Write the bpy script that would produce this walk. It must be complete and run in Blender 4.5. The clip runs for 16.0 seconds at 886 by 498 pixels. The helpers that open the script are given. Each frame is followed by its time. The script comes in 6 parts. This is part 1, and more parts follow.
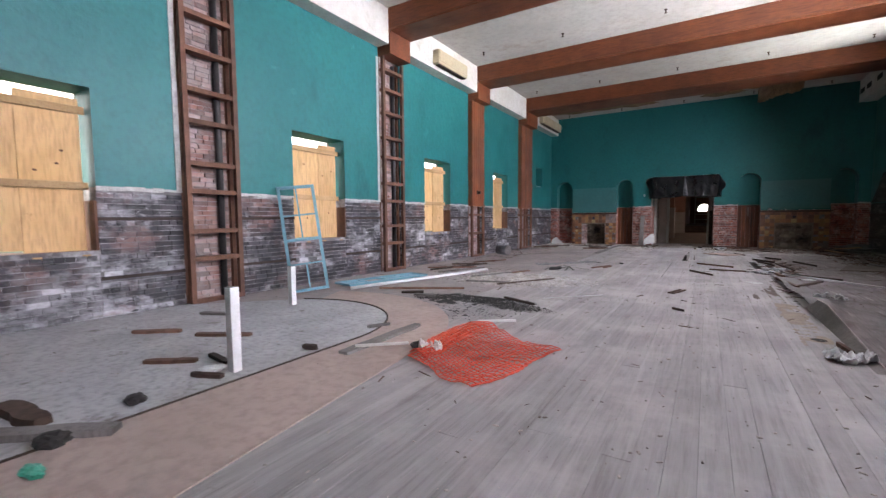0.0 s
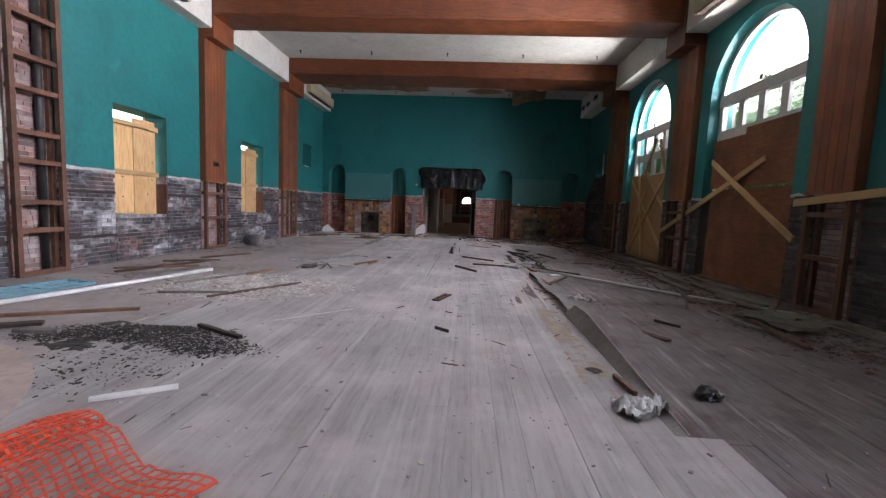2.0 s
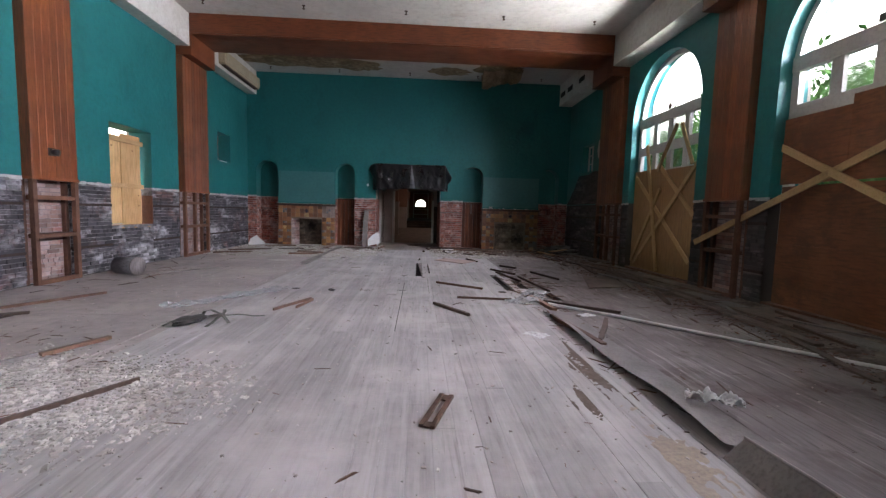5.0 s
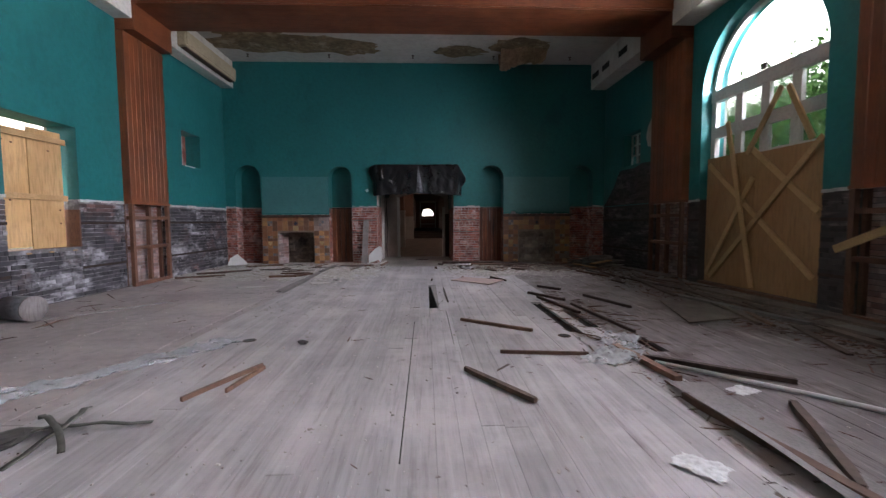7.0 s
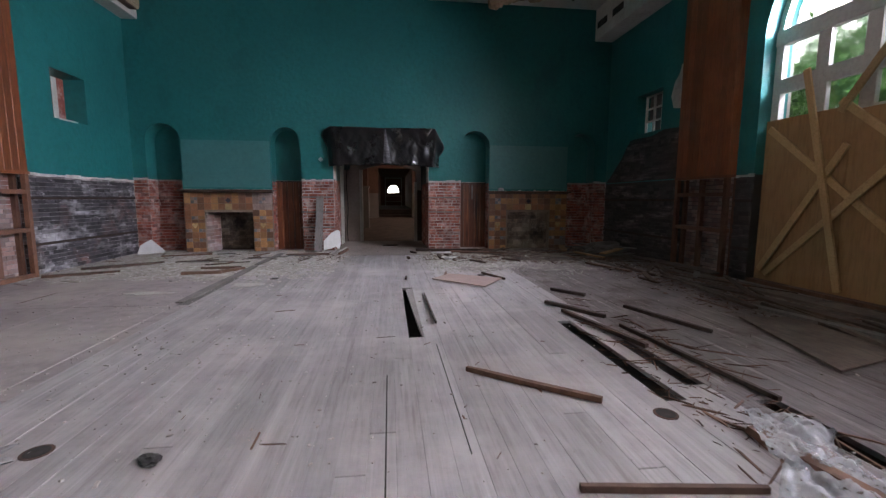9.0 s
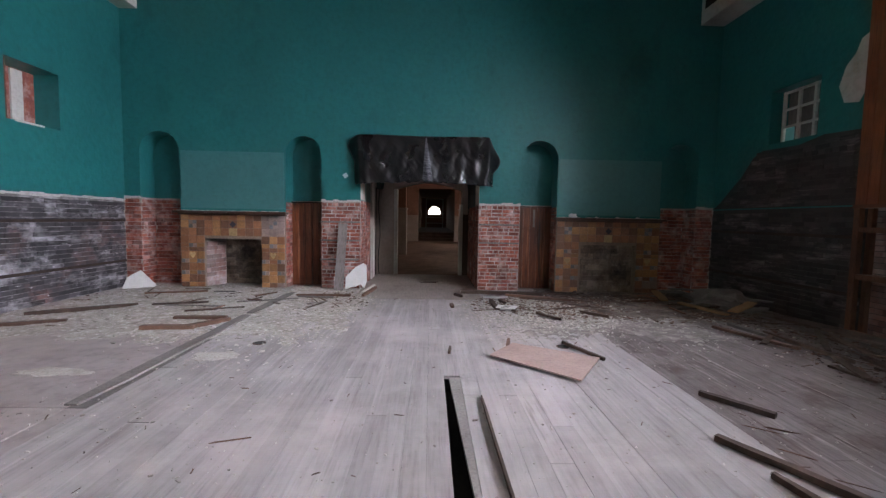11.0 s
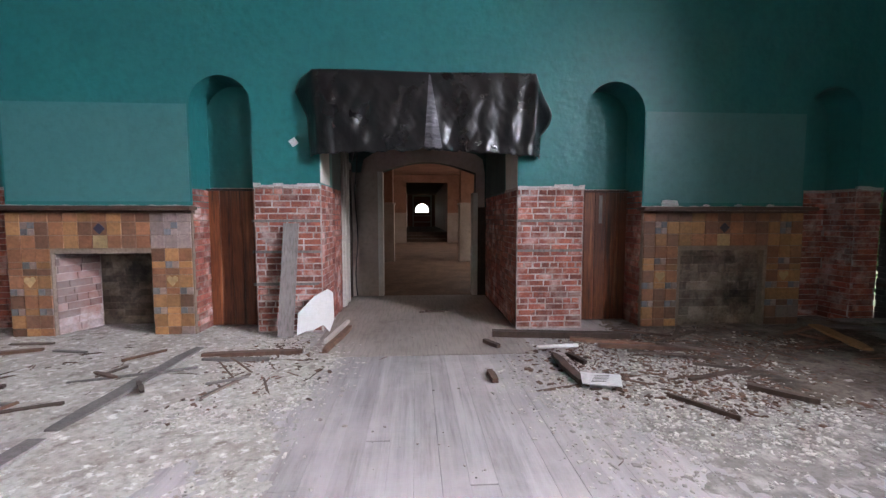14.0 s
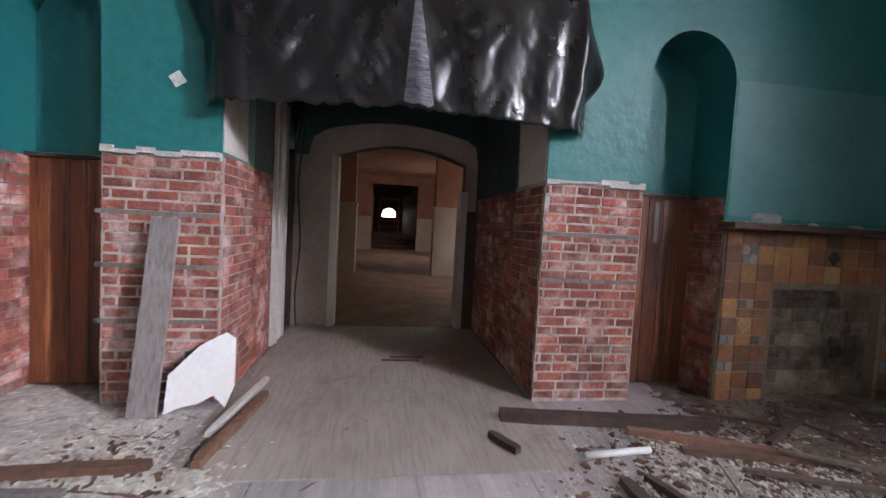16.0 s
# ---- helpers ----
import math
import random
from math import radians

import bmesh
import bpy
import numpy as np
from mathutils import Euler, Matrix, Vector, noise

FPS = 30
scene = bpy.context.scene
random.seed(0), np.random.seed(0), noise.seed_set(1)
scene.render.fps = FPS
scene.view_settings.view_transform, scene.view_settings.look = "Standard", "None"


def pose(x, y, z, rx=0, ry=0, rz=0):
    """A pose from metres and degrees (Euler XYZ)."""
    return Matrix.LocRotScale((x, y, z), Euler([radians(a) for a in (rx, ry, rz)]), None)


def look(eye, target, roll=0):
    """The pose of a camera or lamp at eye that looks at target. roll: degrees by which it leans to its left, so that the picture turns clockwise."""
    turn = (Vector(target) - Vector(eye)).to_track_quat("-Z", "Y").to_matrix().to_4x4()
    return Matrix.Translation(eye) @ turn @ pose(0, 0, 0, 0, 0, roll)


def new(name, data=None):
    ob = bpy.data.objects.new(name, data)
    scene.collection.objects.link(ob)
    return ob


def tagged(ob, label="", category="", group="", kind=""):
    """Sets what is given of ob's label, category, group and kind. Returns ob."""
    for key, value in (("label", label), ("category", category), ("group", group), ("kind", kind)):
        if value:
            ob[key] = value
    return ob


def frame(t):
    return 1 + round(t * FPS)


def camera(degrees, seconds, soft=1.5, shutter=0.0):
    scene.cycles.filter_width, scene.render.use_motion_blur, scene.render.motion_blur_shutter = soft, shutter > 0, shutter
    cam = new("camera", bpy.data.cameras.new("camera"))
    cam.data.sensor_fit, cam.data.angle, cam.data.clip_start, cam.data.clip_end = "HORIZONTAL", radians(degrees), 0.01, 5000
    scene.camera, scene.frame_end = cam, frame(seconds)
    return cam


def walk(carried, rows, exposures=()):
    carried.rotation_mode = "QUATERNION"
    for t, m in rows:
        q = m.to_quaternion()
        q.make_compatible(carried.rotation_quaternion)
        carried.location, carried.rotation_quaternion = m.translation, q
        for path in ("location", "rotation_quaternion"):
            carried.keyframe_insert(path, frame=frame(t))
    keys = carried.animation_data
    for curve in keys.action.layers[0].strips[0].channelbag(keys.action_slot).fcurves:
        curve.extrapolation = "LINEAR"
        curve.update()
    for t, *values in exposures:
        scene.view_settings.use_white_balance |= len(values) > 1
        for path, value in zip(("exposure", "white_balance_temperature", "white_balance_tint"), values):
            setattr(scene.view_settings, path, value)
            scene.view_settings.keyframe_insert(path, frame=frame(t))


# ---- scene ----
cam = camera(92.4, 16.0, soft=1.35, shutter=0.2)
EXPOSURES = [(0, 0.32), (0.6, 0.15), (1.5, 0.07), (3, 0.09), (4.5, 0.18), (7, 0.08), (8, 0.22), (9, 0.25), (9.5, 0.42), (12, 0.66), (13, 0.76), (14, 1.17), (15, 1.33), (16, 1.22)]
PATH = [
    (0, (0.623, 0.24, 1.212), (-0.429, 1.935, 1.071), -0.4),
    (0.5, (0.539, 0.697, 1.189), (-0.264, 2.516, 0.97), 3.2),
    (1, (0.57, 1.241, 1.178), (0.186, 3.196, 1.01), 3.8),
    (1.5, (0.6, 1.808, 1.19), (0.384, 3.789, 1.021), 7.2),
    (2, (0.552, 2.349, 1.221), (0.44, 4.336, 1.029), 2.4),
    (2.5, (0.559, 2.909, 1.234), (0.404, 4.898, 1.093), 2.1),
    (3, (0.447, 3.443, 1.25), (0.306, 5.431, 1.085), 4.8),
    (3.5, (0.403, 3.963, 1.245), (0.414, 5.957, 1.093), 0.2),
    (4, (0.312, 4.485, 1.245), (0.419, 6.48, 1.169), 4.8),
    (4.5, (0.214, 4.964, 1.253), (0.333, 6.954, 1.093), 3.8),
    (4.7, (0.135, 5.123, 1.288), (0.238, 7.113, 1.121), 2.2),
    (6.8, (0.024, 7.55, 1.247), (0.163, 9.53, 1.004), 0.6),
    (7, (0.008, 7.783, 1.242), (0.09, 9.777, 1.112), -0.3),
    (7.5, (-0.082, 8.379, 1.234), (-0.182, 10.374, 1.134), 2.9),
    (8, (-0.154, 8.93, 1.211), (-0.029, 10.912, 0.974), 0.4),
    (8.5, (-0.089, 9.5, 1.219), (0.043, 11.483, 0.992), -2.5),
    (9, (-0.102, 10.056, 1.257), (0.144, 12.027, 1.022), 0.2),
    (9.5, (-0.037, 10.634, 1.323), (0.031, 12.633, 1.329), -0.6),
    (9.7, (-0.036, 10.845, 1.312), (0.024, 12.844, 1.367), 1.4),
    (11.8, (-0.23, 13.279, 1.41), (-0.155, 15.264, 1.177), 0.5),
    (12, (-0.3, 13.505, 1.411), (-0.212, 15.495, 1.231), 0.2),
    (12.5, (-0.379, 14.047, 1.392), (-0.191, 16.036, 1.294), 3.6),
    (13, (-0.394, 14.571, 1.366), (-0.268, 16.566, 1.292), -0.2),
    (13.5, (-0.38, 15.066, 1.313), (-0.133, 17.05, 1.303), 1.4),
    (14, (-0.35, 15.564, 1.317), (-0.221, 17.554, 1.172), 0.0),
    (14.5, (-0.293, 16.04, 1.306), (-0.127, 18.019, 1.066), 2.6),
    (15, (-0.339, 16.488, 1.311), (-0.169, 18.465, 1.062), 1.5),
    (15.5, (-0.361, 16.93, 1.297), (-0.166, 18.905, 1.047), 0.6),
    (16, (-0.357, 17.439, 1.299), (-0.065, 19.415, 1.192), 3.0),
]
walk(cam, [(t, look(eye, target, roll)) for t, eye, target, roll in PATH], EXPOSURES)

# ---- light ----
world = bpy.data.worlds.new("sky")
scene.world = world
world.use_nodes = True
wn = world.node_tree
sky = wn.nodes.new("ShaderNodeTexSky")
sky.sky_type, sky.sun_disc = "NISHITA", False
sky.sun_elevation, sky.sun_rotation = radians(48), radians(200)
sky.air_density, sky.dust_density = 1.0, 2.0
wn.nodes["Background"].inputs[1].default_value = 0.15
wn.links.new(sky.outputs[0], wn.nodes["Background"].inputs[0])
sun_data = bpy.data.lights.new("sun", "SUN")
sun_data.energy, sun_data.angle, sun_data.color = 4.5, radians(0.6), (1, 0.95, 0.88)
sun = new("sun", sun_data)
sun.matrix_world = look((0, 0, 0), (0.29, 0.63, -0.74))


def window_light(name, at, target, w, h, power, colour=(0.95, 0.95, 1.12), spread=180):
    """An area lamp standing in an opening, as daylight or as added fill."""
    d = bpy.data.lights.new(name, "AREA")
    d.shape, d.size, d.size_y, d.energy, d.color, d.spread = "RECTANGLE", w, h, power, colour, radians(spread)
    ob = new(name, d)
    ob.matrix_world = look(at, target)
    return ob


# ---- plan ----
WEST, EAST, BACK, SOUTH, TOP = -5.79, 5.39, 20.47, -4.2, 5.83
WAINSCOT = 1.64
WEST_WINDOWS = [(1.18, 2.47), (5.43, 6.73), (9.67, 11.0), (13.93, 15.2)]
EAST_WINDOWS = [(0.6, 3.15), (4.85, 7.35), (9.1, 11.6), (13.37, 15.97)]
WEST_COLUMNS = [(3.48, 4.3), (7.84, 8.6), (12.1, 12.95), (16.25, 17.45)]
EAST_COLUMNS = [(3.5, 4.2), (7.9, 8.64), (11.98, 12.85), (16.3, 17.55)]
SPRING = 3.6

for k, (y0, y1) in enumerate(EAST_WINDOWS):
    yc = (y0 + y1) / 2
    window_light("window_light", (5.98, yc, 4.42), (-5.0, yc + (0.8, 0.8, 1.4, 3.2)[k], (3.4, 3.4, 1.8, -1.8)[k]), 3.3 if k < 3 else 2.0, 1.75, (700, 700, 770, 64)[k], (0.95, 0.95, 1.12), (106, 106, 102, 52)[k])
    # light thrown up from the bright ground outside
    window_light("ground_bounce", (5.8, yc, 3.92), (0.5, yc, 6.5), 2.0, 0.35, (10, 55, 185, 66)[k], (0.97, 0.97, 1.0), 68)
# narrow lamp added by the last window's north jamb, for crisp niche shadows
window_light("window_light", (5.98, 15.12, 4.25), (-2.8, 20.2, 0.2), 0.42, 1.5, 190, (0.95, 0.95, 1.12), 92)
# two unseen warm lamps added to brighten the rooms beyond
window_light("window_light", (4.2, 27.0, 2.0), (0, 27.5, 0.8), 2.0, 1.6, 26, (1, 0.8, 0.66))
window_light("window_light", (4.2, 34.0, 2.0), (-0.5, 37.8, 1.6), 2.0, 1.6, 60, (1, 0.84, 0.72))


# ---- materials ----
ALBEDO_SCALE = 0.78  # darkens every base colour, to weaken bounced light and deepen shade


def mat(name, col, col2=None, rough=0.75, scale=2.0, grain=(1, 1, 1), grain_scale=30.0, mix=0.35, bump=0.15, rnd=0.0,
        island=False, metal=0.0, stain=None, stain_scale=1.5, stain_at=0.6, stain_soft=0.08, rough_var=0.15, depth=0.01, spec=0.5, streaks=()):
    """A surface with two scales of variation and a fine relief; stain: a colour of patches with edges of their own."""
    m = bpy.data.materials.new(name)
    m.use_nodes = True
    n, l = m.node_tree.nodes, m.node_tree.links
    b = n["Principled BSDF"]
    b.inputs["Metallic"].default_value = metal
    b.inputs["Specular IOR Level"].default_value = spec
    geo = n.new("ShaderNodeNewGeometry")
    mp = n.new("ShaderNodeMapping")
    mp.inputs["Scale"].default_value = grain
    l.new(geo.outputs["Position"], mp.inputs["Vector"])

    def tex(vec, s, detail=5.0, r=0.6):
        t = n.new("ShaderNodeTexNoise")
        t.inputs["Scale"].default_value, t.inputs["Detail"].default_value, t.inputs["Roughness"].default_value = s, detail, r
        l.new(vec, t.inputs["Vector"])
        return t.outputs["Fac"]

    def ramp(fac, lo, hi):
        r = n.new("ShaderNodeMapRange")
        r.inputs["From Min"].default_value, r.inputs["From Max"].default_value = lo, hi
        l.new(fac, r.inputs["Value"])
        return r.outputs["Result"]

    def blend(fac, a, c, mode="MIX"):
        x = n.new("ShaderNodeMix")
        x.data_type, x.blend_type = "RGBA", mode
        l.new(fac, x.inputs["Factor"])
        for sock, v in ((x.inputs["A"], a), (x.inputs["B"], c)):
            if isinstance(v, tuple):
                sock.default_value = (*v, 1)
            else:
                l.new(v, sock)
        return x.outputs["Result"]

    fine, coarse = tex(mp.outputs[0], grain_scale), tex(geo.outputs["Position"], scale)
    col2 = col2 or tuple(c * 0.6 for c in col)
    col, col2, stain = (c and tuple(v * ALBEDO_SCALE for v in c) for c in (col, col2, stain))
    c = blend(ramp(coarse, 0.35, 0.68), col, col2)
    dark = tuple(v * (1 - mix) for v in col2)
    c = blend(ramp(fine, 0.45, 0.8), c, dark)
    if stain:
        c = blend(ramp(tex(mp.outputs[0] if stain_scale < 0 else geo.outputs["Position"], abs(stain_scale), 9.0, 0.68), stain_at - stain_soft, stain_at + stain_soft), c, stain)
    for s_col, s_map, s_scale, s_at, s_soft in streaks:
        sm = n.new("ShaderNodeMapping")
        sm.inputs["Scale"].default_value = s_map
        l.new(geo.outputs["Position"], sm.inputs["Vector"])
        c = blend(ramp(tex(sm.outputs[0], s_scale, 7.0, 0.66), s_at - s_soft, s_at + s_soft), c, tuple(v * ALBEDO_SCALE for v in s_col))
    if rnd:
        hsv = n.new("ShaderNodeHueSaturation")
        src = geo.outputs["Random Per Island"] if island else n.new("ShaderNodeObjectInfo").outputs["Random"]
        r = n.new("ShaderNodeMapRange")
        r.inputs["To Min"].default_value, r.inputs["To Max"].default_value = 1 - rnd, 1 + rnd
        l.new(src, r.inputs["Value"])
        l.new(r.outputs["Result"], hsv.inputs["Value"])
        l.new(c, hsv.inputs["Color"])
        c = hsv.outputs["Color"]
    l.new(c, b.inputs["Base Color"])
    rr = n.new("ShaderNodeMapRange")
    rr.inputs["To Min"].default_value, rr.inputs["To Max"].default_value = max(0.03, rough - rough_var), min(1, rough + rough_var)
    l.new(coarse, rr.inputs["Value"])
    l.new(rr.outputs["Result"], b.inputs["Roughness"])
    if bump:
        bp = n.new("ShaderNodeBump")
        bp.inputs["Strength"].default_value, bp.inputs["Distance"].default_value = bump, depth
        l.new(fine, bp.inputs["Height"])
        l.new(bp.outputs[0], b.inputs["Normal"])
    return m


def glass(name, col, rough=0.05):
    m = bpy.data.materials.new(name)
    m.use_nodes = True
    b = m.node_tree.nodes["Principled BSDF"]
    b.inputs["Base Color"].default_value = (*col, 1)
    b.inputs["Transmission Weight"].default_value, b.inputs["Roughness"].default_value, b.inputs["IOR"].default_value = 1.0, rough, 1.45
    return m


TEAL = mat("teal_paint", (0.02, 0.19, 0.182), (0.017, 0.165, 0.16), 0.48, 0.7, grain_scale=11, mix=0.14, bump=0.4, stain=(0.045, 0.235, 0.228), stain_scale=2.2, stain_at=0.69, stain_soft=0.05, depth=0.02, spec=0.4, streaks=(((0.34, 0.42, 0.41), (1, 1, 1), 9, 0.745, 0.012), ((0.012, 0.13, 0.125), (1, 1, 0.5), 1.6, 0.64, 0.08)))
TEAL_DULL = mat("faded_teal_paint", (0.065, 0.225, 0.22), (0.055, 0.2, 0.195), 0.5, 1.1, grain_scale=14, mix=0.12, bump=0.2, depth=0.02)
# teal with the passage's shade put into the colour
SHADED_TEAL = mat("shaded_teal_plaster", (0.022, 0.075, 0.073), (0.014, 0.04, 0.04), 0.7, 1.5, grain_scale=12, mix=0.3, bump=0.3)
WHITE = mat("white_plaster", (0.72, 0.70, 0.65), (0.6, 0.56, 0.5), 0.85, 1.2, grain_scale=12, mix=0.12, bump=0.15, stain=(0.42, 0.36, 0.29), stain_scale=1.3, stain_at=0.66)
CEILING = mat("ceiling_plaster", (0.68, 0.655, 0.61), (0.56, 0.53, 0.49), 0.9, 0.6, grain_scale=9, mix=0.1, bump=0.12, stain=(0.45, 0.38, 0.3), stain_scale=0.9, stain_at=0.67)
STAINED = mat("stained_lath", (0.34, 0.25, 0.14), (0.2, 0.14, 0.08), 0.9, 2.5, grain_scale=10, mix=0.4, bump=0.4, stain=(0.5, 0.42, 0.3), stain_scale=3, stain_at=0.6)
CHIP_EDGE = mat("chipped_plaster_edge", (0.7, 0.69, 0.66), (0.5, 0.46, 0.42), 0.9, 8, grain_scale=60, bump=0.4)
BEAM = mat("red_stained_timber", (0.235, 0.066, 0.022), (0.15, 0.04, 0.015), 0.5, 1.6, (0.8, 9, 9), 5, 0.5, 0.15, 0.16)
CLAD = mat("red_stained_boards", (0.25, 0.075, 0.026), (0.165, 0.046, 0.017), 0.42, 1.8, (11, 11, 0.7), 6, 0.5, 0.14, 0.25)
STUD = mat("old_stud_timber", (0.2, 0.09, 0.05), (0.12, 0.055, 0.035), 0.8, 3, (6, 6, 1), 14, 0.4, 0.25, 0.25)
MORTAR = mat("old_mortar", (0.5, 0.4, 0.37), (0.36, 0.27, 0.245), 0.95, 6, grain_scale=50, mix=0.5, bump=0.6, stain=(0.66, 0.6, 0.57), stain_scale=5, stain_at=0.58, stain_soft=0.12, depth=0.015)
TAR = mat("blackened_mortar", (0.13, 0.115, 0.113), (0.24, 0.22, 0.22), 0.85, 2, grain_scale=40, bump=0.4, stain=(0.5, 0.48, 0.49), stain_scale=3, stain_at=0.54, stain_soft=0.08)
# mortar of the window wall, with its shade put into the colour
SHADED_MORTAR = mat("shaded_mortar", (0.05, 0.042, 0.04), (0.09, 0.075, 0.07), 0.9, 2, grain_scale=40, bump=0.4)
BRICK = mat("red_brick", (0.4, 0.125, 0.075), (0.24, 0.07, 0.06), 0.9, 7, grain_scale=55, mix=0.45, bump=0.6, rnd=0.42, stain=(0.56, 0.4, 0.37), stain_scale=4.2, stain_at=0.585, stain_soft=0.1, depth=0.015,
    streaks=(((0.62, 0.54, 0.52), (1, 1, 1.4), 2.3, 0.66, 0.07), ((0.11, 0.06, 0.055), (1, 1, 1.6), 3.1, 0.66, 0.06)))
BRICK_ISLAND = mat("red_brick_far", (0.4, 0.125, 0.075), (0.24, 0.07, 0.06), 0.9, 7, grain_scale=55, mix=0.45, bump=0.6, rnd=0.42, island=True, stain=(0.56, 0.4, 0.37), stain_scale=4.2, stain_at=0.585, stain_soft=0.1, depth=0.015,
    streaks=(((0.62, 0.54, 0.52), (1, 1, 1.4), 2.3, 0.66, 0.07), ((0.11, 0.06, 0.055), (1, 1, 1.6), 3.1, 0.66, 0.06)))
SOOT_BRICK = mat("tarred_brick", (0.035, 0.034, 0.042), (0.085, 0.075, 0.082), 0.7, 3, (1, 0.6, 1.3), 14, mix=0.4, bump=0.45, rnd=0.6, island=True, stain=(0.5, 0.48, 0.505), stain_scale=-2.2, stain_at=0.585, stain_soft=0.09,
    streaks=(((0.17, 0.095, 0.085), (1, 0.8, 1), 1.7, 0.6, 0.08), ((0.58, 0.56, 0.58), (1, 0.8, 2.2), 7, 0.67, 0.04), ((0.03, 0.028, 0.033), (1, 0.9, 2.4), 4.5, 0.63, 0.04)))
# darker brick for the unlit window wall; shade is in the base colour
DARK_BRICK = mat("shaded_brick", (0.04, 0.035, 0.038), (0.075, 0.06, 0.058), 0.75, 2, (1, 0.45, 2.2), 12, mix=0.4, bump=0.4, rnd=0.5, island=True, stain=(0.24, 0.2, 0.19), stain_scale=-1.9, stain_at=0.61, stain_soft=0.07)
PLAIN_BRICK = mat("whitewashed_brick", (0.27, 0.17, 0.15), (0.42, 0.36, 0.35), 0.85, 2.0, grain_scale=35, mix=0.4, bump=0.4, rnd=0.4, island=True, stain=(0.26, 0.11, 0.085), stain_scale=3.0, stain_at=0.56, stain_soft=0.12)
GLAZED_DARK = mat("smoked_firebrick", (0.22, 0.17, 0.125), (0.12, 0.09, 0.068), 0.9, 4, grain_scale=30, bump=0.5, rnd=0.42, island=True, stain=(0.4, 0.35, 0.29), stain_scale=2.6, stain_at=0.58, stain_soft=0.12, streaks=(((0.03, 0.025, 0.022), (1, 1, 1), 2.4, 0.58, 0.08),))
PLY = mat("pale_plywood", (0.8, 0.51, 0.24), (0.68, 0.405, 0.17), 0.7, 1.6, (5, 5, 0.6), 6, 0.38, 0.08, 0.22, stain=(0.34, 0.16, 0.055), stain_scale=3.4, stain_at=0.71, stain_soft=0.025)
# redder plywood, with its backlit darkness put into the colour
PLY_EAST = mat("backlit_red_brown_plywood", (0.26, 0.096, 0.036), (0.165, 0.056, 0.02), 0.75, 1.5, (4, 0.6, 4), 8, 0.4, 0.1, 0.18, stain=(0.11, 0.042, 0.018), stain_scale=2.2, stain_at=0.58)
FRAGMENT = mat("white_plaster_slab", (0.82, 0.81, 0.79), (0.74, 0.73, 0.7), 0.85, 3, grain_scale=30, mix=0.06, bump=0.15)
PLY_DOOR = mat("weathered_plywood", (0.42, 0.24, 0.105), (0.34, 0.18, 0.075), 0.75, 1.3, (4, 4, 0.5), 7, 0.25, 0.1, 0.12, stain=(0.2, 0.1, 0.05), stain_scale=2.2, stain_at=0.72, stain_soft=0.04)
BATTEN = mat("sawn_pine", (0.58, 0.37, 0.18), (0.46, 0.28, 0.125), 0.75, 2, (3, 3, 3), 14, 0.25, 0.1, 0.2)
MANTEL = mat("brown_mantel_wood", (0.11, 0.055, 0.035), (0.07, 0.035, 0.022), 0.6, 3, (1, 8, 8), 6, 0.4, 0.15)
DOOR_WOOD = mat("varnished_matchboard", (0.2, 0.062, 0.024), (0.125, 0.037, 0.015), 0.5, 2.2, (10, 10, 0.8), 6, 0.5, 0.12, 0.25, streaks=(((0.035, 0.015, 0.009), (9, 9, 0.6), 1.3, 0.6, 0.07), ((0.3, 0.12, 0.05), (12, 12, 0.5), 1.5, 0.63, 0.06)))
PLANK = mat("dusty_grey_floorboard", (0.395, 0.362, 0.356), (0.312, 0.286, 0.282), 0.62, 0.8, (7, 0.5, 1), 5, 0.26, 0.14, 0.09, stain=(0.52, 0.465, 0.455), stain_scale=0.9, stain_at=0.58, stain_soft=0.12, spec=0.4,
            streaks=(((0.22, 0.185, 0.18), (6.5, 0.42, 1), 1.5, 0.66, 0.08), ((0.5, 0.455, 0.45), (9, 0.3, 1), 1.2, 0.63, 0.13), ((0.17, 0.14, 0.13), (1, 0.8, 1), 1.7, 0.7, 0.04)))
PASSAGE_BOARDS = mat("beige_dust_boards", (0.4, 0.345, 0.305), (0.31, 0.265, 0.235), 0.75, 1.1, (7, 0.6, 1), 5, 0.3, 0.15, stain=(0.2, 0.165, 0.14), stain_scale=1.8, stain_at=0.62, stain_soft=0.08)
TILE_BED = mat("brown_tile_bed", (0.31, 0.24, 0.19), (0.22, 0.17, 0.135), 0.9, 6, grain_scale=40, bump=0.3)
# worn, stained boards; base also lowered for shade below the boarded windows
PLANK_WORN = mat("worn_shaded_floorboard", (0.215, 0.182, 0.178), (0.135, 0.11, 0.106), 0.75, 1.3, (9, 0.6, 1), 6, 0.45, 0.25, 0.2, stain=(0.085, 0.06, 0.05), stain_scale=1.5, stain_at=0.58, stain_soft=0.06, spec=0.4,
                 streaks=(((0.08, 0.05, 0.038), (7, 0.45, 1), 1.5, 0.63, 0.05), ((0.36, 0.32, 0.31), (8, 0.6, 1), 1.6, 0.63, 0.07)))
SHEET = mat("dusty_subfloor_sheet", (0.4, 0.345, 0.335), (0.32, 0.272, 0.268), 0.75, 0.9, grain_scale=7, mix=0.25, bump=0.12, rnd=0.06, stain=(0.46, 0.4, 0.36), stain_scale=0.8, stain_at=0.6, stain_soft=0.12)
PINK = mat("bare_pinkish_screed", (0.56, 0.43, 0.375), (0.47, 0.355, 0.31), 0.8, 1.2, grain_scale=12, mix=0.22, bump=0.1, stain=(0.36, 0.29, 0.265), stain_scale=1.6, stain_at=0.64)
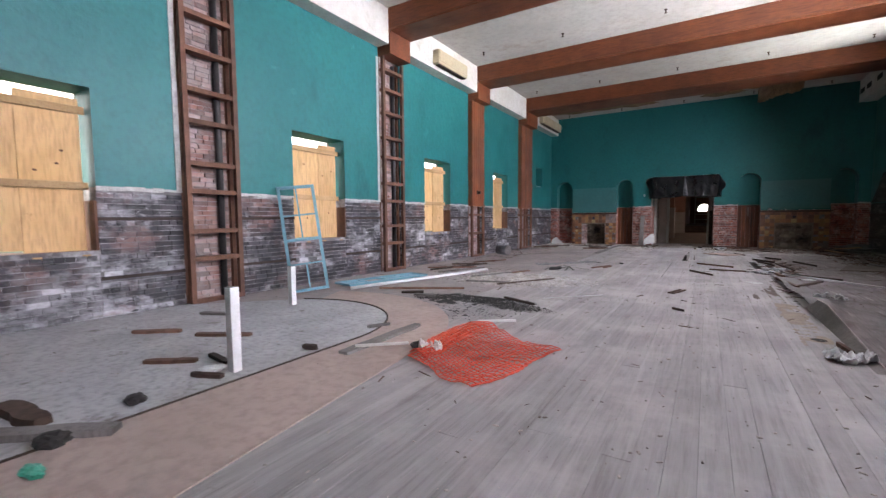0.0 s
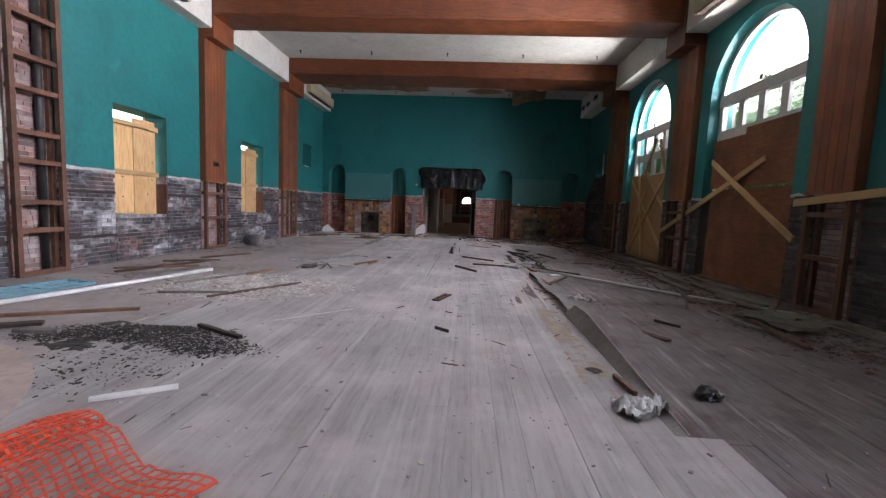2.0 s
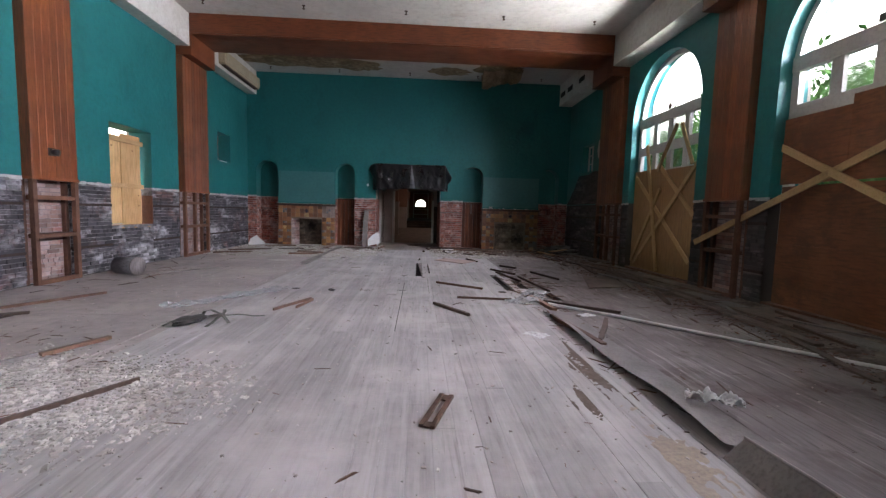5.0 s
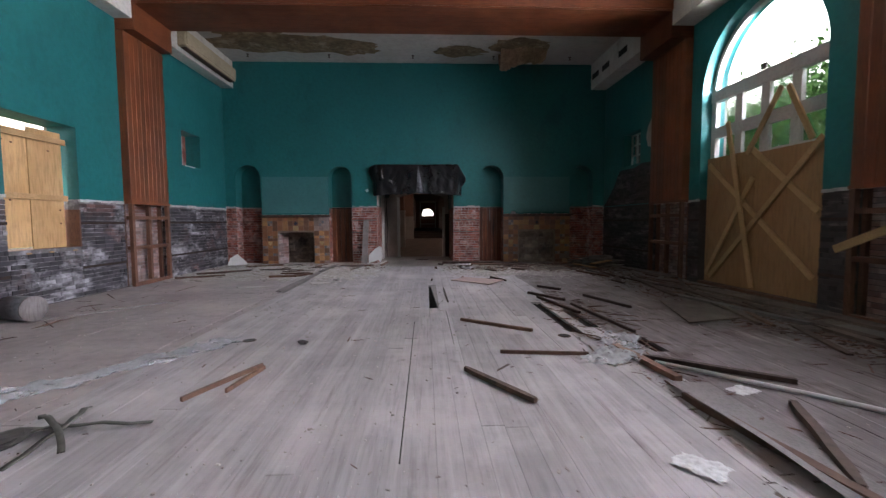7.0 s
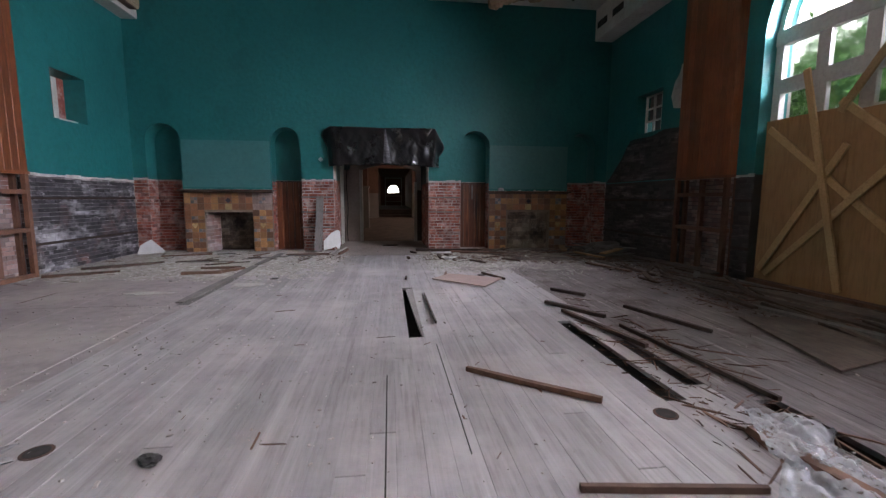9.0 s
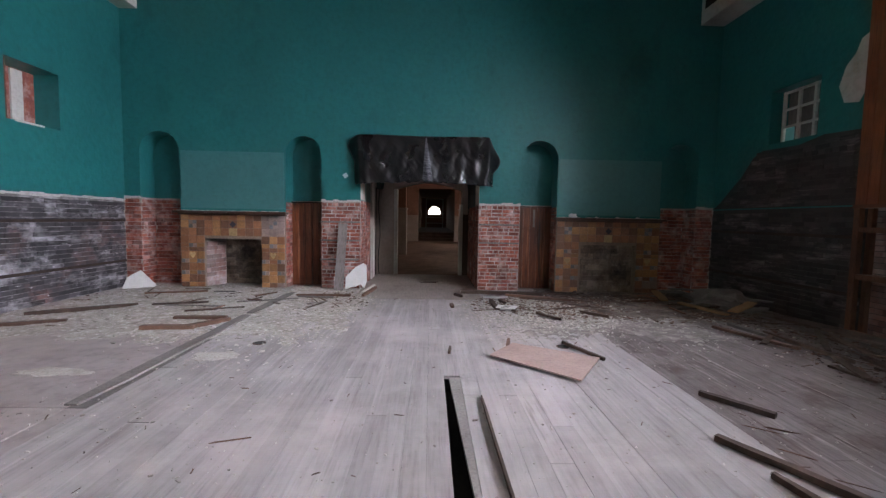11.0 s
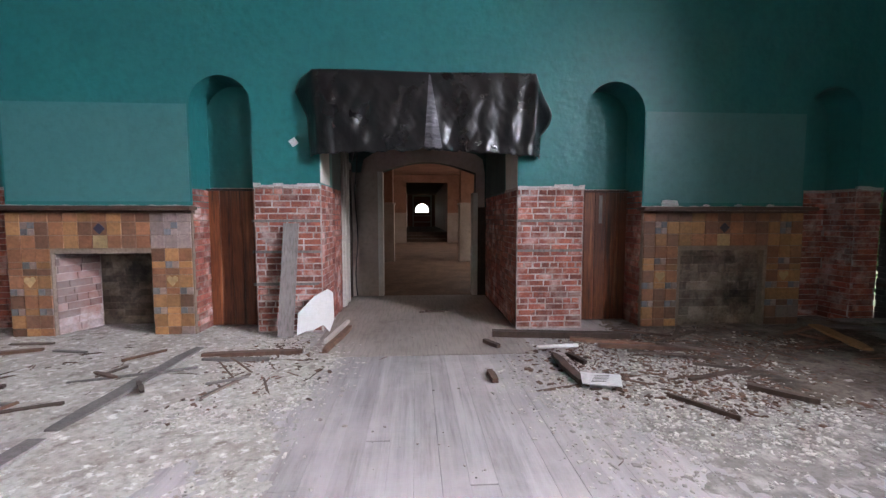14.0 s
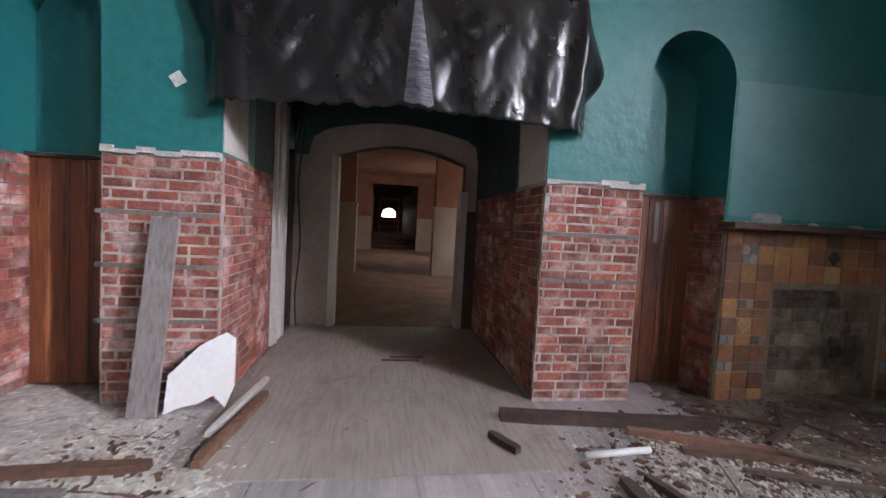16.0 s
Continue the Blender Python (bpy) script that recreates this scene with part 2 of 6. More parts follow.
SCREED = mat("pale_grey_screed", (0.58, 0.565, 0.575), (0.44, 0.425, 0.43), 0.85, 1.9, grain_scale=16, mix=0.35, bump=0.2, stain=(0.22, 0.19, 0.17), stain_scale=3.4, stain_at=0.65, stain_soft=0.05)
# near black: earth under the floor, and painted darkness of openings
EARTH_AND_VOID = mat("dark_earth_and_void", (0.03, 0.025, 0.022), (0.015, 0.012, 0.01), 0.95, 4)
DAMP_PLY = mat("damp_brown_plywood", (0.17, 0.125, 0.1), (0.1, 0.07, 0.056), 0.8, 2, (5, 1, 5), 8, 0.4, 0.2, 0.2, stain=(0.05, 0.035, 0.028), stain_scale=2.2, stain_at=0.58)
GREY_BOARD = mat("weathered_grey_board", (0.24, 0.215, 0.205), (0.155, 0.135, 0.128), 0.8, 2, (5, 5, 1), 10, 0.35, 0.2, 0.3)
DARK_BOARD = mat("dark_old_timber", (0.085, 0.05, 0.036), (0.05, 0.03, 0.022), 0.85, 3, grain_scale=16, mix=0.4, bump=0.3, rnd=0.4)
RED_BOARD = mat("brown_lath_timber", (0.21, 0.11, 0.07), (0.13, 0.066, 0.043), 0.8, 3, grain_scale=16, mix=0.4, bump=0.25, rnd=0.35)
PAINT_WHITE = mat("chipped_white_paint", (0.7, 0.68, 0.64), (0.6, 0.57, 0.52), 0.55, 2, grain_scale=20, mix=0.15, bump=0.1, stain=(0.32, 0.27, 0.22), stain_scale=4, stain_at=0.69, stain_soft=0.03)
PVC = mat("dusty_white_plastic", (0.82, 0.82, 0.81), (0.74, 0.73, 0.72), 0.4, 5, mix=0.08, bump=0.03)
BLUE = mat("pale_blue_sash_paint", (0.17, 0.36, 0.43), (0.13, 0.29, 0.36), 0.5, 3, grain_scale=25, mix=0.2, bump=0.12, stain=(0.4, 0.4, 0.38), stain_scale=6, stain_at=0.69, stain_soft=0.03)
ORANGE = mat("orange_plastic_net", (0.8, 0.1, 0.045), (0.72, 0.075, 0.035), 0.45, 4, bump=0.02)
BLACK_SHEET = mat("black_polythene", (0.006, 0.006, 0.007), (0.01, 0.01, 0.011), 0.3, 3, (1.6, 1.6, 1.0), 5.0, 0.2, 0.16, depth=0.05, spec=0.35)
IRON = mat("black_iron_pipe", (0.03, 0.03, 0.032), (0.05, 0.045, 0.042), 0.5, 4, bump=0.1, metal=0.4)
RUST = mat("rusted_steel", (0.12, 0.055, 0.035), (0.07, 0.04, 0.03), 0.8, 8, bump=0.25, metal=0.3, rnd=0.2)
CHIPS = mat("plaster_chips", (0.62, 0.59, 0.54), (0.43, 0.39, 0.35), 0.95, 3, grain_scale=60, bump=0.2, rnd=0.4, island=True)
PALE_RUBBLE = mat("pale_rubble", (0.62, 0.575, 0.54), (0.37, 0.325, 0.3), 0.95, 3, grain_scale=60, bump=0.2, rnd=0.35, island=True)
GRIT = mat("mixed_grit", (0.5, 0.44, 0.4), (0.3, 0.25, 0.23), 0.95, 5, grain_scale=60, rnd=0.5, island=True)
PLASTER_DUST = mat("trodden_plaster_dust", (0.58, 0.54, 0.49), (0.42, 0.38, 0.34), 0.95, 2.2, grain_scale=26, mix=0.4, bump=0.6, stain=(0.31, 0.265, 0.225), stain_scale=3.2, stain_at=0.6, stain_soft=0.08, streaks=(((0.24, 0.2, 0.17), (1, 1, 1), 9, 0.6, 0.06), ((0.8, 0.77, 0.72), (1, 1, 1), 14, 0.6, 0.05)))
# brown debris, its colour lowered further for shade along the window wall
DEBRIS_DUST = mat("grey_brown_debris_dust", (0.24, 0.2, 0.165), (0.12, 0.09, 0.07), 0.95, 3, grain_scale=26, mix=0.4, bump=0.5, stain=(0.055, 0.038, 0.028), stain_scale=2.6, stain_at=0.53, stain_soft=0.08)
LITTER = mat("black_leaf_litter", (0.022, 0.02, 0.02), (0.045, 0.038, 0.033), 0.9, 6, rnd=0.5, island=True)
TWIG = mat("brown_splinters", (0.16, 0.085, 0.055), (0.09, 0.05, 0.035), 0.9, 5, rnd=0.5, island=True)
PAPER = mat("crumpled_white_plastic", (0.76, 0.75, 0.75), (0.64, 0.63, 0.62), 0.5, 6, grain_scale=40, bump=0.2)
BEIGE = mat("beige_casing", (0.56, 0.47, 0.3), (0.48, 0.39, 0.25), 0.5, 2, bump=0.04, stain=(0.3, 0.22, 0.14), stain_scale=3, stain_at=0.68)
PEACH = mat("peach_painted_plaster", (0.38, 0.195, 0.14), (0.3, 0.145, 0.1), 0.8, 1.2, grain_scale=10, mix=0.15, stain=(0.2, 0.095, 0.065), stain_scale=1.6, stain_at=0.62)
CREAM = mat("cream_wainscot_paint", (0.47, 0.38, 0.33), (0.38, 0.3, 0.26), 0.6, 1.5, grain_scale=15, mix=0.15)
DUST_FLOOR = mat("brown_dust_floor", (0.27, 0.15, 0.095), (0.17, 0.095, 0.06), 0.85, 1.8, grain_scale=12, mix=0.5, stain=(0.12, 0.07, 0.045), stain_scale=2.5, stain_at=0.58)
LEAF = mat("green_leaf", (0.1, 0.26, 0.06), (0.07, 0.18, 0.04), 0.6, 2, rnd=0.4, island=True)
BARK = mat("tree_bark", (0.12, 0.09, 0.065), None, 0.95, 6, bump=0.5)
GRASS = mat("rough_grass", (0.08, 0.12, 0.04), (0.06, 0.08, 0.03), 0.95, 0.8, grain_scale=6)
STUCCO = mat("outer_render", (0.5, 0.46, 0.4), (0.42, 0.38, 0.33), 0.9, 1)
INSUL = mat("torn_ceiling_board", (0.42, 0.3, 0.19), (0.26, 0.18, 0.11), 0.9, 4, grain_scale=20, mix=0.4, bump=0.5)
PANE = glass("dusty_pane", (0.9, 0.95, 0.92), 0.08)
TILES = [mat("glazed_tile_" + k, c, tuple(v * 0.72 for v in c), 0.45, 9, grain_scale=30, mix=0.25, bump=0.08, rnd=0.3)
         for k, c in (("terracotta", (0.38, 0.17, 0.085)), ("ochre", (0.5, 0.26, 0.11)), ("brown", (0.25, 0.125, 0.075)), ("mauve", (0.38, 0.29, 0.27)), ("yellow", (0.66, 0.48, 0.24)), ("slate_blue", (0.2, 0.21, 0.24)), ("navy", (0.03, 0.03, 0.06)))]


# ---- building helpers ----
class Geo:
    """Gathers plain solids into one mesh."""

    def __init__(self):
        self.v, self.f = [], []

    def add(self, verts, faces, m=None):
        o = len(self.v)
        self.v += [tuple(m @ Vector(p)) for p in verts] if m else [tuple(p) for p in verts]
        self.f += [tuple(i + o for i in q) for q in faces]
        return self

    def box(self, x0, x1, y0, y1, z0, z1, m=None):
        v = [(x, y, z) for z in (z0, z1) for y in (y0, y1) for x in (x0, x1)]
        return self.add(v, [(0, 2, 3, 1), (4, 5, 7, 6), (0, 1, 5, 4), (2, 6, 7, 3), (0, 4, 6, 2), (1, 3, 7, 5)], m)

    def cham(self, x0, x1, y0, y1, z0, z1, c=0.006, m=None):
        """A box with its top edges cut off."""
        v = [(x, y, z0) for y in (y0, y1) for x in (x0, x1)] + [(x, y, z1 - c) for y in (y0, y1) for x in (x0, x1)]
        v += [(x, y, z1) for y in (y0 + c, y1 - c) for x in (x0 + c, x1 - c)]
        f = [(0, 2, 3, 1)]
        for a in (0, 4):
            f += [(a, a + 1, a + 5, a + 4), (a + 1, a + 3, a + 7, a + 5), (a + 3, a + 2, a + 6, a + 7), (a + 2, a, a + 4, a + 6)]
        return self.add(v, f + [(8, 9, 11, 10)], m)

    def rough_brick(self, x0, x1, y0, y1, z0, z1, r, m=None):
        """A brick with knocked and uneven arrises."""
        j = lambda s: r.uniform(0.0, s)
        c = 0.007
        v = [(x, y, z0) for y in (y0, y1) for x in (x0, x1)]
        mid = [(x0 + j(0.003), y0 + j(0.003)), (x1 - j(0.004), y0 + j(0.003)), (x0 + j(0.004), y1 - j(0.003)), (x1 - j(0.003), y1 - j(0.003))]
        v += [(x, y, z1 - c - j(0.003)) for x, y in mid]
        v += [(x + (c if k % 2 == 0 else -c) * r.uniform(0.5, 1.5), y + (c if k < 2 else -c) * r.uniform(0.5, 1.4), z1 - j(0.002)) for k, (x, y) in enumerate(mid)]
        f = [(0, 2, 3, 1)]
        for a in (0, 4):
            f += [(a, a + 1, a + 5, a + 4), (a + 1, a + 3, a + 7, a + 5), (a + 3, a + 2, a + 6, a + 7), (a + 2, a, a + 4, a + 6)]
        return self.add(v, f + [(8, 9, 11, 10)], m)

    def prism(self, pts, a, b, axis="z"):
        """A flat outline given depth from a to b along an axis."""
        n = len(pts)
        put = {"z": lambda p, d: (p[0], p[1], d), "y": lambda p, d: (p[0], d, p[1]), "x": lambda p, d: (d, p[0], p[1])}[axis]
        v = [put(p, a) for p in pts] + [put(p, b) for p in pts]
        f = [tuple(range(n))[::-1], tuple(range(n, 2 * n))] + [(i, (i + 1) % n, n + (i + 1) % n, n + i) for i in range(n)]
        return self.add(v, f)

    def tube(self, pts, r, n=8, r1=None):
        """A round bar through points."""
        pts = [Vector(p) for p in pts]
        v, f = [], []
        for i, p in enumerate(pts):
            d = (pts[min(i + 1, len(pts) - 1)] - pts[max(i - 1, 0)]).normalized()
            u = d.orthogonal().normalized()
            if abs(d.z) < 0.9:
                u = Vector((0, 0, 1)).cross(d).normalized()
            w = d.cross(u)
            rr = r + ((r1 if r1 is not None else r) - r) * i / max(1, len(pts) - 1)
            v += [p + rr * (math.cos(k * math.tau / n) * u + math.sin(k * math.tau / n) * w) for k in range(n)]
        for i in range(len(pts) - 1):
            f += [(i * n + k, i * n + (k + 1) % n, (i + 1) * n + (k + 1) % n, (i + 1) * n + k) for k in range(n)]
        f += [tuple(range(n))[::-1], tuple(range(len(v) - n, len(v)))]
        return self.add(v, f)

    def grid(self, fn, nu, nv, thick=0.0):
        v = [fn(i / nu, j / nv) for j in range(nv + 1) for i in range(nu + 1)]
        f = [(j * (nu + 1) + i, j * (nu + 1) + i + 1, (j + 1) * (nu + 1) + i + 1, (j + 1) * (nu + 1) + i) for j in range(nv) for i in range(nu)]
        return self.add(v, f)

    def mesh(self, name, material, smooth=False):
        me = bpy.data.meshes.new(name)
        me.from_pydata(self.v, [], self.f)
        bm = bmesh.new()
        bm.from_mesh(me)
        if len(bm.faces) < 20000:
            bmesh.ops.recalc_face_normals(bm, faces=bm.faces)
        bm.to_mesh(me)
        bm.free()
        me.materials.append(material)
        if smooth:
            me.shade_smooth()
        return me


def part(name, geo, material, parent=None, label="", smooth=False, bevel=0.0):
    ob = new(name, geo.mesh(name, material, smooth) if isinstance(geo, Geo) else geo)
    ob.parent = parent
    if label:
        tagged(ob, label)
    if bevel:
        b = ob.modifiers.new("bevel", "BEVEL")
        b.width, b.segments, b.limit_method = bevel, 2, "ANGLE"
    return ob


def thing(name, label, category, group="", kind="", at=(0, 0, 0)):
    ob = new(name)
    ob.location = at
    ob.empty_display_size = 0.1
    return tagged(ob, label, category, group, kind)


def solid(name, geo, material, label, category="", kind="", group="", smooth=False, bevel=0.0):
    return tagged(part(name, geo, material, None, "", smooth, bevel), label, category, group, kind)


rng = random.Random(7)


def cuts(a, b, gaps):
    """The stretches of a to b outside the gaps."""
    out, p = [], a
    for g0, g1 in sorted(gaps):
        if g0 > p:
            out.append((p, min(g0, b)))
        p = max(p, g1)
    if p < b:
        out.append((p, b))
    return out


def courses(u0, u1, z0, z1, step=0.0712, length=0.208, joint=0.0085, bond=6):
    """The bricks of a stretch of wall, as (u0, u1, z0, z1)."""
    k, z = 0, z0
    while z + step <= z1 + 0.02:
        header = k % bond == 4
        ln = length / 2 if header else length
        u = u0 - rng.uniform(0, ln)
        while u < u1:
            a, b = max(u, u0), min(u + ln, u1)
            if b - a > 0.035:
                yield a + joint / 2, b - joint / 2, z + joint / 2, min(z + step - joint / 2, z1)
            u += ln
        z += step
        k += 1


# ---- side walls ----
def side_wall(name, face, out, windows, columns, arched, small, brick_mat, core_mat):
    """A long wall: teal plaster above, bare brick below. out: +1 or -1, the way from the room."""
    thick = 0.46
    X = lambda d: face + out * d
    def slab(g, y0, y1, z0, z1, d0=0.0, d1=thick):
        a, b = sorted((X(d0), X(d1)))
        g.box(a, b, y0, y1, z0, z1)
    upper, lower = Geo(), Geo()
    holes = [(a, b) for a, b in windows] + [(a, b) for a, b in columns]
    sy0, sy1, sz0, sz1 = small
    for a, b in cuts(SOUTH, BACK, holes + [(sy0, sy1)]):
        slab(upper, a, b, WAINSCOT, TOP)
    for a, b in cuts(SOUTH, BACK, holes):
        slab(lower, a, b, 0, WAINSCOT, 0.018)
    slab(upper, sy0, sy1, WAINSCOT, sz0)
    slab(upper, sy0, sy1, sz1, TOP)
    for a, b in columns:
        slab(lower, a, b, 0, TOP, 0.1)
    for a, b in windows:
        if not arched:
            slab(lower, a, b, 0, 0.85, 0.018)
            slab(upper, a, b, 2.83, TOP)
        else:
            r, yc, n = (b - a) / 2, (a + b) / 2, 28
            pts = [(yc + r * math.cos(math.pi * k / n), SPRING + r * math.sin(math.pi * k / n)) for k in range(n + 1)]
            for (ya, za), (yb, zb) in zip(pts, pts[1:]):
                lo, hi = sorted((X(0), X(thick)))
                upper.prism([(ya, za), (ya, TOP), (yb, TOP), (yb, zb)], lo, hi, "x")
    w = solid(name, upper, TEAL, "teal painted plaster wall, scuffed and chipped", "wall", "structure")
    part("brick_backing", lower, core_mat, w, "bare mortar and brick backing")
    skin = Geo()
    for a, b in cuts(SOUTH, BACK, list(windows) + [(sy0, sy1)]):
        slab(skin, a, b, 0, TOP + 0.3, thick + 0.002, thick + 0.05)
    for a, b, z0, z1 in [(sy0, sy1, 0, sz0), (sy0, sy1, sz1, TOP + 0.3)] + [(a, b, 5.0 if arched else 2.83, TOP + 0.3) for a, b in windows] + ([] if arched else [(a, b, 0, 0.85) for a, b in windows]):
        slab(skin, a, b, z0, z1, thick + 0.002, thick + 0.05)
    part("outer_render", skin, STUCCO, w, "buff outer render")
    bricks, edge, nail = Geo(), Geo(), Geo()
    for a, b in cuts(SOUTH, BACK, holes):
        for u0, u1, z0, z1 in courses(a, b, 0.01, WAINSCOT - 0.03):
            d = rng.uniform(-0.004, 0.006)
            slab(bricks, u0, u1, z0, z1, d, 0.03)
        y = a if not (arched and a > 17) else b
        while y < b:
            s = min(rng.uniform(0.06, 0.25), b - y)
            slab(edge, y, y + s, WAINSCOT - rng.uniform(0.02, 0.045), WAINSCOT + rng.uniform(0.0, 0.022), -0.012, 0.03)
            y += s
        for z in (0.47, 1.22):
            slab(nail, a, b, z, z + 0.045, -0.006, 0.03)
    if not arched:
        for a, b in windows:
            for u0, u1, z0, z1 in courses(a, b, 0.01, 0.84):
                slab(bricks, u0, u1, z0, z1, rng.uniform(-0.004, 0.006), 0.03)
    tagged(part("brick_courses", bricks, brick_mat, w, "tar-blackened bricks smeared with white"), kind="stuff")
    tagged(part("plaster_edge", edge, CHIP_EDGE, w, "broken white plaster edge"), kind="stuff")
    tagged(part("nailing_strip", nail, DARK_BOARD, w, "dark wooden nailing strips"), kind="stuff")
    back = Geo()
    for a, b in columns:
        for u0, u1, z0, z1 in courses(a, b, 0.01, TOP - 0.9):
            slab(back, u0, u1, z0, z1, 0.088, 0.12)
    tagged(part("recess_bricks", back, PLAIN_BRICK, w, "pale pink bricks in the column recess"), kind="stuff")
    return w


side_wall("wall_west", WEST, -1, WEST_WINDOWS, WEST_COLUMNS, False, (18.3, 19.14, 2.62, 3.45), SOOT_BRICK, TAR)
side_wall("wall_east", EAST, 1, EAST_WINDOWS, EAST_COLUMNS, True, (18.32, 19.2, 2.68, 3.52), DARK_BRICK, SHADED_MORTAR)

# bare brick where the plaster fell off the east wall
torn = Geo().prism([(17.56, 1.66), (17.56, 2.62), (18.2, 2.66), (18.6, 2.58), (19.3, 2.6), (19.5, 2.5), (19.75, 2.2), (20.0, 2.0), (20.25, 1.78), (20.44, 1.66)], EAST - 0.008, EAST - 0.002, "x")
# brick and mortar here are coloured dark for the shaded corner
tw = solid("exposed_brick_patch", torn, SHADED_MORTAR, "brick laid bare where plaster fell, coloured dark for the shaded corner", "brickwork", "structure")
tb = Geo()
for u0, u1, z0, z1 in courses(17.58, 20.4, 1.67, 2.58):
    if z1 < 2.6 - max(0, (u1 - 19.4)) * 0.95:
        tb.box(EAST - rng.uniform(0.016, 0.024), EAST - 0.004, u0, u1, z0, z1)
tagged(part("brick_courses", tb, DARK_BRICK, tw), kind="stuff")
scar = Geo().prism([(17.62, 3.2), (17.75, 2.98), (17.95, 3.02), (18.04, 3.25), (17.96, 3.5), (17.84, 3.62), (17.78, 3.78), (17.64, 3.84)], EAST - 0.006, EAST - 0.001, "x")
solid("plaster_scar", scar, WHITE, "pale scar of bare plaster on the teal wall", "plaster", "structure")

# ---- back wall: niches, fireplaces, passage ----
NICHES = [(-5.5, -4.77), (-2.82, -2.15), (1.63, 2.34), (4.36, 5.06)]
HEARTHS = [(-4.77, -2.82), (2.34, 4.36)]
PASS0, PASS1, PASS_TOP, DEEP = -1.42, 0.84, 2.75, 0.42
N_SPRING = 2.54
up = Geo()
for a, b in cuts(WEST, EAST, NICHES + [(PASS0, PASS1)]):
    z = 1.42 if (a, b) in HEARTHS else 1.68
    up.box(a, b, BACK, BACK + DEEP, z, TOP)
up.box(PASS0, PASS1, BACK, BACK + DEEP, PASS_TOP, TOP)
for a, b in NICHES:
    r, xc, n = (b - a) / 2, (a + b) / 2, 18
    pts = [(xc + r * math.cos(math.pi * k / n), N_SPRING + r * math.sin(math.pi * k / n)) for k in range(n + 1)]
    for (xa, za), (xb, zb) in zip(pts, pts[1:]):
        up.prism([(xa, za), (xa, TOP), (xb, TOP), (xb, zb)], BACK, BACK + DEEP, "y")
for a, b in cuts(WEST - 0.46, EAST + 0.46, [(PASS0, PASS1)]):
    up.box(a, b, BACK + DEEP, BACK + DEEP + 0.3, 1.68, TOP)
up.box(PASS0, PASS1, BACK + DEEP, BACK + DEEP + 0.3, PASS_TOP, TOP)
back_wall = solid("wall_north", up, TEAL, "teal painted end wall with arched niches", "wall", "structure")
core = Geo()
for a, b in cuts(WEST, EAST, NICHES + HEARTHS + [(PASS0, PASS1)]):
    core.box(a, b, BACK + 0.013, BACK + DEEP, 0, 1.68)
for a, b in cuts(WEST - 0.46, EAST + 0.46, [(PASS0, PASS1), (-4.3, -3.3), (2.82, 3.82)]):
    core.box(a, b, BACK + DEEP, BACK + DEEP + 0.3, 0, 1.68)
for a, b in ((-4.3, -3.3), (2.82, 3.82)):
    core.box(a, b, BACK + DEEP + 0.2, BACK + DEEP + 0.6, 0, 1.68)
part("brick_backing", core, MORTAR, back_wall, "mortar backing of the bare brick dado")
for a, b in HEARTHS:
    part("faded_panel", Geo().box(a + 0.02, b - 0.02, BACK - 0.004, BACK + 0.01, 1.5, 2.56), TEAL_DULL, back_wall, "faded grey-teal paint over the fireplace")
edge = Geo()
for a, b in cuts(WEST, EAST, NICHES + HEARTHS + [(PASS0, PASS1)]):
    x = a
    while x < b:
        s = min(rng.uniform(0.03, 0.16), b - x)
        edge.box(x, x + s, BACK - 0.016, BACK + 0.03, 1.68 - rng.uniform(0.005, 0.03), 1.68 + rng.uniform(0.004, 0.03))
        x += s
tagged(part("plaster_edge", edge, CHIP_EDGE, back_wall, "ragged white plaster edge"), kind="stuff")
rails = Geo()
for a, b in ((PASS1, NICHES[2][0]), (NICHES[1][1], PASS0)):
    for z in (0.55, 0.92, 1.27):
        if z != 0.55 or a < 0:
            rails.box(a - (0.035 if a < 0 else -0.005), b - 0.01, BACK + 0.004, BACK + 0.05, z, z + 0.03)
tagged(part("nailing_strip", rails, GREY_BOARD, back_wall, "grey wooden strips between brick courses"), kind="stuff")
side_bricks = Geo()
for a, b in ((WEST, NICHES[0][0]), (NICHES[3][1], EAST)):
    for u0, u1, z0, z1 in courses(a, b, 0.01, 1.66):
        side_bricks.box(u0, u1, BACK - rng.uniform(-0.004, 0.006), BACK + 0.03, z0, z1)
for k, (a, b) in enumerate(NICHES):
    for (u0, u1, z0, z1) in courses(BACK + 0.01, BACK + DEEP, 0.01, 1.66):
        side_bricks.box(a - 0.02, a + rng.uniform(0.002, 0.008), u0, u1, z0, z1)
        side_bricks.box(b - rng.uniform(0.002, 0.008), b + 0.02, u0, u1, z0, z1)
    if k in (0, 3):
        for u0, u1, z0, z1 in courses(a, b, 0.01, 1.66):
            side_bricks.box(u0, u1, BACK + DEEP - 0.008, BACK + DEEP + 0.02, z0, z1)
for u0, u1, z0, z1 in courses(BACK + 0.05, 21.8, 0.01, 1.7):
    side_bricks.box(PASS0 - 0.03, PASS0 + rng.uniform(0.0, 0.008), u0, u1, z0, z1)
for u0, u1, z0, z1 in courses(BACK + 0.05, 22.7, 0.01, 1.66):
    side_bricks.box(PASS1 - rng.uniform(0.0, 0.008), PASS1 + 0.03, u0, u1, z0, z1)
tagged(part("brick_courses", side_bricks, BRICK_ISLAND, back_wall, "red bricks of corners, niches and passage"), kind="stuff")


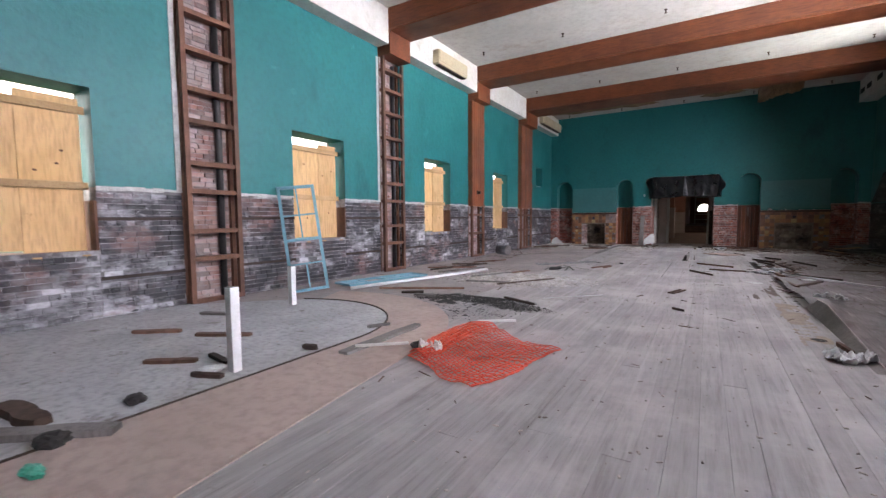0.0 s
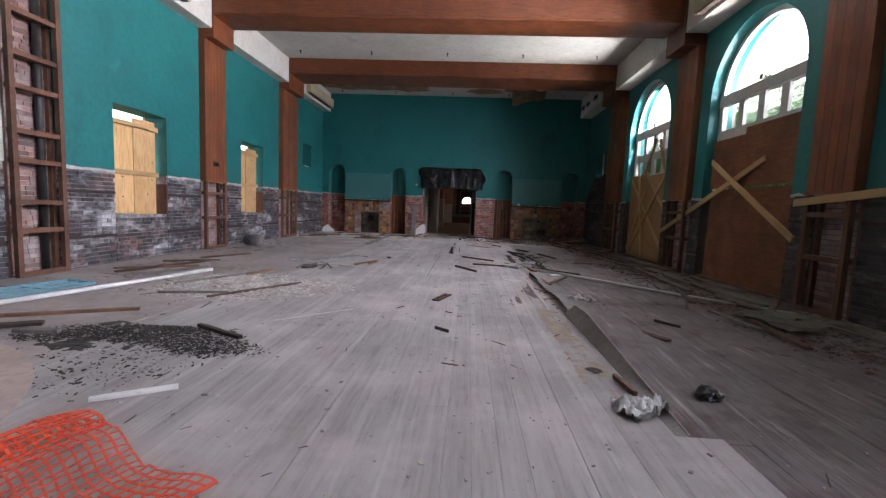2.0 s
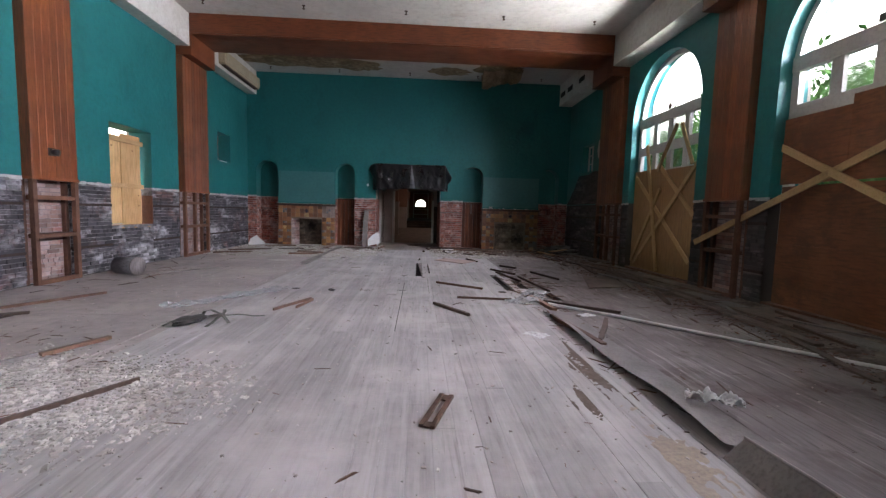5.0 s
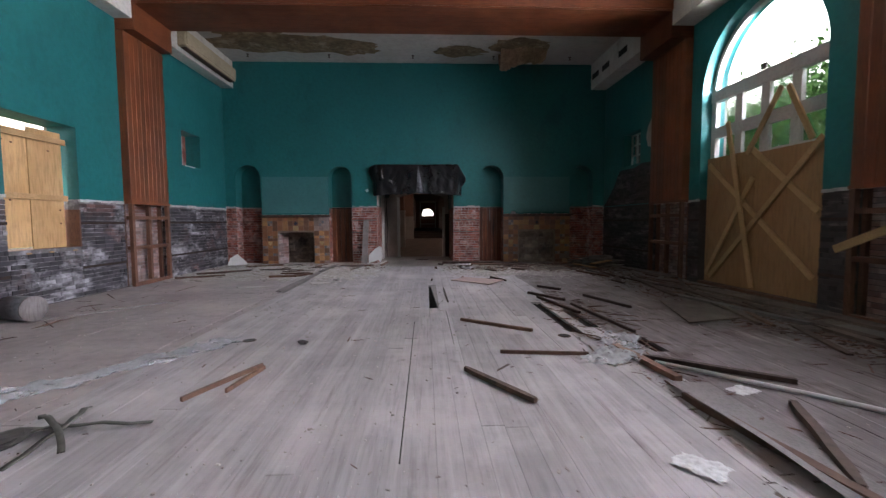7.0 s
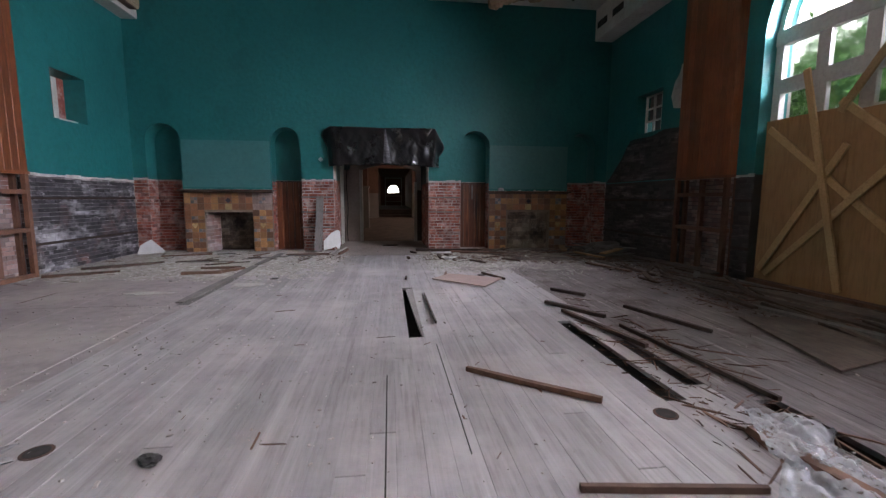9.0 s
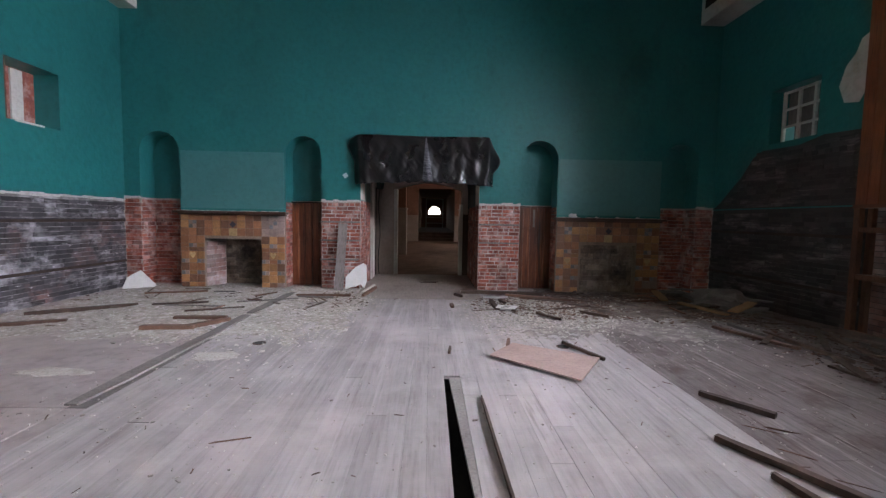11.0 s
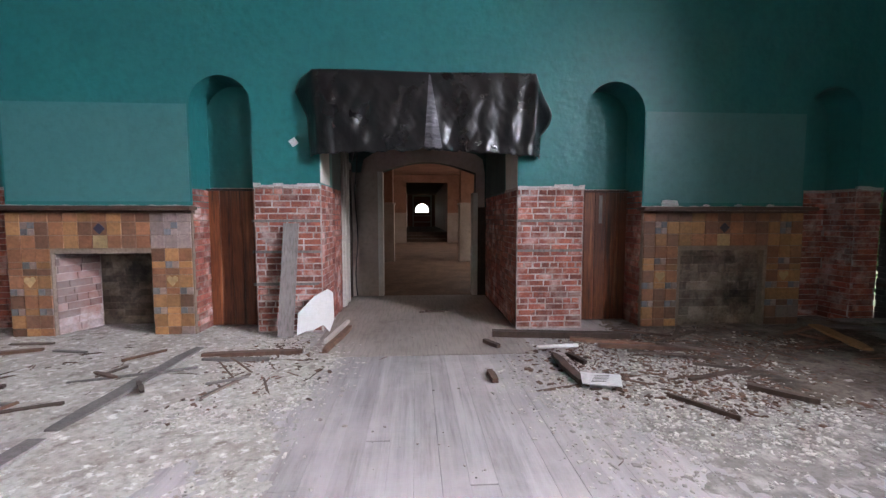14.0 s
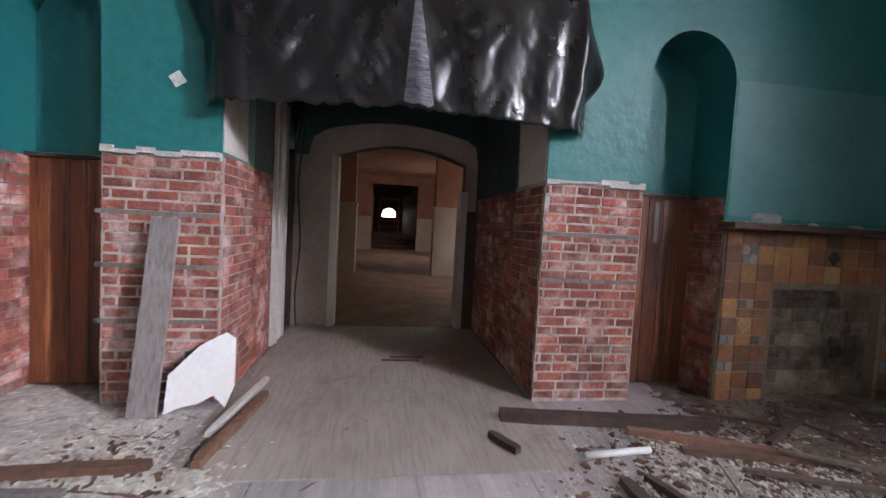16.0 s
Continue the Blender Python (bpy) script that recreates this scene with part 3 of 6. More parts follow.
def niche_door(a, b, strip):
    t = thing("niche_panel", "varnished red-brown matchboard panel closing a niche", "wood panel", at=((a + b) / 2, BACK + 0.36, 0))
    n = 5
    w = (b - a - 0.02) / n
    for k in range(n):
        x = -(b - a) / 2 + 0.01 + k * w
        part("board", Geo().cham(-w / 2 + 0.002, w / 2 - 0.002, -0.81, 0.81, 0, 0.02, 0.004, pose(x + w / 2, 0.01, 0.83, 90)), DOOR_WOOD, t)
    part("cap", Geo().box(-(b - a) / 2 + 0.006, (b - a) / 2 - 0.006, -0.05, 0.03, 1.64, 1.665), DARK_BOARD, t, "dark top rail")
    if strip:
        part("tape_strip", Geo().box(-0.02, 0.02, -0.024, -0.016, 1.25, 1.6), GREY_BOARD, t, "pale grey strip")
    return t


niche_door(*NICHES[1], False)
niche_door(*NICHES[2], True)


def fireplace(a, b, bricked):
    """A tiled chimney piece; bricked: its opening is walled up flush."""
    t = thing("fireplace", "bricked-up fireplace with glazed brown and ochre tiles" if bricked else "open fireplace with glazed brown and ochre tiles", "fireplace", "fireplaces", at=((a + b) / 2, BACK, 0))
    h = (b - a) / 2
    o0, o1, oz, e = -0.525, 0.525, 0.93, 0.145
    for p0, p1, z0 in ((-h, o0, 0), (o1, h, 0), (o0, o1, oz)):
        part("pier" if z0 == 0 else "lintel", Geo().box(p0, p1, -0.02, DEEP, z0, 1.4), TILE_BED, t, "brown mortar bed")
    mantel = part("mantel", Geo().cham(-h - 0.06, h + 0.05, -0.17, 0.0, 1.405, 1.45, 0.008), MANTEL, t, "dark brown wooden mantel shelf")
    part("mantel_mould", Geo().cham(-h - 0.02, h + 0.02, -0.06, -0.001, 1.375, 1.405, 0.006), MANTEL, mantel, "dark moulding under the shelf")
    part("mantel_dust", Geo().grid(lambda u, v: (-h - 0.04 + (2 * h + 0.07) * u, -0.155 + 0.15 * v, 1.4505 + max(-0.003, 0.016 * (noise.noise(Vector((u * 17, v * 3, h))) + 0.7 * v - 0.25))), 90, 8), PLASTER_DUST, mantel, "white plaster crumbs along the shelf")
    T, O, B, M, Y, S, N = range(7)
    r = random.Random(5 if bricked else 3)

    def tile(x0, x1, z0, z1, k, rot=0):
        g = Geo().cham(-(x1 - x0) / 2 + 0.003, (x1 - x0) / 2 - 0.003, -(z1 - z0) / 2 + 0.003, (z1 - z0) / 2 - 0.003, 0, 0.016, 0.003, pose((x0 + x1) / 2, -0.018, (z0 + z1) / 2, 90) @ pose(0, 0, 0, 0, 0, rot))
        part("tile", g, TILES[k], t)

    def pick(s):
        return r.choice([T, O, B, T, T, B, O] if not s else [T, B, M, O])
    legs = ((-h + 0.01, -h + 0.01 + 3 * e), (h - 0.01 - 3 * e, h - 0.01))
    for side, (l0, l1) in enumerate(legs):
        z = 1.385
        pale = side == 1 and not bricked
        for row, hh in enumerate((0.11, e, e, e, 0.075, 0.075, e, 0.075, e, 0.075, e, 0.09)):
            for c in range(3):
                x0, x1 = l0 + c * e, l0 + (c + 1) * e
                if row in (7, 9) and c != 1 or row == 4 and c == 1:
                    tile(x0, (x0 + x1) / 2, z - hh, z, S), tile((x0 + x1) / 2, x1, z - hh, z, M)
                elif row == 1 and c == 1:
                    for i in range(2):
                        for j in range(2):
                            tile(x0 + i * e / 2, x0 + (i + 1) * e / 2, z - hh + j * e / 2, z - hh + (j + 1) * e / 2, (S, M)[(i + j) % 2])
                elif row in (5, 6) and c == 1:
                    tile(x0, x1, z - hh, z, O if row == 6 else B)
                    if row == 6:
                        xm, zm = (x0 + x1) / 2, z - hh / 2
                        part("heart_tile", Geo().prism([(xm, zm - 0.06), (xm + 0.058, zm + 0.01), (xm + 0.055, zm + 0.045), (xm + 0.03, zm + 0.06), (xm, zm + 0.042), (xm - 0.03, zm + 0.06), (xm - 0.055, zm + 0.045), (xm - 0.058, zm + 0.01)], -0.039, -0.03, "y"), TILES[Y], t, "yellow heart-shaped tile")
                else:
                    tile(x0, x1, z - hh, z, pick(row > 8) if not (pale and row < 3) else M)
            z -= hh
    n = 7
    w = (legs[1][0] - legs[0][1]) / n
    z = 1.385
    for row, hh in enumerate((0.11, e, e)):
        for c in range(n):
            x0 = legs[0][1] + c * w
            if row == 1 and c == 3:
                tile(x0, x0 + w, z - hh, z, B)
                part("tile", Geo().cham(-0.045, 0.045, -0.045, 0.045, 0, 0.008, 0.003, pose(x0 + w / 2, -0.033, z - hh / 2, 90) @ pose(0, 0, 0, 0, 0, 45)), TILES[N], t, "navy diamond tile")
            elif z - hh > oz - 0.09:
                tile(x0, x0 + w, max(z - hh, oz + 0.004), z, Y if row == 2 and c == 3 else pick(False))
        z -= hh
    g = Geo()
    depth = 0.07 if bricked else DEEP + 0.14
    for u0, u1, z0, z1 in courses(o0, o1, 0.02, oz - 0.01, 0.105 if bricked else 0.085, 0.27 if bricked else 0.24):
        g.box(u0, u1, depth - r.uniform(0, 0.022), depth + 0.03, z0, z1)
    tagged(part("firebrick", g, GLAZED_DARK, t, "smoke-stained firebricks"), kind="stuff")
    part("firebox", Geo().box(o0, o1, depth - 0.004, depth + 0.05, 0, oz), GLAZED_DARK, t, "smoked mortar")
    if not bricked:
        cheek = Geo()
        for s in (-1, 1):
            for u0, u1, z0, z1 in courses(0.02, 0.5, 0.02, oz - 0.02, 0.085, 0.24):
                inn = [s * (0.525 - 0.14 * v / 0.5) for v in (u0, u1)]
                cheek.prism([(inn[0], u0), (inn[1], u1), (inn[1] + s * 0.05, u1), (inn[0] + s * 0.05, u0)], z0, z1)
        tagged(part("firebox_cheek", cheek, PLAIN_BRICK, t, "whitewashed splayed brick cheeks"), kind="stuff")
        for s in (-1, 1):
            part("firebox_lining", Geo().prism([(s * 0.53, 0.02), (s * 0.39, 0.52), (s * 0.44, 0.52), (s * 0.56, 0.02)], 0, oz), MORTAR, t)
    return t


fireplace(*HEARTHS[0], False)
fireplace(*HEARTHS[1], True)

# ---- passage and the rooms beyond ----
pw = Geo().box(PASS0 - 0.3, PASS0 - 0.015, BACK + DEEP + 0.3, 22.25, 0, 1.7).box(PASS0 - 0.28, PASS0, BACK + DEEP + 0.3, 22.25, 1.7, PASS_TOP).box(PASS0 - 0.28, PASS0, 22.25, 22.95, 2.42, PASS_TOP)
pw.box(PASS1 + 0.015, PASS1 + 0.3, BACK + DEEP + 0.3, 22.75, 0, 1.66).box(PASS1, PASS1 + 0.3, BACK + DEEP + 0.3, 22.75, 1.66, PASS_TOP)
# passage and partition use the darkened teal in place of real shade
passage = solid("passage_wall", pw, SHADED_TEAL, "teal passage walls over bare brick, coloured dark for their shade", "wall", "structure")
solid("passage_ceiling", Geo().box(PASS0 - 0.3, PASS1 + 0.3, BACK + DEEP + 0.3, 22.75, PASS_TOP, PASS_TOP + 0.2), SHADED_TEAL, "teal passage ceiling, coloured dark for the shade behind the sheet", "ceiling", "structure")
part("plaster_patch", Geo().prism([(20.49, 1.72), (21.0, 1.72), (20.96, 2.7), (20.49, 2.7)], PASS0 - 0.01, PASS0 + 0.006, "x"), WHITE, passage, "bare white plaster patch")
part("plaster_patch", Geo().prism([(20.49, 1.68), (21.1, 1.68), (21.16, 2.3), (21.0, 2.7), (20.49, 2.7)], PASS1 - 0.006, PASS1 + 0.01, "x"), WHITE, passage, "bare white plaster patch")
# black panel puts the darkness of the unlit side space into colour
part("side_void", Geo().box(PASS0 - 1.4, PASS0 - 1.3, 22.0, 23.1, 0, 2.6), EARTH_AND_VOID, passage, "black panel painting the unlit space behind the side door")
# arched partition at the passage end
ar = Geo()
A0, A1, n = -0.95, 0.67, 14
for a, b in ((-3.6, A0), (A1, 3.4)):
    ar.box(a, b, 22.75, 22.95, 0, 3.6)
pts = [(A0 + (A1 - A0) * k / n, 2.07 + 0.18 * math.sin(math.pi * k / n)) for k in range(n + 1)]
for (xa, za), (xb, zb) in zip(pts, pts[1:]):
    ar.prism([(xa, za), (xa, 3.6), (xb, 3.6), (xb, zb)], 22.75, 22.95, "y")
arch_wall = solid("partition_wall", ar, SHADED_TEAL, "partition with a flat-arched opening", "wall", "structure")
wb = Geo().box(-1.4, A0, 22.735, 22.75, 0, 2.07).box(A1, 0.82, 22.735, 22.75, 1.5, 2.07)
for (xa, za), (xb, zb) in zip(pts, pts[1:]):
    q = lambda x: 2.34 + 0.17 * math.sin(math.pi * (x + 1.25) / 2.07)
    wb.prism([(xa, za), (xa, q(xa)), (xb, q(xb)), (xb, zb)], 22.735, 22.75, "y")
wb.prism([(-1.25, 2.07), (-1.2, 2.28), (-1.05, 2.38), (A0, q(A0)), (A0, 2.07)], 22.735, 22.75, "y").prism([(A1, 2.07), (A1, q(A1)), (0.78, 2.3), (0.82, 2.07)], 22.735, 22.75, "y")
# white plaster; the cream colour carries the shade it stands in
part("arch_band", wb, CREAM, arch_wall, "white plaster band round the arch, coloured cream for its shade")
part("side_board", Geo().box(A1 + 0.03, PASS1 - 0.005, 22.7, 22.74, 0, 1.5), DARK_BOARD, arch_wall, "dark board beside the arch")
part("arch_casing", Geo().box(A0 - 0.02, A0 + 0.06, 22.70, 22.98, 0, 2.08).box(A1 - 0.05, A1 + 0.03, 22.70, 22.98, 0, 1.74), PAINT_WHITE, arch_wall, "chipped cream casing")
dc = thing("door_1", "white painted door casing with no leaf", "door frame", kind="structure")
casing = part("jamb", Geo().cham(-0.24, 0.24, -1.24, 1.24, 0, 0.035, 0.006, Matrix(((0, 0, 1, PASS0 + 0.001), (1, 0, 0, 22.06), (0, 1, 0, 1.25), (0, 0, 0, 1)))), PAINT_WHITE, dc)
part("jamb_bead", Geo().tube([(PASS0 + 0.045, 21.9, 0.02), (PASS0 + 0.045, 21.9, 2.48)], 0.016, 8), PAINT_WHITE, casing, smooth=True)
part("jamb_bead", Geo().tube([(PASS0 + 0.045, 22.2, 0.02), (PASS0 + 0.045, 22.2, 2.48)], 0.016, 8), PAINT_WHITE, casing, smooth=True)
part("jamb", Geo().box(PASS0 - 0.2, PASS0 + 0.03, 22.62, 22.69, 0.02, 2.2), DARK_BOARD, dc, "dark bare jamb")
part("head", Geo().box(PASS0 - 0.2, PASS0 + 0.03, 22.33, 22.62, 2.1, 2.2), PAINT_WHITE, dc)
cable = solid("hanging_cable", Geo().tube([(PASS0 + 0.1 + 0.02 * math.sin(k * 0.9), 22.66 - 0.01 * math.sin(k * 1.7), 2.68 - 0.19 * k) for k in range(15)], 0.011, 6), IRON, "black cable hanging beside the door casing", "cable", smooth=True)
strip = solid("torn_black_strip", Geo().grid(lambda u, v: (PASS0 + 0.02 + (0.16 - 0.1 * v) * u, 22.6 - 0.03 * math.sin(u * 5 + v * 4), 2.72 - 0.5 * v + 0.04 * math.sin(u * 9)), 8, 14), BLACK_SHEET, "torn strip of black polythene hanging by the arch", "plastic strip", smooth=True)
strip.modifiers.new("thickness", "SOLIDIFY").thickness = 0.003
# far rooms
far = Geo().box(-3.8, -3.6, 22.75, 38.3, 0, 3.6)
# side openings added out of view to let in the two warm lamps
for a, b in cuts(22.75, 38.3, [(26.0, 28.0), (33.0, 35.0)]):
    far.box(3.4, 3.6, a, b, 0, 3.6)
for a, b in ((26.0, 28.0), (33.0, 35.0)):
    far.box(3.4, 3.6, a, b, 0, 1.2).box(3.4, 3.6, a, b, 2.8, 3.6)
far.box(-3.8, -0.83, 38.3, 38.6, 0, 3.6).box(1.36, 3.6, 38.3, 38.6, 0, 3.6).box(-0.83, 1.36, 38.3, 38.6, 3.2, 3.6)
far_wall = solid("far_room_wall", far, PEACH, "peach painted walls of the room beyond", "wall", "structure")
solid("far_room_ceiling", Geo().box(-3.8, 3.6, 22.95, 38.6, 3.6, 3.8), PEACH, "peach plaster ceiling of the room beyond", "ceiling", "structure")
for x0, x1 in ((-1.53, -0.99), (0.99, 1.73)):
    p = thing("pilaster", "peach square pillar with cream panelled dado", "pillar", "pillars of the room beyond", at=((x0 + x1) / 2, 28.6, 0))
    w = (x1 - x0) / 2
    part("shaft", Geo().box(-w + 0.03, w - 0.03, -0.2, 0.2, 1.78, 3.6), PEACH, p)
    part("dado", Geo().box(-w, w, -0.23, 0.23, 0.0, 1.72), CREAM, p, "cream panelled dado")
    part("dado_cap", Geo().cham(-w - 0.03, w + 0.03, -0.26, 0.26, 1.72, 1.78), CREAM, p, "cream moulded cap")
    part("panel", Geo().box(-w + 0.1, w - 0.1, -0.242, -0.228, 0.25, 1.55), CREAM, p)
for x0, x1 in ((-3.6, -0.83), (1.36, 3.4)):
    part("dado", Geo().box(x0, x1, 38.24, 38.3, 0, 1.6), CREAM, far_wall, "cream panelled dado")
cor = Geo().box(-1.3, -1.1, 38.6, 58, 0, 3.6).box(1.6, 1.8, 38.6, 58, 0, 3.6).box(-1.3, 1.8, 38.6, 58, 3.6, 3.8)
AC, AR = 0.3, 0.62
for a, b in ((-1.3, AC - AR), (AC + AR, 1.8)):
    cor.box(a, b, 58, 58.2, 0, 3.8)
cor.box(AC - AR, AC + AR, 58, 58.2, 0, 1.9)
pts = [(AC + AR * math.cos(math.pi * k / 14), 2.1 + AR * math.sin(math.pi * k / 14)) for k in range(15)]
for (xa, za), (xb, zb) in zip(pts, pts[1:]):
    cor.prism([(xa, za), (xa, 3.8), (xb, 3.8), (xb, zb)], 58, 58.2, "y")
solid("far_corridor_wall", cor, PEACH, "dim corridor ending in a fanlight", "corridor", "structure")
st = Geo()
for k in range(3):
    st.box(-1.1, 1.6, 39.2 + 0.35 * k, 58, 0.17 * k, 0.17 * (k + 1))
solid("corridor_step", st, DARK_BOARD, "three dark steps up into a corridor", "steps", "structure")
df = thing("door_2", "pale door frame round a glazed far door", "door frame", kind="structure")
for g in (Geo().box(-0.62, -0.5, 56.5, 56.6, 0.51, 3.5), Geo().box(1.1, 1.22, 56.5, 56.6, 0.51, 3.5), Geo().box(-0.5, 1.1, 56.5, 56.6, 3.38, 3.5), Geo().box(-0.5, 1.1, 56.5, 56.6, 1.5, 1.6), Geo().box(-0.5, 1.1, 56.5, 56.6, 0.9, 1.0)):
    part("rail", g, PAINT_WHITE, df)

# ---- near wall, ceiling, beams ----
solid("wall_south", Geo().box(WEST - 0.46, EAST + 0.46, SOUTH - 0.3, SOUTH, 0, TOP), CLAD, "plain dark panelled wall closing the hall", "wall", "structure")
solid("roof", Geo().box(WEST - 0.9, EAST + 0.6, SOUTH - 0.6, BACK + 0.9, TOP + 0.31, TOP + 0.5), DARK_BOARD, "flat dark roof over the hall", "roof", "structure")
ceil = solid("ceiling", Geo().box(WEST - 0.46, EAST + 0.46, SOUTH - 0.3, BACK + 0.75, TOP, TOP + 0.3), CEILING, "stained white plaster ceiling", "ceiling", "structure")


def ragged(cx, cy, rx, ry, n=26, jag=0.22, seed=1):
    r = random.Random(seed)
    return [(cx + rx * (1 + r.uniform(-jag, jag)) * math.cos(k * math.tau / n), cy + ry * (1 + r.uniform(-jag, jag)) * math.sin(k * math.tau / n)) for k in range(n)]


for k, (cx, cy, rx, ry) in enumerate(((-3.5, 19.2, 2.0, 0.55), (-1.9, 19.5, 0.7, 0.4), (0.95, 19.6, 0.7, 0.35), (-4.2, 18.6, 0.8, 0.4), (2.6, 19.2, 0.8, 0.5))):
    part("peeled_patch", Geo().prism(ragged(cx, cy, rx, ry, seed=k), TOP - 0.004 - 0.002 * k, TOP + 0.01), STAINED, ceil, "brown water-stained lath where plaster fell")
soff = Geo()
for a, b in cuts(SOUTH, BACK, WEST_COLUMNS):
    soff.box(WEST, -5.46, a, b, 5.07, TOP)
solid("soffit_west", soff, WHITE, "dirty white plaster bulkhead", "bulkhead", "structure", bevel=0.01)
soff = Geo()
for a, b in cuts(SOUTH, BACK, EAST_COLUMNS):
    soff.box(4.94, EAST, a, b, 5.1, TOP)
solid("soffit_east", soff, WHITE, "dirty white plaster bulkhead with vent slots", "bulkhead", "structure", bevel=0.01)
for (a, b), (c, d) in zip(WEST_COLUMNS, EAST_COLUMNS):
    t = thing("ceiling_beam", "red-brown stained boxed timber ceiling beam", "beam", "ceiling beams", at=(0, (a + b) / 2, 5.36))
    w = (b - a) / 2
    part("side_board", Geo().cham(-5.43, 4.92, 0, 0.44, 0, 0.025, 0.003, pose(0, -w, 0.03, 90)), BEAM, t)
    part("side_board", Geo().box(-5.43, 4.92, w - 0.025, w, 0.03, 0.47), BEAM, t)
    n = 4 if w < 0.5 else 6
    for k in range(n):
        y0 = -w + k * 2 * w / n
        part("soffit_board", Geo().box(-5.43, 4.92, y0 + 0.002, y0 + 2 * w / n - 0.002, 0.0, 0.03), BEAM, t)


def column(a, b, face, s, clad):
    """A column casing on a side wall; s: the way into the room."""
    t = thing("column_casing", "red-brown board column casing above an open stud frame" if clad else "open ladder-like timber stud frame of a stripped column", "column", "columns", at=(face, (a + b) / 2, 0))
    w = (b - a) / 2
    X = lambda d0, d1: sorted((s * d0, s * d1))
    z1 = 1.62 if clad else 4.86
    for y in (-w, w - 0.07):
        part("stud", Geo().box(*X(0.08, 0.15), y, y + 0.07, 0, z1), STUD, t)
        part("rear_stud", Geo().box(*X(-0.086, -0.02), y, y + 0.06, 0, z1), STUD, t)
    z = 0.62
    part("bottom_rail", Geo().box(*X(0.08, 0.148), -w + 0.07, w - 0.07, 0.0, 0.07), STUD, t)
    heights = [0.72, 1.31] if clad else []
    while not clad and z < z1 - 0.05:
        heights.append(z)
        z += 0.5 + 0.1 * math.sin(z * 7)
    for z in heights:
        part("rung", Geo().box(*X(-0.02, 0.14), -w + 0.071, w - 0.071, z, z + 0.065), STUD, t)
    if w > 0.5:
        part("mid_stud", Geo().box(*X(0.0, 0.07), 0.02, 0.09, 0.075, z1), STUD, t)
    if not clad:
        part("downpipe", Geo().tube([(s * -0.03, w * 0.45, 0.0), (s * -0.03, w * 0.45, 4.8)], 0.052, 12), IRON, t, "black iron downpipe", True)
        part("pipe_bracket", Geo().box(*X(-0.05, 0.03), w * 0.2, w * 0.7, 2.05, 2.1), RUST, t, "rusted bracket")
    if clad:
        n = max(5, round(2 * w / 0.14))
        for k in range(n):
            y0 = -w + 0.012 + k * (2 * w - 0.024) / n
            g = (2 * w - 0.024) / n
            part("cladding_board", Geo().cham(-1.61, 1.61, -g / 2 + 0.002, g / 2 - 0.002, 0, 0.022, 0.004, Matrix(((0, 0, s, s * 0.128), (0, 1, 0, y0 + g / 2), (1, 0, 0, 3.25), (0, 0, 0, 1)))), CLAD, t)
        for y in (-w, w - 0.02):
            part("side_board", Geo().box(*X(0.0, 0.145), y, y + 0.02, 1.64, 4.86), CLAD, t)
        part("base_rail", Geo().box(*X(0.0, 0.165), -w - 0.01, w + 0.01, 1.61, 1.655), CLAD, t)
    reach = 0.36 if s > 0 else 0.46
    part("bracket", Geo().box(*X(0.0, reach), -w, w, 4.87, TOP), BEAM, t, "boxed timber bracket", bevel=0.008)
    return t


for k, (a, b) in enumerate(WEST_COLUMNS):
    column(a, b, WEST, 1, k > 1)
for k, (a, b) in enumerate(EAST_COLUMNS):
    column(a, b, EAST, -1, True)
part("plaster_margin", Geo().box(WEST, WEST + 0.012, 7.77, 7.84, 1.64, 4.86), CHIP_EDGE, bpy.data.objects["wall_west"], "bare white plaster margin")
part("plaster_margin", Geo().box(WEST, WEST + 0.012, 3.41, 3.48, 1.64, 4.86), CHIP_EDGE, bpy.data.objects["wall_west"], "bare white plaster margin")

# ---- windows ----
KNOT = mat("dark_wood_knot", (0.2, 0.085, 0.035), (0.14, 0.06, 0.025), 0.7, 20, grain_scale=60)

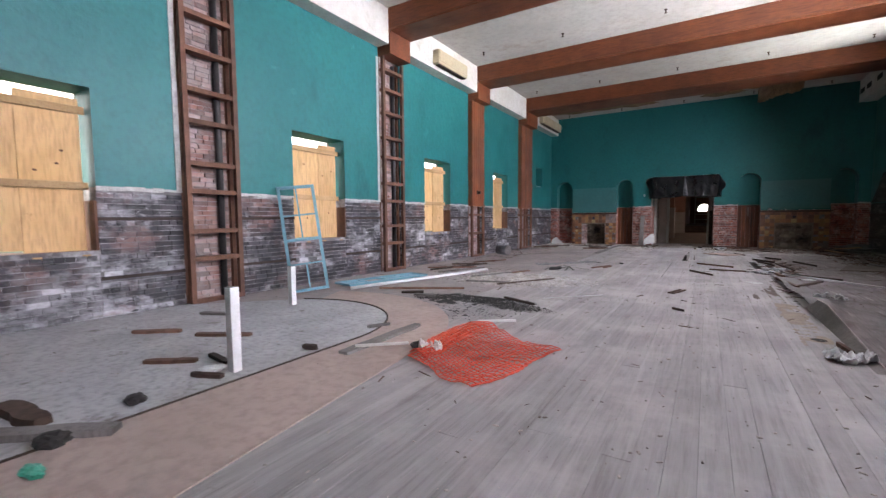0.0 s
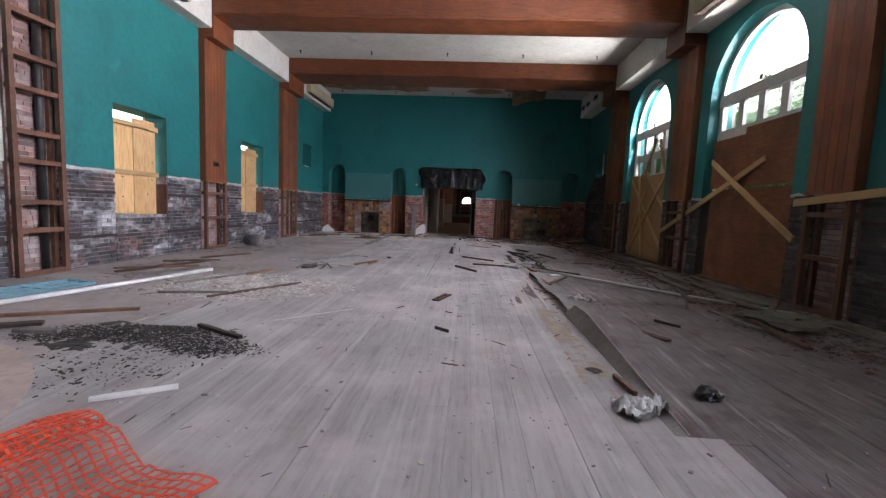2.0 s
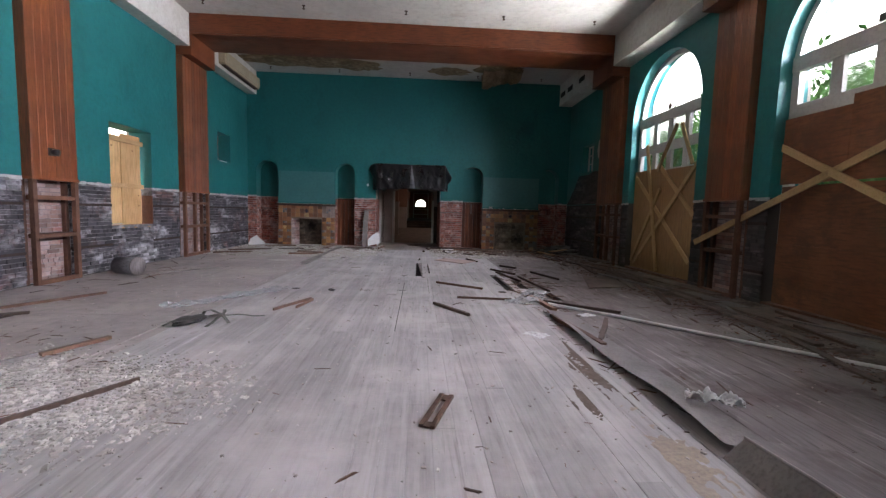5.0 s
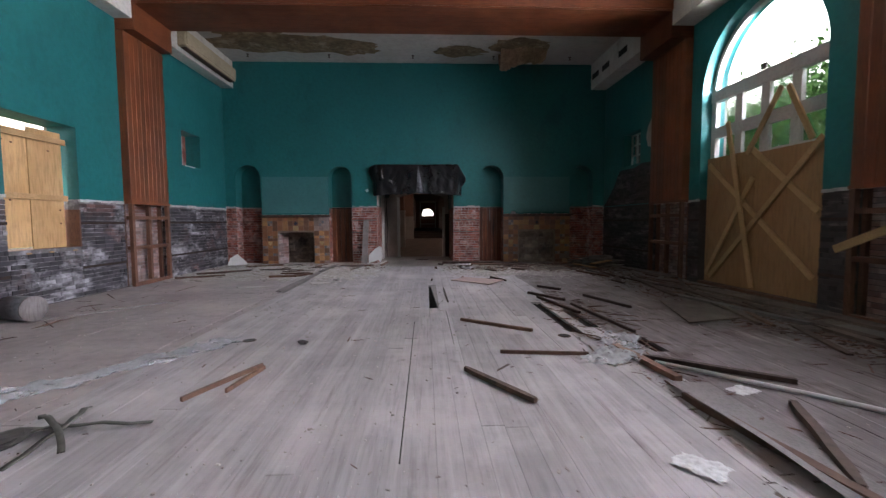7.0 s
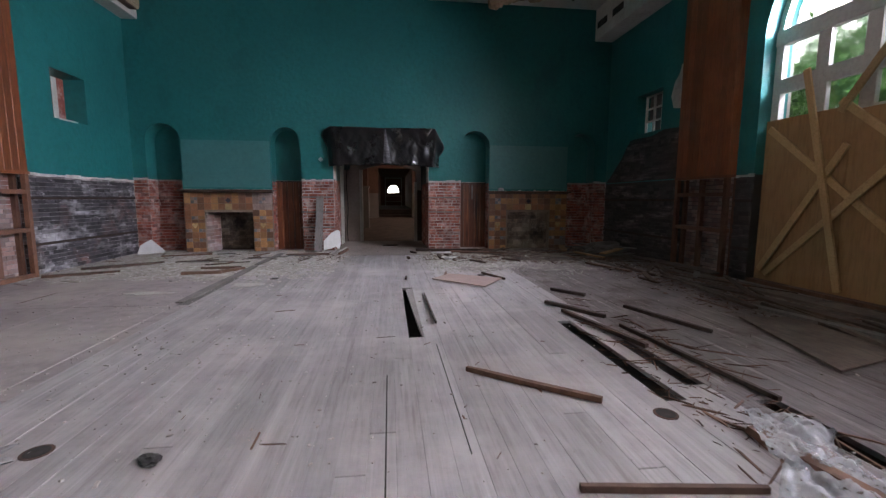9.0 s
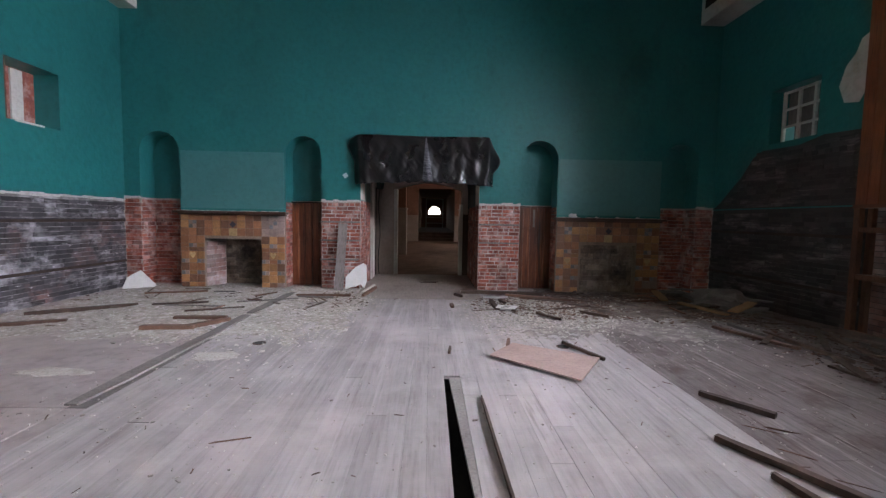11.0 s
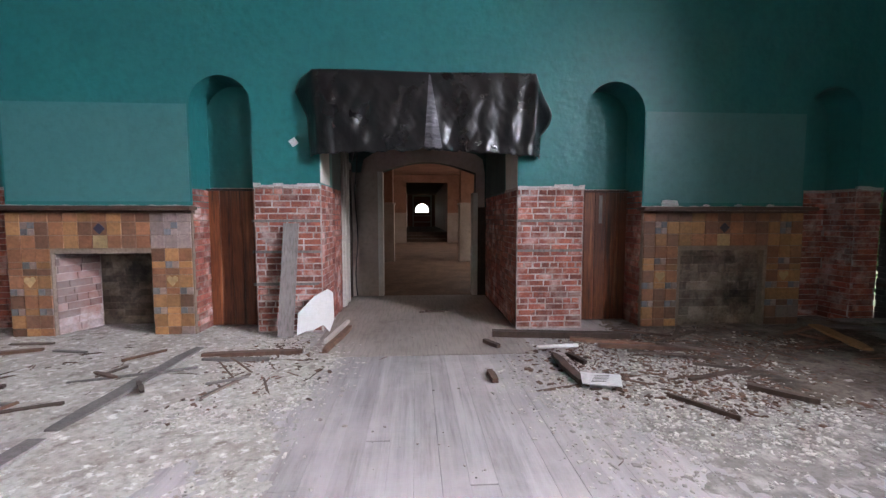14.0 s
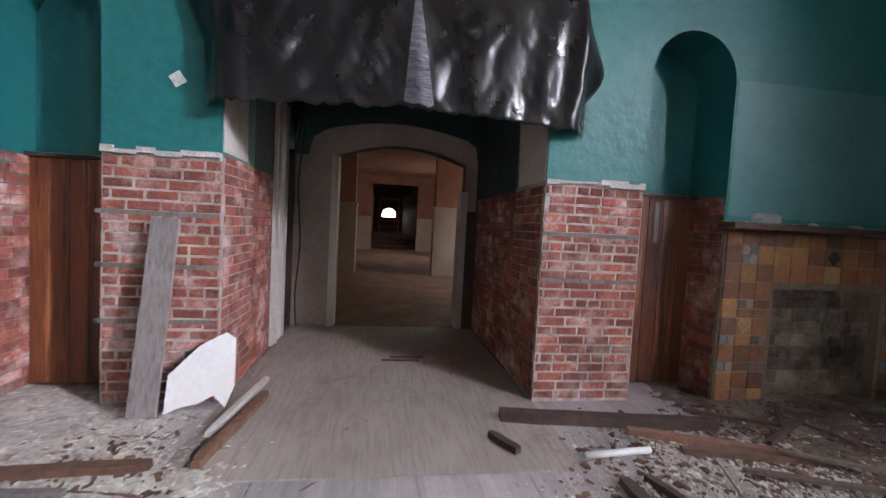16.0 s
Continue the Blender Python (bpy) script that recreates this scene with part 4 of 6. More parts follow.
def boarded_window(k, a, b, split):
    t = thing("window_%d" % k, "window boarded with pale plywood and pine battens", "window", kind="structure", at=(WEST, (a + b) / 2, 0.85))
    w = (b - a) / 2
    ys = -w + split * 2 * w
    south = part("plywood_sheet", Geo().box(-0.24, -0.225, -w + 0.005, ys + 0.03, 0.03, 1.79 + rng.uniform(-0.02, 0.03)), PLY, t, "pale knotty plywood")
    north = part("plywood_sheet", Geo().box(-0.222, -0.207, ys + 0.004, w - 0.06, 0.0, 1.86), PLY, t, "pale knotty plywood")
    part("batten", Geo().cham(-w + 0.002, w - 0.012, -0.045, 0.045, 0, 0.04, 0.004, Matrix(((0, 0, 1, -0.206), (1, 0, 0, 0), (0, 1, 0, 1.72), (0, 0, 0, 1)))), BATTEN, t)
    part("batten", Geo().cham(-w + 0.002, w - 0.012, -0.045, 0.045, 0, 0.035, 0.004, Matrix(((0, 0, 1, -0.206), (1, 0, 0, 0), (0, 1, 0, 0.8), (0, 0, 0, 1)))), BATTEN, t)
    part("sill", Geo().box(-0.46, -0.02, -w, w, -0.04, 0.001), STUD, t, "dark rough timber sill")
    part("reveal_lining", Geo().box(-0.3, 0.004, w - 0.03, w - 0.002, 0.002, 0.62), STUD, t, "dark brown timber lining")
    for y in (-w * 0.5, w * 0.1, w * 0.8):
        part("packing_block", Geo().box(-0.2, -0.01, y - 0.04, y + 0.04, -0.075, -0.042), BATTEN, t)
    for j in range(7):
        y, z = (-w * 0.55, w * 0.5)[j % 2] + rng.uniform(-0.2, 0.2), rng.uniform(0.25, 1.6)
        o = [(y + 0.022 * math.cos(q * math.tau / 10), z + 0.014 * math.sin(q * math.tau / 10)) for q in range(10)]
        part("knot", Geo().prism(o, -0.2235 if y < ys else -0.2065, -0.2225 if y < ys else -0.2055, "x"), KNOT, south if y < ys else north, "dark knot")
    return t


for k, (a, b) in enumerate(WEST_WINDOWS):
    boarded_window(k + 1, a, b, (0.5, 0.6, 0.52, 0.48)[k])
sw = thing("window_5", "small deep window blocked behind with brick", "window", kind="structure", at=(WEST, 18.72, 2.62))
part("block_panel", Geo().box(-0.4, -0.36, -0.41, 0.41, 0.002, 0.82), BRICK, sw, "brick blocking behind the opening")
part("block_board", Geo().cham(-0.355, -0.33, 0.02, 0.2, 0.002, 0.8, 0.004), PAINT_WHITE, sw, "pale upright board")
part("sill_edge", Geo().box(-0.02, 0.006, -0.3, 0.15, -0.015, 0.012), CHIP_EDGE, sw, "chipped white sill edge")
part("side_lining", Geo().box(-0.3, -0.02, -0.41, -0.38, 0.002, 0.82), STUD, sw, "brown lining")


def arched_window(k, a, b, ply_top, kind):
    t = thing("window_%d" % k, "tall arched window, white frame, lower half boarded with plywood", "window", kind="structure", at=(EAST, (a + b) / 2, 0))
    r, f, D = (b - a) / 2, 0.09, 0.2
    ring = Geo()
    n = 32
    p0 = [(r * math.cos(math.pi * k2 / n), SPRING + r * math.sin(math.pi * k2 / n)) for k2 in range(n + 1)]
    p1 = [((r - f) * math.cos(math.pi * k2 / n), SPRING + (r - f) * math.sin(math.pi * k2 / n)) for k2 in range(n + 1)]
    for i in range(n):
        ring.prism([p0[i], p0[i + 1], p1[i + 1], p1[i]], D, D + 0.09, "x")
    part("arch_frame", ring, PAINT_WHITE, t)
    for y in (-r, r - 0.12):
        part("jamb", Geo().box(D, D + 0.09, y, y + 0.12, 0.05, SPRING), PAINT_WHITE, t)
    transom = part("transom", Geo().box(D - 0.02, D + 0.1, -r, r, SPRING - 0.12, SPRING + 0.1), PAINT_WHITE, t, "thick white transom rail", bevel=0.01)
    part("mid_rail", Geo().box(D, D + 0.08, -r + 0.12, r - 0.12, 2.8, 3.0), PAINT_WHITE, t)
    part("low_rail", Geo().box(D, D + 0.08, -r + 0.12, r - 0.12, 2.28, 2.4), PAINT_WHITE, t)
    for m in range(1, 4):
        y = -r + 0.12 + m * (2 * r - 0.24) / 4
        part("mullion", Geo().box(D + 0.005, D + 0.075, y - 0.085, y + 0.085, 2.4, SPRING - 0.12), PAINT_WHITE, t)
    for m in range(4):
        y0 = -r + 0.12 + m * (2 * r - 0.24) / 4
        for z0, z1 in ((3.0, SPRING - 0.12), (2.4, 2.8)):
            if (m * 7 + k + int(z0)) % 4:
                ob = part("pane", Geo().box(D + 0.035, D + 0.041, y0, y0 + (2 * r - 0.24) / 4, z0, z1), PANE, t)
                ob.visible_shadow = False
    part("latch", Geo().box(D - 0.05, D - 0.02, -0.05, 0.05, SPRING + 0.1, SPRING + 0.19), GREY_BOARD, transom)
    part("sill", Geo().box(0.02, 0.46, -r, r, 0, 0.05), STUD, t, "dark rough timber sill")
    if kind == "sheets":
        part("plywood_sheet", Geo().box(D - 0.045, D - 0.028, -r, 0.25, 1.84, ply_top + 0.09), PLY_EAST, t)
        part("plywood_sheet", Geo().box(D - 0.045, D - 0.028, 0.255, r - 0.005, 1.84, ply_top - 0.03), PLY_EAST, t)
        part("plywood_sheet", Geo().box(D - 0.05, D - 0.033, -r, r - 0.06, 0.85, 1.805), PLY_EAST, t)
        part("plywood_sheet", Geo().box(D - 0.068, D - 0.051, -r, r - 0.07, 0.05, 0.95), PLY_EAST, t)
    else:
        part("plywood_sheet", Geo().box(D - 0.045, D - 0.028, 0.1, r + 0.0, 0.05, ply_top), PLY_DOOR, t)
        part("plywood_sheet", Geo().box(D - 0.043, D - 0.026, -r, 0.095, 0.05, ply_top - 0.06), PLY_DOOR, t)
    return t


def brace(parent, p, q, x0, x1, w, material=BATTEN):
    """A flat board from p to q (y, z) on the east side."""
    a, b = Vector((x0, *p)), Vector((x1, *q))
    m = Matrix.Translation(a) @ (b - a).to_track_quat("X", "Z").to_matrix().to_4x4()
    n = (b - a).normalized()
    u = Vector((1, 0, 0))
    v = n.cross(u).normalized()
    u = v.cross(n)
    m = Matrix((( n.x, v.x, -u.x, a.x), (n.y, v.y, -u.y, a.y), (n.z, v.z, -u.z, a.z), (0, 0, 0, 1)))
    return part("brace", Geo().cham(0, (b - a).length, -w / 2, w / 2, 0, 0.03, 0.003, m), material, parent)


wins = [arched_window(k + 6, a, b, 2.83 if k != 3 else 2.42, "sheets" if k != 3 else "door") for k, (a, b) in enumerate(EAST_WINDOWS)]
bx = thing("cross_brace", "pale pine boards nailed in a cross over plywood", "brace", at=(0, 0, 0))
brace(bx, (9.96, 2.29), (12.95, 0.86), 5.53, 5.2, 0.1)
brace(bx, (11.62, 2.4), (8.7, 0.98), 5.56, 5.2, 0.1)
bx = thing("timber_brace", "pale pine board nailed across a stud frame", "brace", at=(0, 0, 0))
brace(bx, (8.75, 1.5), (7.2, 1.62), 5.2, 5.2, 0.1)
bx = thing("door_brace", "pine boards nailed in crosses over weathered plywood", "brace", at=(0, 0, 0))
for k, (p, q) in enumerate((((15.9, 2.3), (13.6, 0.4)), ((13.5, 2.4), (15.75, 0.15)), ((15.35, 3.0), (14.65, 0.1)), ((14.9, 2.5), (13.55, 1.35)), ((14.75, 1.95), (15.85, 0.2)), ((14.2, 3.28), (14.85, 2.35)), ((14.15, 3.28), (13.7, 2.4)))):
    brace(bx, p, q, 5.545 - 0.031 * (k % 3), 5.545 - 0.031 * (k % 3), 0.09)
swe = thing("window_10", "small window with white glazing bars in a dark wall", "window", kind="structure", at=(EAST, 18.76, 2.68))
for y in (-0.44, -0.16, 0.12, 0.4):
    part("bar", Geo().box(0.2, 0.24, y, y + 0.04, 0.002, 0.838), PAINT_WHITE, swe)
for z in (0.002, 0.26, 0.53, 0.8):
    part("bar", Geo().box(0.205, 0.235, -0.4, 0.4, z, z + 0.035), PAINT_WHITE, swe)
# boards added behind the bars only to hold back daylight
part("blocking_board", Geo().box(0.3, 0.32, -0.44, 0.3, 0.002, 0.838), GREY_BOARD, swe, "grey board added behind the bars to dim the window")
part("blocking_board", Geo().box(0.3, 0.32, 0.3, 0.44, 0.3, 0.838), GREY_BOARD, swe, "grey board added behind the bars to dim the window")

# ---- floor ----
GUT0, GUT1 = 1.84, 1.98
hole_list = [(1.59, 5.64), (-1.85, 12.26), (1.5, 12.25), (-1.91, 16.9), (1.39, 16.88)]
under = solid("floor_void", Geo().box(WEST - 0.46, EAST + 0.46, SOUTH - 0.3, 59, -0.6, -0.4), EARTH_AND_VOID, "dark earth under the floor", "ground", "structure")
floor = thing("floor", "dusty grey floorboards and subfloor sheets, worn and broken", "floor", kind="structure")
wide = 0.141
gaps = [(0.08, 0.225, 13.76, 15.9), (1.62, 1.76, 12.4, 14.2), (1.9, 2.04, 12.6, 13.7), (2.18, 2.3, 11.6, 12.4), (3.9, 4.25, 8.2, 8.75)]
extra, fore = Geo(), Geo()
x, col, count = -2.48, 0, 0
while x < EAST:
    y = SOUTH - rng.uniform(0, 3)
    while y < BACK + 0.0:
        y2 = min(y + rng.uniform(4.2, 7.8), BACK + 0.4)
        y0 = max(y, SOUTH)
        x1 = min(x + wide - (0.0008 if col % 5 else 0.002), EAST)
        pieces = [(y0, y2)]
        for g0, g1, ga, gb in gaps:
            if x + wide / 2 > g0 and x + wide / 2 < g1:
                pieces = [c for p in pieces for c in (cuts(p[0], p[1], [(ga + rng.uniform(-0.1, 0.1), gb + rng.uniform(-0.1, 0.1))]) if ga < p[1] and gb > p[0] else [p])]
        for a, b in pieces:
            if b - a < 0.05:
                continue
            dz = rng.uniform(-0.002, 0.0015)
            g = Geo().cham(x, x1, a + 0.002, b - 0.002, -0.03, dz, 0.0012)
            if x < 2.0 and count < 290 and b > 0.4:
                part("floorboard", g, PLANK, floor)
                count += 1
            else:
                (extra if x > 2.0 else fore).add(g.v, g.f)
        y = y2
        if y2 >= BACK + 0.3:
            break
    x += wide
    col += 1
tagged(part("worn_floorboards", extra, PLANK_WORN, floor, "worn floorboards with dark damp stains, coloured darker for shade too"), kind="stuff")
tagged(part("dusty_floorboards", fore, PLANK, floor), kind="stuff")
y = SOUTH
while y < BACK + 0.3:
    y2 = min(y + 2.44, BACK + 0.4)
    for x0, x1 in ((-5.79, -4.98), (-4.98, -3.76), (-3.76, -2.63)):
        part("subfloor_sheet", Geo().cham(x0 + 0.002, x1 - 0.002, y + 0.002, y2 - 0.002, -0.03, -0.001 + rng.uniform(-0.002, 0), 0.003), SHEET, floor)
    part("strip_board", Geo().cham(-2.627, -2.484, y + 0.002, y2 - 0.002, -0.04, -0.004, 0.003), SHEET if y < 14.5 else GREY_BOARD, floor)
    y = y2
for jx, j0, j1, jw in ((-0.135, 9.9, 13.0, 0.004), (0.288, 12.0, 13.6, 0.0025)):
    part("open_joint", Geo().box(jx - jw, jx + jw, j0, j1, -0.012, 0.0022), EARTH_AND_VOID, floor, "dark open joint between boards")
part("joist_bed", Geo().box(WEST - 0.46, -2.66, SOUTH, BACK + 0.75, -0.2, -0.045), EARTH_AND_VOID, floor, "dark joist bed")
for xx in (-1.9, -0.95, 0.0, 0.95, 2.6, 3.5, 4.5):
    part("joist", Geo().box(xx - 0.04, xx + 0.04, SOUTH, BACK, -0.3, -0.035), DARK_BOARD, floor, "dark joist")
solid("far_room_floor", Geo().box(-3.8, 3.6, 22.75, 39.2, -0.2, -0.001).box(-1.4, 1.8, 39.2, 58.2, -0.2, -0.002), DUST_FLOOR, "brown dusty floor of the rooms beyond", "floor", "structure")
solid("passage_floor", Geo().cham(PASS0 + 0.02, PASS1 - 0.01, 19.56, 22.75, -0.02, 0.006, 0.004), PASSAGE_BOARDS, "dusty beige board floor of the passage", "floor", "structure")
solid("side_floor", Geo().box(PASS0 - 1.4, PASS0 - 0.03, 20.9, 23, -0.2, -0.004), DUST_FLOOR, "dusty floor beside the passage", "floor", "structure")
for hx, hy in hole_list:
    g = Geo().prism([(hx + 0.07 * math.cos(a * math.tau / 16), hy + 0.07 * math.sin(a * math.tau / 16)) for a in range(16)], 0.0, 0.004)
    h = solid("floor_socket", g, RUST, "round rusted floor socket ring with an open hole", "floor socket", group="floor sockets")
    # black disc painted on the ring for the darkness inside the hole
    part("socket_hole", Geo().prism([(hx + 0.055 * math.cos(a * math.tau / 16), hy + 0.055 * math.sin(a * math.tau / 16)) for a in range(16)], 0.004, 0.0055), EARTH_AND_VOID, h, "dark hole")

# curved footprint of a former bar
def arc(r, a0, a1, n=44, c=(-3.8, 3.35)):
    return [(c[0] + r * math.cos(radians(a0 + (a1 - a0) * k / n)), c[1] + r * math.sin(radians(a0 + (a1 - a0) * k / n))) for k in range(n + 1)]


band = Geo().prism([(-0.6, SOUTH)] + arc(2.18, 0, 112) + arc(1.45, 112, 0) + [(-2.3, SOUTH)], 0.0015, 0.010)
foot = solid("floor_band", band, PINK, "curved pinkish screed band left by a bar counter", "floor band", "structure")
inner = Geo().prism([(-2.315, SOUTH)] + arc(1.432, 0, 140) + [(WEST + 0.02, 3.4), (WEST + 0.02, SOUTH)], 0.0012, 0.006)
solid("floor_patch", inner, SCREED, "pale grey dirty screed inside the curve", "floor patch", "structure")
rim = Geo().prism([(-2.302, SOUTH)] + arc(1.449, 0, 122) + arc(1.433, 122, 0) + [(-2.314, SOUTH)], 0.001, 0.02)
solid("floor_trim", rim, DARK_BOARD, "dark curved edging strip", "trim", "structure")

# outside
haze = bpy.data.materials.new("bright_haze")
haze.use_nodes = True
hb = haze.node_tree.nodes["Principled BSDF"]
hb.inputs["Base Color"].default_value = (0.8, 0.8, 0.8, 1)
hb.inputs["Emission Color"].default_value = (1.0, 0.98, 0.97, 1)
hb.inputs["Emission Strength"].default_value = 3.0
solid("backdrop", Geo().box(70, 70.5, -160, 200, -1, 70), haze, "bright white hazy sky beyond the windows", "sky", "structure")
solid("backdrop", Geo().box(-70.5, -70, -160, 200, -1, 70), haze, "bright white hazy sky beyond the windows", "sky", "structure")
solid("backdrop", Geo().box(-60, 60, 200.5, 201, -1, 60), haze, "bright white hazy sky beyond the far fanlight", "sky", "structure")
solid("ground", Geo().box(-300, 300, -300, 400, -1.0, -0.65), GRASS, "rough grass around the building", "ground", "structure")


def tree(x, y, h, seed):
    r = random.Random(seed)
    t = thing("tree", "leafy green tree outside the arched windows", "tree", "trees outside", at=(x, y, -0.65))
    g = Geo().tube([(0, 0, 0), (0.05, 0.08, h * 0.3), (0.0, 0.15, h * 0.6)], 0.16, 8, 0.07)
    ends = []
    for k in range(9):
        a, z = k * 2.4 + r.random(), h * (0.22 + 0.065 * k)
        e = (1.3 * math.cos(a) * r.uniform(0.6, 1.2), 1.5 * math.sin(a) * r.uniform(0.6, 1.2), z + r.uniform(0.3, 1.0))
        g.tube([(0, 0.1, z), (e[0] * 0.5, e[1] * 0.5, z + 0.3), e], 0.05, 5, 0.015)
        ends.append(e)
    part("trunk", g, BARK, t)
    lv = Geo()
    for k in range(11000):
        e = r.choice(ends)
        p = Vector(e) + Vector((r.gauss(0, 0.5), r.gauss(0, 0.55), r.gauss(0, 0.45)))
        m = Matrix.Translation(p) @ pose(0, 0, 0, r.uniform(0, 360), r.uniform(0, 360), r.uniform(0, 360))
        if p.x + x < 6.75:
            continue
        s = r.uniform(0.05, 0.11)
        lv.add([(-s, 0, 0), (0, -s * 0.45, 0.01), (s, 0, 0), (0, s * 0.45, 0.01)], [(0, 1, 2, 3)], m)
    tagged(part("crown", lv, LEAF, t), kind="stuff")


for k, (x, y) in enumerate([(8.2 + 0.5 * (k % 3), 9.5 + 2.05 * k) for k in range(11)]):
    tree(x, y, (5.2, 5.0, 4.5, 4.3)[min(3, k // 3)] + 0.2 * (k % 3), 40 + k)

# ---- loose things ----
FILM = mat("milky_film", (0.8, 0.8, 0.82), (0.68, 0.68, 0.7), 0.3, 4, bump=0.1)
FILM.node_tree.nodes["Principled BSDF"].inputs["Alpha"].default_value = 0.4


def lumber(p, q, w, h, material, name="timber_offcut", label="dark old timber offcut lying on the floor", category="timber", z=0.006, group="", tilt=0.0):
    """A sawn stick from p to q on the floor, with splintered ends."""
    a, b = Vector((*p, 0)), Vector((*q, 0))
    ln = (b - a).length
    r = random.Random(int(abs(p[0] * 97 + p[1] * 131) * 10))
    g, n = Geo(), 6
    for k in range(n + 1):
        x, s = ln * k / n, 1.0 if 0 < k < n else r.uniform(0.6, 0.95)
        o = r.uniform(-0.08, 0.08) * w
        zz = tilt * k / n
        g.v += [(x, -w / 2 * s + o, zz), (x, w / 2 * s + o, zz), (x, w / 2 * s * 0.9 + o, zz + h), (x, -w / 2 * s * 0.9 + o, zz + h)]
    for k in range(n):
        i = 4 * k
        g.f += [(i + j, i + (j + 1) % 4, i + 4 + (j + 1) % 4, i + 4 + j) for j in range(4)]
    g.f += [(3, 2, 1, 0), (4 * n, 4 * n + 1, 4 * n + 2, 4 * n + 3)]
    ob = solid(name, g, material, label, category, group=group)
    ob.matrix_world = pose(p[0], p[1], z, 0, 0, math.degrees(math.atan2(b.y - a.y, b.x - a.x)))
    return ob


def scatter(name, spots, size, material, label, category, flat=0.35, seed=1, long=1.6):
    """Bits strewn over elliptic spots: (x, y, rx, ry, how many)."""
    r = random.Random(seed)
    g = Geo()
    for cx, cy, rx, ry, n in spots:
        for _ in range(n):
            a, d = r.uniform(0, math.tau), math.sqrt(r.random()) * (0.75 + 0.5 * r.random() ** 2)
            x, y = cx + rx * d * math.cos(a), cy + ry * d * math.sin(a)
            if not (WEST + 0.05 < x < EAST - 0.05 and y < BACK - 0.03):
                continue
            s = size[0] + (size[1] - size[0]) * r.random() ** 3
            sx, sy, sz = s * r.uniform(0.6, long), s * (r.uniform(0.4, 0.9) if long < 3 else r.uniform(0.08, 0.22) if size[1] < 0.1 else r.uniform(0.025, 0.07)), s * flat * r.uniform(0.5, 1.2)
            m = pose(x, y, 0.005, r.uniform(-12, 12), r.uniform(-12, 12), r.uniform(0, 360))
            j = lambda: r.uniform(0.55, 1.0)
            v = [(-sx * j(), -sy * j(), -0.002), (sx * j(), -sy * j(), -0.002), (-sx * j(), sy * j(), -0.002), (sx * j(), sy * j(), -0.002)]
            v += [(p[0] * 0.75, p[1] * 0.75, sz * j()) for p in v]
            g.add(v, [(0, 2, 3, 1), (4, 5, 7, 6), (0, 1, 5, 4), (2, 6, 7, 3), (0, 4, 6, 2), (1, 3, 7, 5)], m)
    return solid(name, g, material, label, category, "stuff")


def crumple(name, at, rx, ry, rz, material, label, category, seed=1, amp=0.35):
    """A crumpled lump resting on the floor."""
    bm = bmesh.new()
    bmesh.ops.create_icosphere(bm, subdivisions=3, radius=1)
    r = random.Random(seed)
    off = Vector((r.uniform(0, 50), r.uniform(0, 50), r.uniform(0, 50)))
    for v in bm.verts:
        k = 1 + amp * noise.noise(v.co * 1.7 + off) + amp * 0.6 * noise.noise(v.co * 4.5 + off)
        v.co = Vector((v.co.x * rx * k, v.co.y * ry * k, max(0.0, v.co.z * k * 0.5 + 0.38) * rz))
    me = bpy.data.meshes.new(name)
    bm.to_mesh(me)
    bm.free()
    me.materials.append(material)
    ob = new(name, me)
    ob.matrix_world = pose(*at, 0, 0, r.uniform(0, 360))
    return tagged(ob, label, category)


def thin_sheet(name, x, y, w, h, turn, material, label, category, seed, lift=0.06, z=0.005):
    """A crumpled thin sheet lying on the floor."""
    o = seed * 7.3

    def at(u, v):
        e = 0.08 * noise.noise(Vector((u * 3, v * 3, o)))
        zz = abs(noise.noise(Vector((u * 4, v * 4, o + 1)))) * lift + abs(noise.noise(Vector((u * 11, v * 11, o + 2)))) * lift * 0.5
        return ((u - 0.5) * w * (1 + e * 3), (v - 0.5) * h * (1 - e * 3) + e * h, zz)
    ob = solid(name, Geo().grid(at, 34, 26), material, label, category, smooth=True)
    ob.matrix_world = pose(x, y, z, 0, 0, turn)
    return ob


